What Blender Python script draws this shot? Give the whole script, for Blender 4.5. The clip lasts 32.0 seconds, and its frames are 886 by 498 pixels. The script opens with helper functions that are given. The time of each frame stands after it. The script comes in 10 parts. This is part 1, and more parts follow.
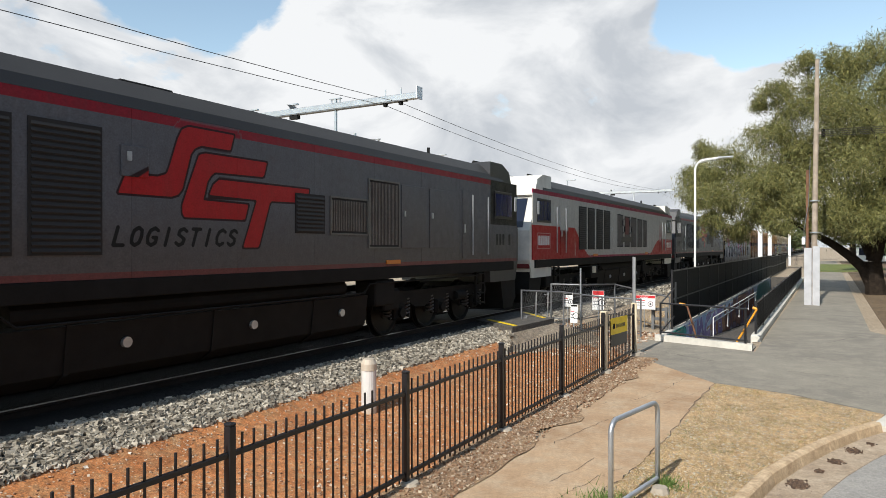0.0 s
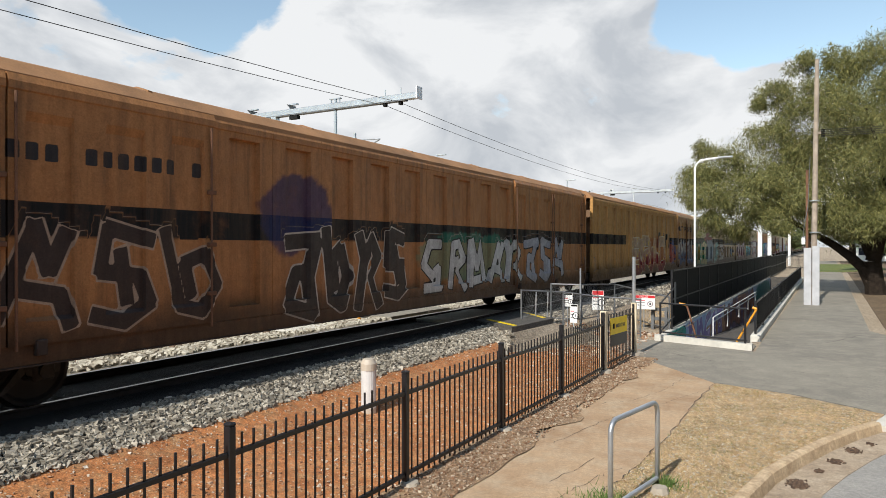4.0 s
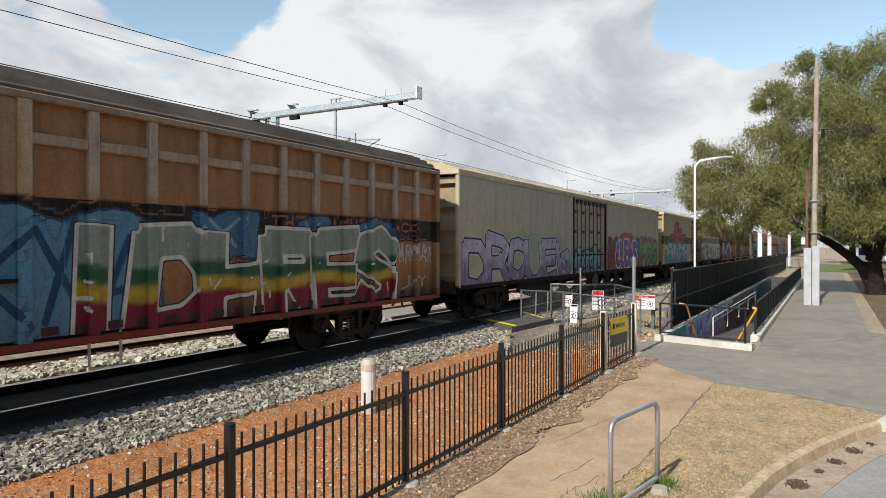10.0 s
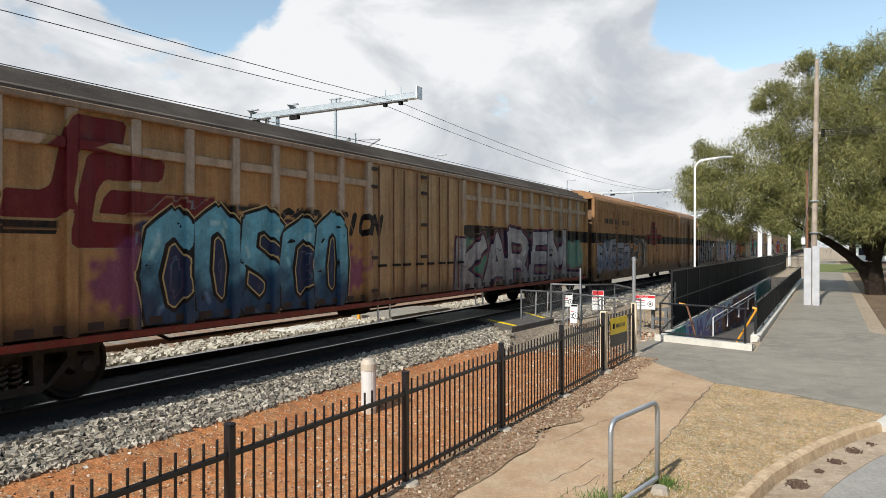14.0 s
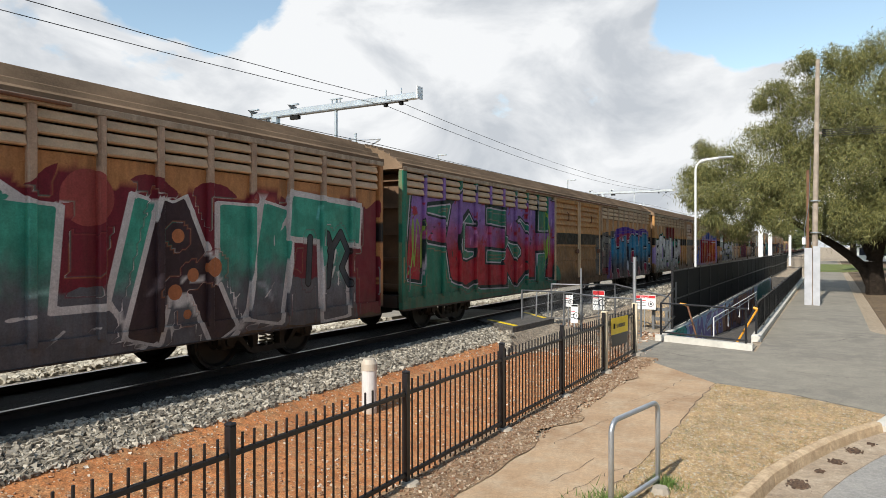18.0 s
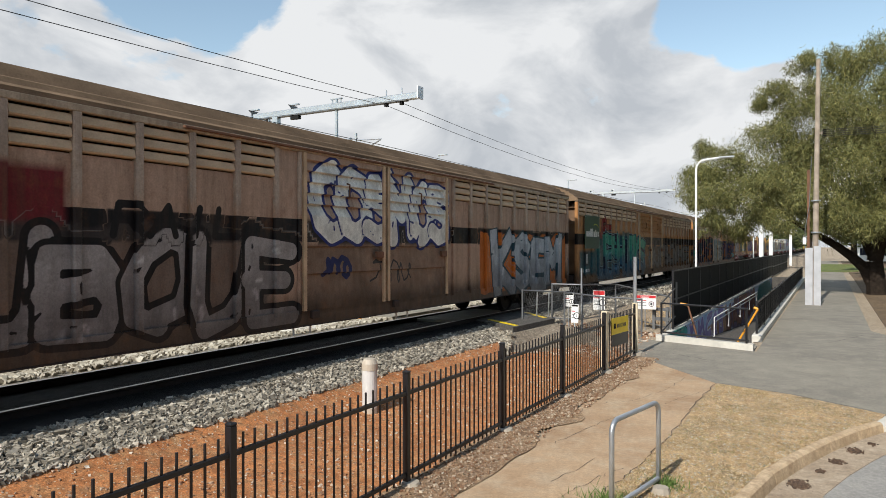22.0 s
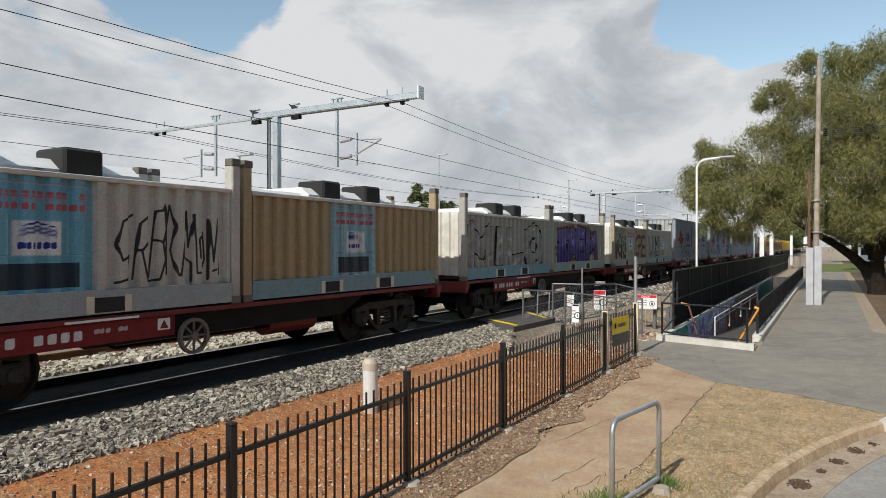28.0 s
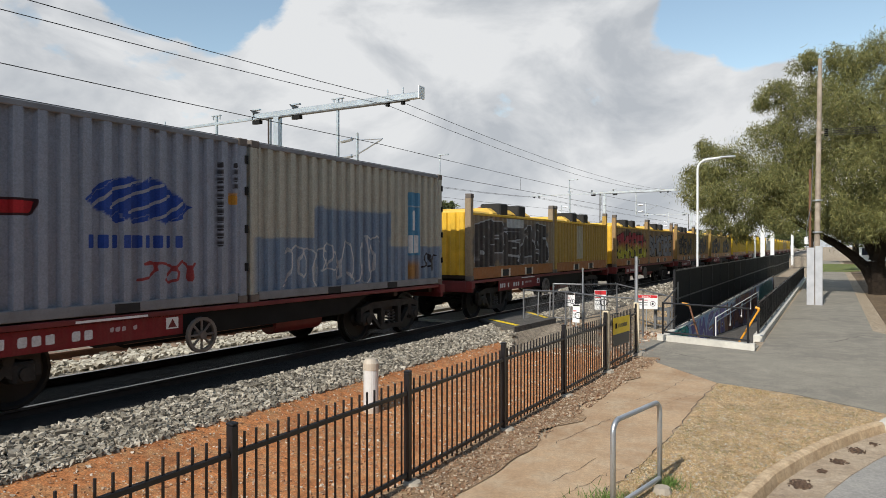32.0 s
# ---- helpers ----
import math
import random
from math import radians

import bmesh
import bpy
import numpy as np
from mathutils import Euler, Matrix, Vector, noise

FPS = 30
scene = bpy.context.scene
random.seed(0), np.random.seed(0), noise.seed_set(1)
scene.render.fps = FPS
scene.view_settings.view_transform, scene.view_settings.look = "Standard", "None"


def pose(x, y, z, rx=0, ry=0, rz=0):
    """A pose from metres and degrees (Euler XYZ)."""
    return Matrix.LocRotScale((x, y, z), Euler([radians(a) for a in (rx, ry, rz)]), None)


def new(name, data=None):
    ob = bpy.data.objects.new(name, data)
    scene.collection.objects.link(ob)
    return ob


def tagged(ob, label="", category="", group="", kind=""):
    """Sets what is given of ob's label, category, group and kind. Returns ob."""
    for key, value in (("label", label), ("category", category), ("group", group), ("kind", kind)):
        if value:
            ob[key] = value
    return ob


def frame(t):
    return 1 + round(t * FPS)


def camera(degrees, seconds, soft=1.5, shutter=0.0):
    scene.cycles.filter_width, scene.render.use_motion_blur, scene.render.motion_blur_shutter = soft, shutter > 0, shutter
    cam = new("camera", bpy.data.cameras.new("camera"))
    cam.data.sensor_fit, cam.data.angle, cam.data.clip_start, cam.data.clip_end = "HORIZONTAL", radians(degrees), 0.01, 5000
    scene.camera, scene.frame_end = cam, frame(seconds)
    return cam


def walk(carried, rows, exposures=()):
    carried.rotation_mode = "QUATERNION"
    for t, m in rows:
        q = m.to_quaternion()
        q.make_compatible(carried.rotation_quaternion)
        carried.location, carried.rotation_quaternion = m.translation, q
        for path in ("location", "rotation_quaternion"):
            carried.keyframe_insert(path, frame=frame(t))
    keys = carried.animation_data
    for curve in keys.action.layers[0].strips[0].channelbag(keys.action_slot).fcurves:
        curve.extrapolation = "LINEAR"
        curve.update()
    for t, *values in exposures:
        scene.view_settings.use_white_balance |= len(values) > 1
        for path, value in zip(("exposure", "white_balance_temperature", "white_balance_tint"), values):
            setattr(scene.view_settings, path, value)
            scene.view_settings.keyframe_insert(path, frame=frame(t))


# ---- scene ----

# ---------- camera: stands above the footpath, drifts by a hair ----------
cam = camera(67.34, 32.0, soft=0.8, shutter=0.012)
YAW, DIP = 29.95, 0.19
drift = ((0, 0.02, 0.0), (3, 0.02, 0.0), (5.5, -0.03, 0.02), (9, 0.0, 0.0), (13, 0.0, 0.0), (18, 0.05, 0.0),
         (23, 0.1, 0.01), (28, 0.14, 0.03), (32, 0.2, 0.03))
walk(cam, [(t, pose(0, 0, 2.6, 90 - DIP - b, 0, YAW + a)) for t, a, b in drift], exposures=((0, 0.10), (3, 0.06), (6, 0.0), (10, 0.02), (13, 0.06), (17, 0.12), (20, 0.08), (23, -0.10), (25, -0.18), (28, -0.26), (32, -0.14)))

# ---------- daylight ----------
SUN_EL, SUN_AZ = 39.0, 2.5     # height; degrees by which the rays veer from the line of the track
sun = new("sun", bpy.data.lights.new("sun", "SUN"))
sun.data.energy, sun.data.angle, sun.data.color = 5.0, radians(0.53), (1.0, 0.958, 0.885)
ray_way = Vector((math.sin(radians(SUN_AZ)) * math.cos(radians(SUN_EL)), math.cos(radians(SUN_AZ)) * math.cos(radians(SUN_EL)), -math.sin(radians(SUN_EL))))
sun.rotation_euler = ray_way.to_track_quat("-Z", "Y").to_euler()
sun.location = (0, -60, 60)
world = bpy.data.worlds.new("sky")
scene.world = world
world.use_nodes = True
wn = world.node_tree
sky = wn.nodes.new("ShaderNodeTexSky")
sky.sky_type, sky.sun_disc = "NISHITA", False
sky.sun_elevation, sky.sun_rotation = radians(SUN_EL), radians(180 + SUN_AZ)
sky.air_density, sky.dust_density, sky.ozone_density = 1.0, 0.2, 1.5


def sky_node(kind, operation=None, **values):
    made = wn.nodes.new(kind)
    if operation:
        made.operation = operation
    for key, value in values.items():
        socket = made.inputs[int(key[1:])] if key[0] == "i" and key[1:].isdigit() else made.inputs[key]
        if isinstance(value, bpy.types.NodeSocket):
            wn.links.new(value, socket)
        else:
            socket.default_value = value
    return made


def clouds():
    """A bank of cloud to the north-west with a few blue openings, breaking up into a mostly clear sky."""
    up = wn.nodes.new("ShaderNodeTexCoord").outputs["Generated"]
    stretched = sky_node("ShaderNodeMapping", Vector=up, Scale=(1.0, 1.0, 1.7)).outputs[0]
    puffs = sky_node("ShaderNodeTexNoise", Vector=stretched, Scale=3.6, Detail=10.0, Roughness=0.56, Distortion=0.25).outputs["Fac"]
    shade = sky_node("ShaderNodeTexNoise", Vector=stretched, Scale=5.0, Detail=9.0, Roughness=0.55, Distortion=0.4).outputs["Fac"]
    total = sky_node("ShaderNodeMath", "MULTIPLY_ADD", i0=puffs, i1=2.5, i2=-0.56).outputs[0]
    for way, wide, strength in BLUE_GAPS:
        aim = Vector(way).normalized()
        near_it = sky_node("ShaderNodeVectorMath", "DOT_PRODUCT", i0=up, i1=aim).outputs["Value"]
        k = sky_node("ShaderNodeMapRange", i0=near_it, i1=math.cos(radians(wide)), i2=1.0, i3=0.0, i4=strength).outputs[0]
        total = sky_node("ShaderNodeMath", "SUBTRACT", i0=total, i1=k).outputs[0]
    bank = sky_node("ShaderNodeVectorMath", "DOT_PRODUCT", i0=up, i1=CLOUD_BANK).outputs["Value"]
    thin = sky_node("ShaderNodeMapRange", i0=bank, i1=0.80, i2=0.45, i3=0.0, i4=0.75).outputs[0]
    total = sky_node("ShaderNodeMath", "SUBTRACT", i0=total, i1=thin).outputs[0]
    cover = sky_node("ShaderNodeMapRange", i0=total, i1=0.24, i2=0.40).outputs[0]
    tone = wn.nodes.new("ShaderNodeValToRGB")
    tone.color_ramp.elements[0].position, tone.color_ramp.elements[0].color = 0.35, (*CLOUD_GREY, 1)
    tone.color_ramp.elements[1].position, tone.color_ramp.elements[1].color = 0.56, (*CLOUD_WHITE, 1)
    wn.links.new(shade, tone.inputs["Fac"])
    blue = wn.nodes.new("ShaderNodeMix")
    blue.data_type, blue.blend_type = "RGBA", "MULTIPLY"
    blue.inputs[0].default_value = 1.0
    wn.links.new(sky.outputs["Color"], blue.inputs[6])
    blue.inputs[7].default_value = (SKY_GAIN * 1.36, SKY_GAIN * 1.25, SKY_GAIN * 1.05, 1)
    both = wn.nodes.new("ShaderNodeMix")
    both.data_type = "RGBA"
    wn.links.new(cover, both.inputs[0])
    wn.links.new(blue.outputs[2], both.inputs[6])
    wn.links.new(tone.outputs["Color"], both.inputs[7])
    return both.outputs[2]


SKY_STRENGTH = 0.098
SKY_GAIN = 1.6
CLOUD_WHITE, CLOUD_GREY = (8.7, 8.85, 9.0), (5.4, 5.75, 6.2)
CLOUD_BANK = Vector((-0.48, 0.85, 0.22)).normalized()
BLUE_GAPS = (((-0.77, 0.54, 0.36), 5.0, 0.7), ((-0.75, 0.58, 0.325), 3.2, 0.6), ((-0.72, 0.63, 0.30), 3.2, 0.6), ((-0.67, 0.66, 0.345), 3.2, 0.6), ((-0.71, 0.60, 0.37), 4.5, 0.7),
             ((-0.14, 0.94, 0.345), 5.0, 0.6), ((-0.07, 0.96, 0.285), 4.0, 0.7), ((-0.01, 0.96, 0.30), 5.5, 0.7), ((0.06, 0.96, 0.27), 6.0, 0.7), ((0.02, 0.97, 0.22), 3.5, 0.6), ((0.12, 0.97, 0.2), 6.0, 0.6),
             ((-0.485, 0.84, 0.245), 5.0, -0.4), ((-0.17, 0.94, 0.31), 4.0, 0.6), ((-0.11, 0.96, 0.26), 3.0, 0.5))
wn.nodes["Background"].inputs["Strength"].default_value = SKY_STRENGTH
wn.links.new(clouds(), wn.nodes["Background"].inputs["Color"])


# ---------- materials ----------
class Nodes:
    """Short hand for a node tree of one material."""

    def __init__(self, name):
        self.mat = bpy.data.materials.new(name)
        self.mat.use_nodes = True
        self.tree = self.mat.node_tree
        self.bsdf = self.tree.nodes["Principled BSDF"]
        self.coord = self.tree.nodes.new("ShaderNodeTexCoord").outputs["Object"]

    def node(self, kind, **values):
        made = self.tree.nodes.new(kind)
        for key, value in values.items():
            if key in made.inputs:
                self.put(value, made.inputs[key])
        return made

    def put(self, value, socket):
        if isinstance(value, bpy.types.NodeSocket):
            self.tree.links.new(value, socket)
        else:
            socket.default_value = (*value, 1) if isinstance(value, tuple) and len(value) == 3 and socket.type == "RGBA" else value

    def noise(self, scale, detail=4.0, rough=0.55, stretch=None):
        where = self.coord
        if stretch:
            m = self.tree.nodes.new("ShaderNodeMapping")
            self.tree.links.new(where, m.inputs["Vector"])
            m.inputs["Scale"].default_value = stretch
            where = m.outputs["Vector"]
        n = self.node("ShaderNodeTexNoise", Vector=where, Scale=scale, Detail=detail, Roughness=rough)
        return n.outputs["Fac"]

    def ramp(self, fac, *stops):
        n = self.tree.nodes.new("ShaderNodeValToRGB")
        while len(n.color_ramp.elements) < len(stops):
            n.color_ramp.elements.new(0.5)
        for e, (place, c) in zip(n.color_ramp.elements, stops):
            e.position, e.color = place, (*c, 1) if isinstance(c, tuple) else (c, c, c, 1)
        self.put(fac, n.inputs["Fac"])
        return n.outputs["Color"]

    def mix(self, fac, a, b, blend="MIX"):
        n = self.tree.nodes.new("ShaderNodeMix")
        n.data_type, n.blend_type = "RGBA", blend
        self.put(fac, n.inputs[0])
        self.put(a, n.inputs[6])
        self.put(b, n.inputs[7])
        return n.outputs[2]

    def bump(self, height, strength, distance):
        n = self.node("ShaderNodeBump", Height=height, Strength=strength, Distance=distance)
        self.tree.links.new(n.outputs["Normal"], self.bsdf.inputs["Normal"])

    def done(self, colour, rough=0.8, metal=0.0):
        self.put(colour, self.bsdf.inputs["Base Color"])
        self.put(rough, self.bsdf.inputs["Roughness"])
        self.put(metal, self.bsdf.inputs["Metallic"])
        return self.mat


def grey(v):
    return (v, v, v)


def plain(name, colour, rough=0.6, metal=0.0, vary=0.25, scale=3.0, fine=40.0, bump=0.15, gloss=0.5):
    """A surface of one colour with soft stains, fine grain and slight relief."""
    n = Nodes(name)
    dark = tuple(c * (1 - vary) for c in colour)
    light = tuple(min(1, c * (1 + vary * 0.6)) for c in colour)
    c = n.ramp(n.noise(scale), (0.3, dark), (0.7, light))
    c = n.mix(0.25, c, n.ramp(n.noise(fine, 2), (0.3, dark), (0.7, light)))
    n.bump(n.noise(fine, 3), bump, 0.01)
    n.bsdf.inputs["Specular IOR Level"].default_value = gloss
    return n.done(c, rough, metal)


def patchy(name, a, b, c, big, mid, fine, rough=0.9, bump=0.6, height=0.02, speck=None, grain=0.8):
    """Ground: three colours at three scales, with relief and specks."""
    n = Nodes(name)
    col = n.mix(n.ramp(n.noise(big, 5), (0.38, 0.0), (0.62, 1.0)), a, b)
    col = n.mix(n.ramp(n.noise(mid, 6, 0.7), (0.45, 0.0), (0.7, 0.8)), col, c)
    col = n.mix(grain, col, n.ramp(n.noise(fine, 5, 0.85), (0.40, grey(0.38)), (0.60, grey(1.22))), "MULTIPLY")
    col = n.mix(grain * 0.9, col, n.ramp(n.noise(fine * 0.22, 5, 0.75), (0.40, grey(0.55)), (0.60, grey(1.2))), "MULTIPLY")
    if speck:
        v = n.node("ShaderNodeTexVoronoi", Vector=n.coord, Scale=speck[0])
        col = n.mix(n.ramp(v.outputs["Distance"], (speck[1], 1.0), (speck[1] + 0.05, 0.0)), col, speck[2])
    n.bump(n.noise(fine, 6, 0.8), bump, height)
    return n.done(col, rough)


MAT = {}
MAT["soil"] = patchy("soil", (0.46, 0.36, 0.25), (0.38, 0.29, 0.19), (0.52, 0.43, 0.31), 0.5, 4.0, 45.0)
MAT["red_earth"] = patchy("red_earth", (0.58, 0.225, 0.075), (0.46, 0.17, 0.055), (0.50, 0.31, 0.15), 0.9, 5.0, 45.0, speck=(17.0, 0.15, (0.52, 0.40, 0.27)))
MAT["verge"] = patchy("verge", (0.38, 0.24, 0.13), (0.26, 0.15, 0.08), (0.46, 0.34, 0.22), 1.5, 7.0, 60.0, speck=(24.0, 0.16, (0.58, 0.50, 0.39)))
MAT["dry_lawn"] = patchy("dry_lawn", (0.62, 0.42, 0.22), (0.36, 0.27, 0.14), (0.66, 0.50, 0.34), 1.7, 6.0, 45.0, height=0.05)
# litter under the trees: their shade is in this dark brown
MAT["litter"] = patchy("litter", (0.20, 0.13, 0.07), (0.14, 0.09, 0.048), (0.24, 0.18, 0.10), 0.5, 3.0, 30.0, height=0.03)
MAT["green_lawn"] = patchy("green_lawn", (0.10, 0.15, 0.02), (0.16, 0.19, 0.03), (0.20, 0.18, 0.05), 0.2, 1.0, 20.0)
MAT["brown_path"] = patchy("brown_path", (0.49, 0.335, 0.20), (0.38, 0.245, 0.14), (0.50, 0.39, 0.265), 0.7, 2.5, 90.0, bump=0.25, height=0.006, grain=0.34)
MAT["asphalt"] = patchy("asphalt", (0.275, 0.25, 0.20), (0.215, 0.195, 0.16), (0.35, 0.31, 0.245), 0.35, 2.0, 110.0, bump=0.3, height=0.006, grain=0.4)
MAT["road"] = patchy("road", (0.34, 0.32, 0.29), (0.28, 0.265, 0.24), (0.38, 0.355, 0.31), 0.5, 3.0, 120.0, bump=0.3, height=0.006, grain=0.45)
MAT["kerb"] = patchy("kerb", (0.60, 0.45, 0.285), (0.50, 0.36, 0.215), (0.33, 0.215, 0.12), 2.0, 6.0, 60.0, bump=0.3, height=0.008, grain=0.35)
MAT["white_concrete"] = plain("white_concrete", (0.60, 0.57, 0.50), 0.85, vary=0.25, scale=1.5, fine=14.0)
MAT["ballast_bed"] = patchy("ballast_bed", (0.12, 0.105, 0.088), (0.085, 0.075, 0.062), (0.17, 0.15, 0.125), 0.6, 12.0, 28.0, bump=1.0, height=0.05)
MAT["footing"] = plain("footing", (0.42, 0.365, 0.29), 0.9, vary=0.3)
MAT["black_paint"] = plain("black_paint", (0.012, 0.012, 0.014), 0.38, vary=0.3, bump=0.05)
MAT["rail_steel"] = plain("rail_steel", (0.30, 0.27, 0.25), 0.28, 0.9)
MAT["rust"] = plain("rust", (0.16, 0.075, 0.04), 0.85, vary=0.4)
MAT["dark_rust"] = plain("dark_rust", (0.028, 0.017, 0.012), 0.8, vary=0.4)
MAT["galv"] = plain("galv", (0.50, 0.52, 0.54), 0.42, 0.75, vary=0.2)
MAT["grey_steel"] = plain("grey_steel", (0.17, 0.175, 0.18), 0.5, 0.4)
MAT["dark_steel"] = plain("dark_steel", (0.011, 0.0105, 0.010), 0.75, 0.1, vary=0.4, gloss=0.2)
MAT["white_paint"] = plain("white_paint", (0.78, 0.78, 0.76), 0.5, vary=0.12)
MAT["cream_post"] = plain("cream_post", (0.72, 0.61, 0.43), 0.7, vary=0.3)
MAT["yellow"] = plain("yellow", (0.85, 0.62, 0.015), 0.45, vary=0.15)
MAT["sign_red"] = plain("sign_red", (0.55, 0.02, 0.025), 0.45, vary=0.1)
MAT["pvc"] = plain("pvc", (0.66, 0.65, 0.63), 0.5, vary=0.15)
MAT["pvc_cap"] = plain("pvc_cap", (0.52, 0.45, 0.36), 0.6, vary=0.2)
MAT["timber"] = plain("timber", (0.22, 0.15, 0.10), 0.85, vary=0.4, scale=6)
MAT["pole_wood"] = plain("pole_wood", (0.36, 0.29, 0.225), 0.8, vary=0.35)
MAT["bark"] = plain("bark", (0.032, 0.024, 0.018), 0.95, vary=0.5, scale=5, bump=0.8, gloss=0.1)
MAT["wire"] = plain("wire", (0.03, 0.03, 0.03), 0.5, 0.5)


# ---------- mesh helpers ----------
def part(name, bm, material, parent=None, label="", smooth=False):
    """Links a bmesh as one mesh object, under a thing or part if one is given."""
    me = bpy.data.meshes.new(name)
    bm.to_mesh(me)
    bm.free()
    return part_of_mesh(name, me, material, parent, label, smooth)


def part_of_mesh(name, me, material, parent=None, label="", smooth=False):
    for m in material if isinstance(material, (list, tuple)) else [material]:
        if len(me.materials) < (len(material) if isinstance(material, (list, tuple)) else 1):
            me.materials.append(MAT[m] if isinstance(m, str) else m)
    if smooth:
        me.polygons.foreach_set("use_smooth", [True] * len(me.polygons))
    ob = new(name, me)
    if parent:
        ob.parent = parent
    if label:
        ob["label"] = label
    return ob


def box(bm, x0, x1, y0, y1, z0, z1, bevel=0.0):
    """Adds a box, with its edges bevelled if asked."""
    vs = [bm.verts.new((x, y, z)) for x in (x0, x1) for y in (y0, y1) for z in (z0, z1)]
    fs = [bm.faces.new([vs[i] for i in f]) for f in ((0, 1, 3, 2), (4, 6, 7, 5), (0, 4, 5, 1), (2, 3, 7, 6), (0, 2, 6, 4), (1, 5, 7, 3))]
    if bevel:
        bmesh.ops.bevel(bm, geom=list({e for f in fs for e in f.edges}), offset=bevel, segments=1, affect="EDGES")
    return bm


def boxed(*args, **kw):
    return box(bmesh.new(), *args, **kw)


def rod(bm, a, b, r, sides=8, r2=None, caps=True):
    """Adds a round bar from a to b."""
    a, b = Vector(a), Vector(b)
    q = (b - a).to_track_quat("Z", "Y")
    rings = []
    for p, rr in ((a, r), (b, r if r2 is None else r2)):
        rings.append([bm.verts.new(p + q @ Vector((rr * math.cos(2 * math.pi * i / sides), rr * math.sin(2 * math.pi * i / sides), 0))) for i in range(sides)])
    for i in range(sides):
        j = (i + 1) % sides
        bm.faces.new((rings[0][i], rings[0][j], rings[1][j], rings[1][i]))
    if caps:
        bm.faces.new(rings[0][::-1])
        bm.faces.new(rings[1])
    return bm


def tube(bm, points, r, sides=8):
    """Adds a bent pipe through the points, with mitred joints."""
    pts = [Vector(p) for p in points]
    rings = []
    for i, p in enumerate(pts):
        way = ((pts[min(i + 1, len(pts) - 1)] - p).normalized() + (p - pts[max(i - 1, 0)]).normalized())
        q = way.to_track_quat("Z", "Y")
        if rings:
            axis = q @ Vector((0, 0, 1))
            x = last - axis * last.dot(axis)
            x.normalize()
        else:
            x = q @ Vector((1, 0, 0))
        last = x
        y = (q @ Vector((0, 0, 1))).cross(x)
        rings.append([bm.verts.new(p + r * (x * math.cos(2 * math.pi * k / sides) + y * math.sin(2 * math.pi * k / sides))) for k in range(sides)])
    for a, b in zip(rings, rings[1:]):
        for i in range(sides):
            j = (i + 1) % sides
            bm.faces.new((a[i], a[j], b[j], b[i]))
    bm.faces.new(rings[0][::-1])
    bm.faces.new(rings[-1])
    return bm


def prism(bm, outline, z0, z1):
    """Adds an upright prism over a flat outline of (x, y), anticlockwise."""
    lo = [bm.verts.new((x, y, z0)) for x, y in outline]
    hi = [bm.verts.new((x, y, z1)) for x, y in outline]
    n = len(outline)
    for i in range(n):
        j = (i + 1) % n
        bm.faces.new((lo[i], lo[j], hi[j], hi[i]))
    bm.faces.new(hi)
    bm.faces.new(lo[::-1])
    return bm


def run(bm, profile, y0, y1, closed=True):
    """Adds a bar along y with a profile of (x, z)."""
    a = [bm.verts.new((x, y0, z)) for x, z in profile]
    b = [bm.verts.new((x, y1, z)) for x, z in profile]
    n = len(profile)
    for i in range(n if closed else n - 1):
        j = (i + 1) % n
        bm.faces.new((a[j], a[i], b[i], b[j]))
    if closed:
        bm.faces.new(a)
        bm.faces.new(b[::-1])
    return bm


def thing(name, label, category, m=None, group="", kind=""):
    ob = tagged(new(name), label, category, group, kind)
    if m is not None:
        ob.matrix_basis = m
    return ob


# ---------- the ground and the way along it ----------
TRACK_X, RAIL_Z = -9.2, 0.65
TRENCH = (-3.95, -1.75, 19.05, 60.0)     # the underpass ramp: x, x, y, y


LAND = [(-2500, 0.3), (-300, 0.3), (-60, 0.3), (-19, 0.3), (-16.2, 0.3), (-15.4, 0.48), (-11.5, 0.46), (-10.7, 0.52), (-7.8, 0.53), (-7.5, 0.46), (-6.6, 0.12), (-6.0, 0.0),
        (-5.2, 0.0), (TRENCH[0], 0.0), (TRENCH[1], 0.0), (1.5, 0.0), (12, 0.0), (60, 0.0), (300, 0.0), (2500, 0.0)]


def land_z(x):
    """Height of the ground across the track, the same all along it."""
    return float(np.interp(x, [p[0] for p in LAND], [p[1] for p in LAND]))


def land():
    """One sheet to the horizon, with the track bed raised and the ramp cut out."""
    xs = LAND
    ys = [-2500, -900, -300, -100, -40, -20, -10, 0, 5, 10, 15, TRENCH[2], 25, 30, 40, 50, TRENCH[3], 80, 120, 200, 400, 900, 1600, 2800]
    bm = bmesh.new()
    grid = [[bm.verts.new((x, y, z)) for x, z in xs] for y in ys]
    for j in range(len(ys) - 1):
        for i in range(len(xs) - 1):
            if xs[i][0] >= TRENCH[0] and xs[i + 1][0] <= TRENCH[1] and ys[j] >= TRENCH[2] and ys[j + 1] <= TRENCH[3]:
                continue
            bm.faces.new((grid[j][i], grid[j][i + 1], grid[j + 1][i + 1], grid[j + 1][i]))
    return tagged(part("ground", bm, "soil"), "bare brown soil and dry grass reaching far off", "ground", kind="structure")


land()


def sheet(name, outline, material, label, category, z=0.006, thick=0.03, kind="structure"):
    return tagged(part(name, prism(bmesh.new(), outline, z - thick, z), material), label, category, kind=kind)


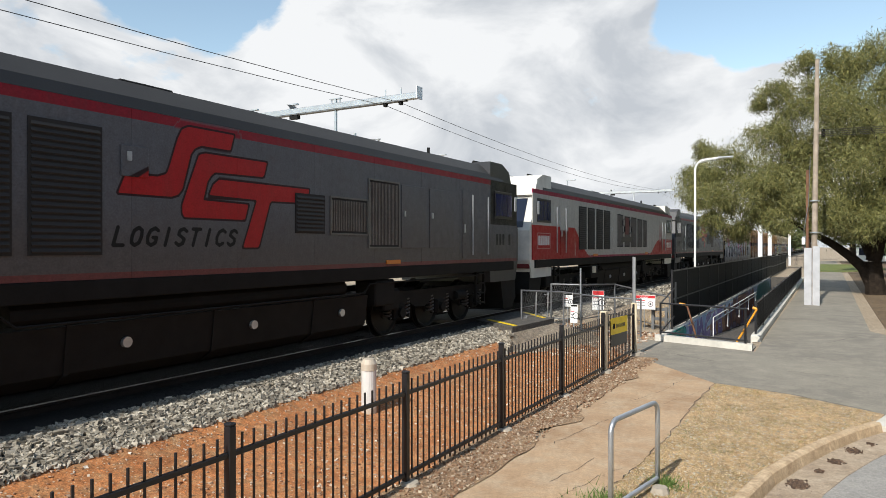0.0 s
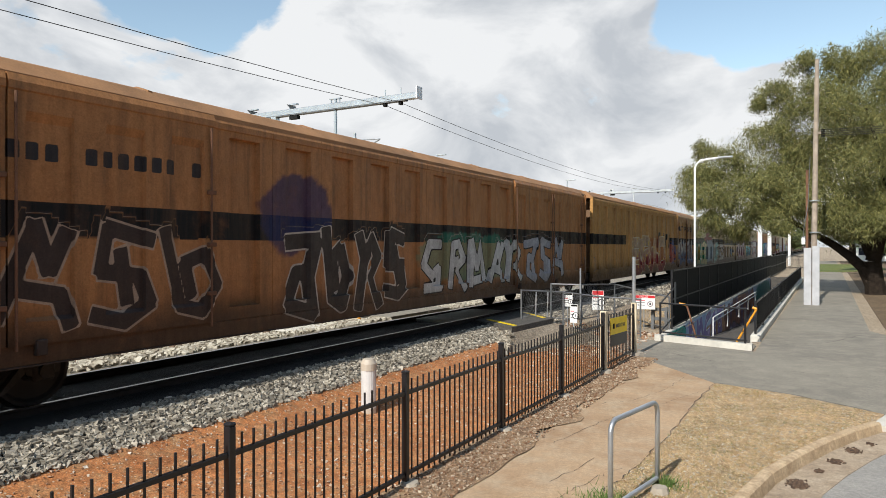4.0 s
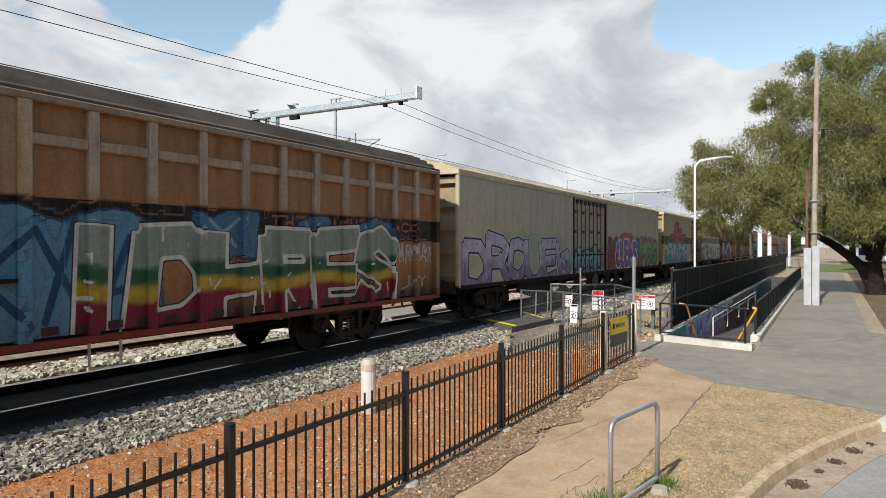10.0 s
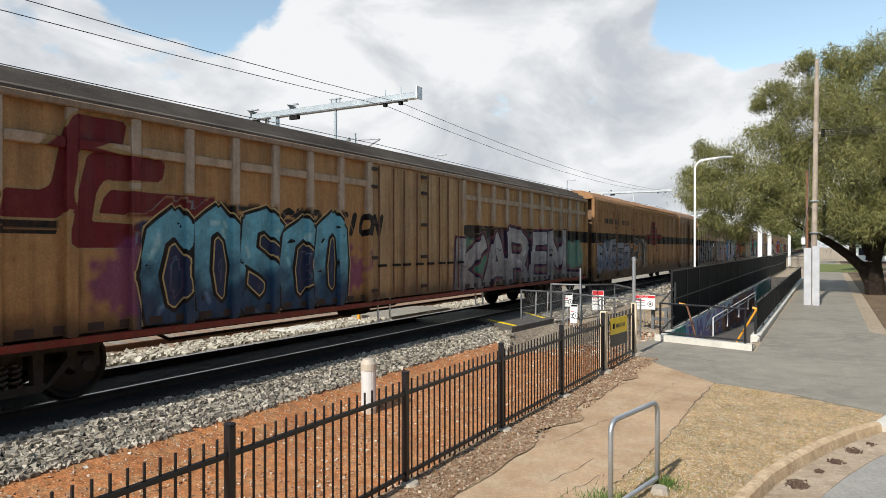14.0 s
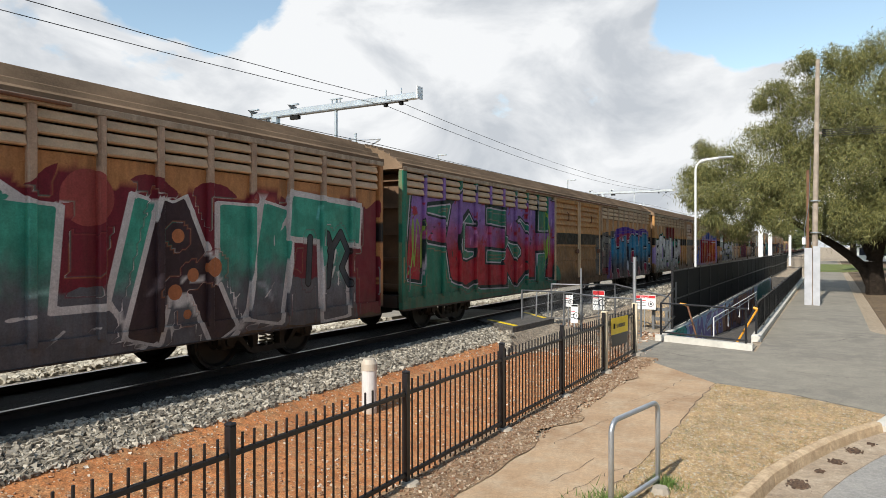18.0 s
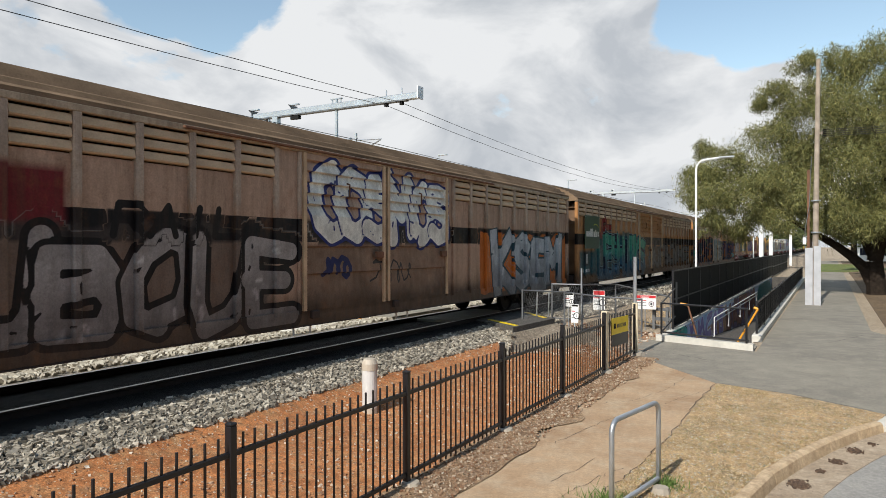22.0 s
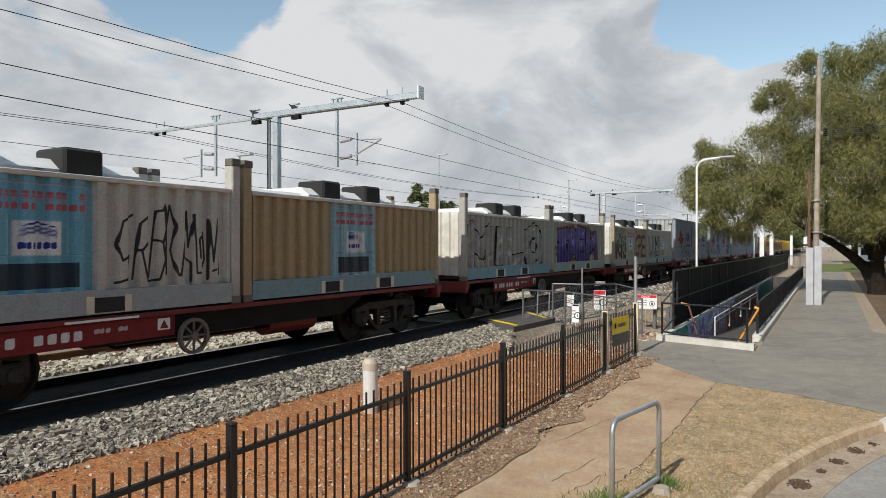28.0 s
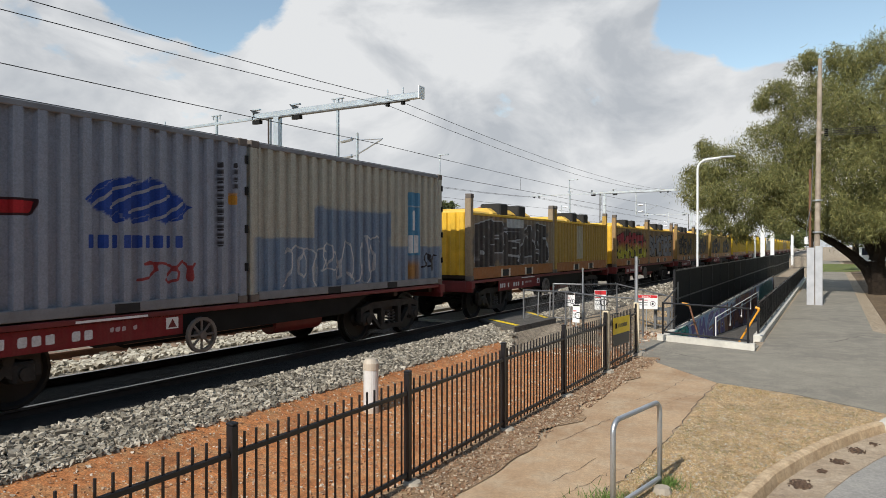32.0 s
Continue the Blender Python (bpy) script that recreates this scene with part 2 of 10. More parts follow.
def drape(name, left, right, y0, y1, material, label, category, lift=0.01, dy=0.5, cols=10, ragged=0.0, seed=1):
    """A skin that follows the ground between two edges, each given as a function of y."""
    bm = bmesh.new()
    grid_rows = []
    for y in steps_of(y0, y1, dy):
        a, b = left(y), right(y)
        a += ragged * noise.noise((y * 1.3, seed, 0))
        b += ragged * noise.noise((y * 1.1, seed + 5, 0))
        grid_rows.append([bm.verts.new((a + (b - a) * k / cols, y, land_z(a + (b - a) * k / cols) + lift + 0.012 * noise.noise((a + (b - a) * k / cols, y * 0.9, seed)))) for k in range(cols + 1)])
    for p, q in zip(grid_rows, grid_rows[1:]):
        for i in range(cols):
            bm.faces.new((p[i], p[i + 1], q[i + 1], q[i]))
    return tagged(part(name, bm, material), label, category, kind="structure")


def steps_of(a, b, size):
    n = max(1, int(round((b - a) / size)))
    return [a + (b - a) * k / n for k in range(n + 1)]


# near-black bed under the main line: the train's shade is in the colour
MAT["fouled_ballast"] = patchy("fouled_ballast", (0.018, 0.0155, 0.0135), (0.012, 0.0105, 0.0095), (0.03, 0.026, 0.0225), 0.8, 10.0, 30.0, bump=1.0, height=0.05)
MAT["pale_ballast"] = patchy("pale_ballast", (0.42, 0.38, 0.31), (0.34, 0.30, 0.24), (0.50, 0.45, 0.38), 0.6, 9.0, 26.0, bump=1.0, height=0.05)
drape("track_bed", lambda y: -10.6, lambda y: -7.5, -60, 500, "fouled_ballast", "ballast under the main line, coloured near black for the train's shade", "track bed", 0.012, 4.0)
drape("ballast_shoulder", lambda y: -7.62, lambda y: -6.9, -60, 500, "ballast_bed", "grey crushed stone shoulder of the track", "ballast", 0.02, 2.0, ragged=0.15)
drape("far_ballast", lambda y: -16.6, lambda y: -10.5, -60, 500, "pale_ballast", "pale crushed stone between and beyond the tracks", "ballast", 0.016, 4.0)
drape("red_earth_strip", lambda y: -7.08, lambda y: -3.7, -30, 17.2, "red_earth", "strip of red earth with stones between track and fence", "earth", 0.03, 0.4, ragged=0.16)
drape("verge", lambda y: -4.0, lambda y: -3.2 - 0.012 * max(0, y), -30, 15.7, "verge", "gravelly dirt verge along the foot of the fence", "verge", 0.045, 0.25, 6, ragged=0.3, seed=4)
drape("crossing_approach", lambda y: -7.6, lambda y: -3.9, 17.2, 60, "soil", "dusty soil and weeds by the track beyond the gate", "earth", 0.02, 1.0, 8, ragged=0.1)
sheet("footpath", [(-3.35, -30), (-1.75, -30), (-2.02, 6.75), (-1.88, 7.7), (-1.85, 8.8), (-1.83, 10.4), (-1.86, 11.6), (-1.78, 13.36), (-3.96, 15.9), (-3.85, 13.8), (-3.5, 12.4), (-3.45, 10.5), (-3.35, 8.2)], "brown_path", "worn brown concrete footpath with cracks", "path", z=0.03, kind="structure")
sheet("asphalt_path", [(-1.78, 13.36), (-0.55, 13.0), (0.77, 12.17), (4.0, 10.2), (30, 0), (30, 14), (4, 17), (1.15, 24), (1.3, 60), (1.5, 140), (-1.2, 140), (-1.25, 60.2), (-1.4, 46), (-1.5, 21), (-1.5, 17.9), (-4.05, 18.66), (-5.2, 19.2), (-5.6, 17.0), (-4.0, 15.9)], "asphalt", "old grey asphalt footpath with cracks and stains", "path", z=0.035)
sheet("dry_lawn", [(-2.02, 6.75), (-1.9, 5.0), (-0.95, 5.6), (-0.76, 7.25), (-0.62, 8.13), (-0.38, 8.95), (-0.09, 9.77), (0.24, 10.56), (0.56, 11.18), (0.77, 12.17), (-0.55, 13.0), (-1.78, 13.36), (-1.86, 11.62), (-1.83, 10.41), (-1.85, 8.79), (-1.9, 7.66)], "dry_lawn", "island of dry yellow grass beside the path", "lawn", z=0.04)
sheet("lawn", [(1.6, 22), (30, 14), (40, 60), (40, 140), (2.0, 140), (1.8, 60)], "litter", "dry grass and leaf litter, coloured dark for the trees' shade", "lawn", z=0.02)
sheet("green_lawn", [(-1.3, 78), (1.4, 78), (6, 90), (6, 112), (-1.3, 112)], "green_lawn", "patch of green grass in the sun", "lawn", z=0.05)


MAT["gutter"] = patchy("gutter", (0.44, 0.345, 0.24), (0.33, 0.245, 0.165), (0.50, 0.40, 0.29), 1.2, 5.0, 60.0, bump=0.4, height=0.008, grain=0.45)


def kerb():
    """A rounded kerb that bends round the island, one stone after another, with a brown gutter and the road."""
    back = [(-1.25, 4.6), (-0.95, 5.9), (-0.78, 7.25), (-0.62, 8.13), (-0.38, 8.95), (-0.09, 9.77), (0.24, 10.56), (0.56, 11.18)]
    top = thing("kerb", "worn tan concrete kerb round the grass island", "kerb", kind="structure")
    pts = [Vector((x, y, 0)) for x, y in back]
    sides = []
    for i, p in enumerate(pts):
        way = (pts[min(i + 1, len(pts) - 1)] - pts[max(i - 1, 0)]).normalized()
        sides.append(Vector((way.y, -way.x, 0)))
    for i in range(len(pts) - 1):
        bm = bmesh.new()
        prof = [(0.0, -0.05), (0.0, 0.125), (0.02, 0.14), (0.10, 0.14), (0.125, 0.12), (0.15, 0.0), (0.15, -0.05)]
        cuts = []
        for k, (p, s_) in enumerate(((pts[i], sides[i]), (pts[i + 1], sides[i + 1]))):
            p = p.lerp(pts[i + 1 - k], 0.006)
            cuts.append([bm.verts.new(p + s_ * o + Vector((0, 0, z))) for o, z in prof])
        for k in range(len(prof)):
            j = (k + 1) % len(prof)
            bm.faces.new((cuts[0][k], cuts[0][j], cuts[1][j], cuts[1][k]))
        bm.faces.new(cuts[0][::-1])
        bm.faces.new(cuts[1])
        part("kerb_stone", bm, "kerb", top)
    gut = [p + s_ * 0.17 for p, s_ in zip(pts, sides)] + [p + s_ * 0.62 for p, s_ in list(zip(pts, sides))[::-1]]
    sheet("gutter", [(p.x, p.y) for p in gut][::-1], "gutter", "stained brown concrete gutter with leaf litter", "gutter", z=0.022)
    edge = [p + s_ * 0.60 for p, s_ in zip(pts, sides)]
    sheet("road", [(p.x, p.y) for p in edge][::-1] + [(-1.0, -30), (40, -30), (40, -4), (1.25, 11.0)], "road", "grey bitumen road surface at the kerb", "road", z=0.016)
    tagged(part("crossing_ramp", prism(bmesh.new(), [(0.58, 11.2), (0.75, 11.05), (2.6, 9.9), (2.8, 10.3), (0.78, 11.9)], -0.02, 0.10), "white_concrete"), "pale concrete ramp at the end of the kerb", "ramp", kind="structure")


kerb()


def rails(x, gauge, steel, name, label):
    for side in (-1, 1):
        bm = bmesh.new()
        c = x + side * (gauge / 2 + 0.035)
        run(bm, [(c - 0.07, RAIL_Z - 0.16), (c + 0.07, RAIL_Z - 0.16), (c + 0.07, RAIL_Z - 0.145), (c + 0.012, RAIL_Z - 0.12), (c + 0.012, RAIL_Z - 0.045), (c + 0.036, RAIL_Z - 0.03), (c + 0.034, RAIL_Z - 0.004),
                 (c - 0.034, RAIL_Z - 0.004), (c - 0.036, RAIL_Z - 0.03), (c - 0.012, RAIL_Z - 0.045), (c - 0.012, RAIL_Z - 0.12), (c - 0.07, RAIL_Z - 0.145)], -900, 1500)
        rail = tagged(part(name, bm, "rust" if steel == "rust" else "dark_rust"), label, "rail", group=name + "s", kind="structure")
        if steel != "rust":
            part("rail_head", boxed(c - 0.030, c + 0.030, -900, 1500, RAIL_Z - 0.004, RAIL_Z), steel, rail, "polished running surface")


rails(TRACK_X, 1.435, "rail_steel", "rail", "steel running rail with a polished head")
rails(-13.1, 1.6, "rust", "siding_rail", "rusty brown rail of the second track")


def sleepers(x, n, y0, label, material):
    """Concrete sleepers, half sunk in the ballast."""
    me = None
    top = thing("track_sleepers", label, "sleeper", kind="structure")
    for k in range(n):
        if me is None:
            ob = part("sleeper", box(bmesh.new(), -1.25, 1.25, -0.12, 0.12, 0, 0.12, 0.02), material, top)
            me = ob.data
        else:
            ob = part_of_mesh("sleeper", me, material, top)
        ob.location = (x, y0 + 0.67 * k, RAIL_Z - 0.24)


# concrete kept as dark as the bed, with the train's shade in it
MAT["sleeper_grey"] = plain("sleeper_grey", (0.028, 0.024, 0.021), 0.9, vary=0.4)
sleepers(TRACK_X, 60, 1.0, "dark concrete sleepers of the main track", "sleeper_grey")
sleepers(-13.1, 50, 2.0, "weathered sleepers of the second track", "timber")


# ---------- paint on the rolling stock: colours worked out point by point on the plates ----------
def smooth(a, b, x):
    k = np.clip((x - a) / (b - a), 0, 1)
    return k * k * (3 - 2 * k)


def wobble(y, z, seed, size=1.0):
    """Soft noise between about -1 and 1."""
    r = np.random.RandomState(seed)
    out = 0
    for k in range(5):
        a, b, p = r.uniform(-1, 1), r.uniform(-1, 1), r.uniform(0, 6.3)
        f = (1.7 ** k) * 2.2 / size
        out = out + np.sin((y * a + z * b) * f * 2 + p) * np.cos((y * b - z * a) * f * 1.7 + 2 * p) / (1.35 ** k)
    return out / 2.2


STROKES = {
    "A": "0,0 .5,1 1,0|.2,.38 .8,.38", "B": "0,0 0,1 .7,1 .9,.78 .7,.54 0,.54|.7,.54 1,.28 .75,0 0,0", "C": "1,.85 .6,1 .15,.85 0,.5 .15,.15 .6,0 1,.15", "D": "0,0 0,1 .6,1 1,.7 1,.3 .6,0 0,0",
    "E": "1,1 0,1 0,0 1,0|0,.52 .8,.52", "F": "1,1 0,1 0,0|0,.52 .8,.52", "G": "1,.85 .6,1 .15,.85 0,.5 .15,.15 .6,0 1,.15 1,.45 .6,.45", "H": "0,0 0,1|1,0 1,1|0,.5 1,.5", "I": ".5,0 .5,1",
    "J": ".1,.2 .4,0 .75,.2 .75,1 .3,1", "K": "0,0 0,1|1,1 0,.45 1,0", "L": "0,1 0,0 1,0", "M": "0,0 0,1 .5,.4 1,1 1,0", "N": "0,0 0,1 1,0 1,1", "O": ".5,0 .1,.15 0,.5 .1,.85 .5,1 .9,.85 1,.5 .9,.15 .5,0",
    "P": "0,0 0,1 .7,1 1,.75 .7,.48 0,.48", "R": "0,0 0,1 .7,1 1,.75 .7,.5 0,.5|.5,.5 1,0", "S": "1,.85 .6,1 .15,.9 .1,.65 .5,.52 .9,.38 .85,.12 .4,0 0,.15", "T": "0,1 1,1|.5,1 .5,0",
    "U": "0,1 0,.25 .25,0 .75,0 1,.25 1,1", "V": "0,1 .5,0 1,1", "W": "0,1 .25,0 .5,.7 .75,0 1,1", "Y": "0,1 .5,.5 1,1|.5,.5 .5,0", "-": ".2,.5 .8,.5", ".": ".4,.0 .5,.0", "Q": ".5,0 .1,.15 0,.5 .1,.85 .5,1 .9,.85 1,.5 .9,.15 .5,0|.6,.3 1,0",
    "0": ".5,0 .1,.15 0,.5 .1,.85 .5,1 .9,.85 1,.5 .9,.15 .5,0", "1": ".3,.8 .6,1 .6,0", "2": "0,.8 .4,1 .9,.85 .8,.5 0,0 1,0", "X": "0,0 1,1|0,1 1,0", "Z": "0,1 1,1 0,0 1,0",
    # forms that are no letters, for pieces that cannot be read
    "a": "0,0 .1,.9 .6,1 .9,.6 .4,.45 1,0|.1,.5 .5,.55", "b": "0,1 .2,.1 .7,0 1,.3 .8,.7 .4,.6 .5,.25", "c": "1,1 .3,.9 0,.5 .4,.3 .9,.4 .8,0 0,.05", "d": "0,.1 .5,1 .7,.5 1,.9|.2,.4 .9,.3 1,0",
    "e": ".9,.9 .2,1 .1,.55 .8,.5 .95,.2 .5,0 0,.1|.4,.75 .6,.2", "f": "0,0 .2,.7 0,1|.2,.7 .6,1 .9,.7 .6,.35 1,0", "g": "0,.9 1,1 .7,.5 .9,0 .1,.1 .3,.55 .7,.5", "h": "0,0 .1,1 .45,.35 .8,1 1,.1|.3,.1 .7,.15",
}


def strokes_of(text, y0, y1, z0, z1, slant=0.0, jitter=0.0, seed=0, gap=0.25, lean=(0.0, 0.0)):
    """The strokes of a word, letter by letter, as segments (y, z, y, z), fitted to a rectangle."""
    r = random.Random(seed)
    letters = []
    wide = (y1 - y0) / max(1, len(text) - gap)
    for i, ch in enumerate(text):
        if ch == " ":
            continue
        segs = []
        a = y0 + i * wide
        w = wide * (1 - gap)
        jz, jh, js = (r.uniform(-1, 1) * jitter for _ in range(3))
        for line in STROKES[ch].split("|"):
            pts = [tuple(float(v) for v in p.split(",")) for p in line.split()]
            out = []
            for u, v in pts:
                u += r.uniform(-1, 1) * jitter * 0.25
                v += r.uniform(-1, 1) * jitter * 0.2
                h = (z1 - z0) * (1 + jh * 0.3)
                zz = z0 + jz * 0.15 * (z1 - z0) + v * h
                yy = a + u * w + (slant + js * 0.4) * v * h
                zz += lean[0] + (lean[1] - lean[0]) * (yy - y0) / (y1 - y0)
                out.append((yy, zz))
            segs += [(*p, *q) for p, q in zip(out, out[1:])]
        letters.append(segs)
    return letters


def near(segs, y, z):
    """Distance from each point to the nearest stroke."""
    d = np.full(y.shape, 9.0)
    for a, b, c, e in segs:
        vy, vz = c - a, e - b
        k = np.clip(((y - a) * vy + (z - b) * vz) / (vy * vy + vz * vz + 1e-9), 0, 1)
        d = np.minimum(d, np.hypot(y - a - k * vy, z - b - k * vz))
    return d


def near_square(segs, y, z):
    """The same for strokes with square ends, as a flat nib draws them."""
    d = np.full(y.shape, 9.0)
    for a, b, c, e in segs:
        n = math.hypot(c - a, e - b) + 1e-9
        uy, uz = (c - a) / n, (e - b) / n
        along, across = (y - a) * uy + (z - b) * uz, (z - b) * uy - (y - a) * uz
        d = np.minimum(d, np.maximum(np.abs(across), 2.1 * (np.abs(along - n / 2) - n / 2)))
    return d


def box_gap(y, z, y0, y1, z0, z1):
    """Signed distance to a rectangle, negative inside it."""
    return np.maximum(np.maximum(y0 - y, y - y1), np.maximum(z0 - z, z - z1))


def outline_gap(points, y, z):
    """Signed distance to a closed outline, negative inside it."""
    inside = np.zeros(y.shape, bool)
    for (a, b), (c, e) in zip(points, points[1:] + points[:1]):
        if b != e:
            inside ^= ((b > z) != (e > z)) & (y < (c - a) * (z - b) / (e - b) + a)
    d = near([(*p, *q) for p, q in zip(points, points[1:] + points[:1])], y, z)
    return np.where(inside, -d, d)


REACH = 0.09     # how far beside a painted edge its distance is kept


class Paint:
    """Coats of paint for one side of a wagon, in the order in which they went on. y runs along the wagon, z up from the rail.
    Sprayed coats have soft edges; cut coats keep the distance to their edge, so that it stays sharp between the points of the plate."""

    def __init__(self, base):
        self.base, self.coats, self.fine, self.boards = base, [], [], []

    def lay(self, y0, y1, z0, z1, alpha, colour, fresh=0.0):
        """One more sprayed coat: where, how thick, its colour, and how little the weather has worn it."""
        self.coats.append((y0, y1, z0, z1, alpha, colour, fresh))
        return self

    def cut(self, y0, y1, z0, z1, gaps, fill, edge=None, halo=None, fresh=0.9):
        """One more coat with sharp edges: gaps(y, z) gives the signed distances to fill, outline and halo."""
        self.coats.append((y0 - REACH, y1 + REACH, z0 - REACH, z1 + REACH, gaps, fill, fresh, edge, halo))
        return self

    def rect(self, y0, y1, z0, z1, colour, soft=0.012, rag=0.0, seed=1):
        if soft <= 0.03 and not rag:
            if min(y1 - y0, z1 - z0) < 0.09 and y1 - y0 < 3:
                self.fine.append((y0, y1, z0, z1))
            return self.cut(y0, y1, z0, z1, lambda y, z: (box_gap(y, z, y0, y1, z0, z1),) * 3, lambda y, z: colour, fresh=0.15)

        def alpha(y, z):
            w = wobble(y, z, seed, 0.5) * rag if rag else 0
            return smooth(y0 - soft, y0 + soft, y + w) * smooth(-y1 - soft, -y1 + soft, -y + w) * smooth(z0 - soft, z0 + soft, z + w) * smooth(-z1 - soft, -z1 + soft, -z + w)
        return self.lay(y0 - 0.3, y1 + 0.3, z0 - 0.3, z1 + 0.3, alpha, lambda y, z: colour)

    def cloud(self, y0, y1, z0, z1, colour, seed=1, soft=0.25, top=1.0):
        """A sprayed patch with a lumpy, soft edge."""
        def alpha(y, z):
            u, v = (2 * y - y0 - y1) / (y1 - y0), (2 * z - z0 - z1) / (z1 - z0)
            return top * smooth(0, soft, 1 - (np.abs(u) ** 3 + np.abs(v) ** 2.5) + 0.45 * wobble(y, z, seed, 0.8))
        return self.lay(y0 - 0.4, y1 + 0.4, z0 - 0.3, z1 + 0.3, alpha, lambda y, z: colour, 0.6)

    def field(self, y0, y1, z0, z1, colour, seed=1, edge=None, lobes=0.35, rim=0.04):
        """The ground of a piece: a flat coat whose upper edge swells and dips, cut sharp."""
        def gaps(y, z):
            d = box_gap(y, z, y0, y1, z0, z1) + lobes * 0.35 * (1 - np.abs(np.sin((y - y0) * math.pi * max(1, round((y1 - y0) / 1.1)) / (y1 - y0) + 0.15 * seed))) * smooth(z0, z1, z) + 0.06 * wobble(y, z, seed, 0.6)
            return d, d - rim, d - rim
        return self.cut(y0 - 0.1, y1 + 0.1, z0 - 0.1, z1 + 0.1, gaps, lambda y, z: colour, edge, fresh=0.8)

    def discs(self, spots, colour, edge=None, rim=0.02):
        """Round dabs of paint: (y, z, radius)."""
        def gaps(y, z):
            d = np.full(y.shape, 9.0)
            for a, b, r in spots:
                d = np.minimum(d, np.hypot(y - a, z - b) - r)
            return d, d - rim, d - rim
        m = max(r for _, _, r in spots) + rim
        return self.cut(min(q[0] for q in spots) - m, max(q[0] for q in spots) + m, min(q[1] for q in spots) - m, max(q[1] for q in spots) + m, gaps, lambda y, z: colour, edge)

    def poly(self, points, colour, edge=None, rim=0.022):
        ys, zs = [p[0] for p in points], [p[1] for p in points]

        def gaps(y, z):
            d = outline_gap(points, y, z)
            return d, d - rim, d - rim
        return self.cut(min(ys), max(ys), min(zs), max(zs), gaps, lambda y, z: colour, edge, fresh=0.7)

    def word(self, text, y0, y1, z0, z1, fill, edge=None, thick=0.1, rim=0.035, halo=None, glow=0.0, slant=0.0, jitter=0.0, seed=0, gap=0.25, lean=(0.0, 0.0), spots=None, round_=False, block=None):
        """Letters in thick strokes, each lying over the one before: a halo, an outline with a block shadow, and a fill that shades from the bottom colour to the top one."""
        if thick > 0.12 and 0.9 < z0 < 1.15:
            z0 -= 0.13
        letters = strokes_of(text, y0, y1, z0, z1, slant, jitter, seed, gap, lean)
        each = (y1 - y0) / max(1, len(text) - gap) * (1 - gap)
        if thick > 0.07:
            thick = max(0.06, min(thick, 0.225 * min(each, z1 - z0)))
            rim = max(rim, 0.03)
        if thick < 0.07:
            self.fine.append((y0, y1, z0, z1))
        if block is None:
            block = (0.32 * thick, -0.3 * thick) if edge and thick > 0.1 and sum(edge) < 0.25 else (0, 0)
        measure_ = near if round_ or thick <= 0.07 else near_square
        flat = [q for segs in letters for q in segs]
        m = thick * 1.5 + rim + glow + 0.05
        where = (min(min(q[0], q[2]) for q in flat) - m, max(max(q[0], q[2]) for q in flat) + m, min(min(q[1], q[3]) for q in flat) - m, max(max(q[1], q[3]) for q in flat) + m)
        low, high = (np.array(c) for c in ((INK, INK) if callable(fill) else fill if isinstance(fill[0], tuple) else (fill, fill)))

        cuts, shine = [], []
        if thick > 0.13 and edge:
            r = random.Random(seed * 7 + len(text))
            for segs in letters:
                for _ in range(5):
                    a, b, c, e = r.choice(segs)
                    u, t = r.uniform(0.1, 0.9), r.choice((0.0, 1.57, 0.5, -0.5)) + r.uniform(-0.3, 0.3) + math.atan2(e - b, c - a)
                    y_, z_, n_ = a + (c - a) * u + r.uniform(-0.4, 0.4) * thick, b + (e - b) * u + r.uniform(-0.4, 0.4) * thick, thick * r.uniform(0.4, 0.95)
                    (cuts if r.random() < 0.6 else shine).append((y_, z_, y_ + n_ * math.cos(t), z_ + n_ * math.sin(t)))

        def shade(y, z):
            if callable(fill):
                return fill(y, z)
            k = smooth(0.2, 0.8, (z - z0) / (z1 - z0) + 0.22 * wobble(y, z, seed + 3, 0.7))[:, None]
            c = low + (high - low) * k
            if spots:
                c = c + (np.array(spots) - c) * smooth(0.42, 0.5, wobble(y, z, seed + 9, 0.45))[:, None]
            if thick > 0.1:
                # where one can ran out and the next began
                c = c * (1 + 0.22 * smooth(-0.1, 0.1, wobble(y, z, seed + 17, 0.55)) - 0.1)[:, None]
            if shine:
                c = c + (np.minimum(c * 2.2 + 0.1, 0.7) - c) * (0.7 * smooth(0.05, 0.015, near(shine, y, z)))[:, None]
            return c

        def gaps(y, z):
            df, de = np.full(y.shape, 9.0), np.full(y.shape, 9.0)
            for segs in letters:
                d = measure_(segs, y, z)
                if edge and thick > 0.07:
                    df = np.maximum(df, thick + rim * 0.8 - d)
                df = np.minimum(df, d - thick)
                de = np.minimum(de, d - thick - rim)
                if block[0] or block[1]:
                    de = np.minimum(de, measure_([(a + block[0], b + block[1], c + block[0], e + block[1]) for a, b, c, e in segs], y, z) - thick)
            if cuts:
                df = np.maximum(df, 0.02 + 0.012 * wobble(y, z, seed + 5, 0.5) - near(cuts, y, z))
            return df, (de if edge else df), (de - glow if halo else 9.0 + 0 * df)
        return self.cut(*where, gaps, shade, edge, halo)

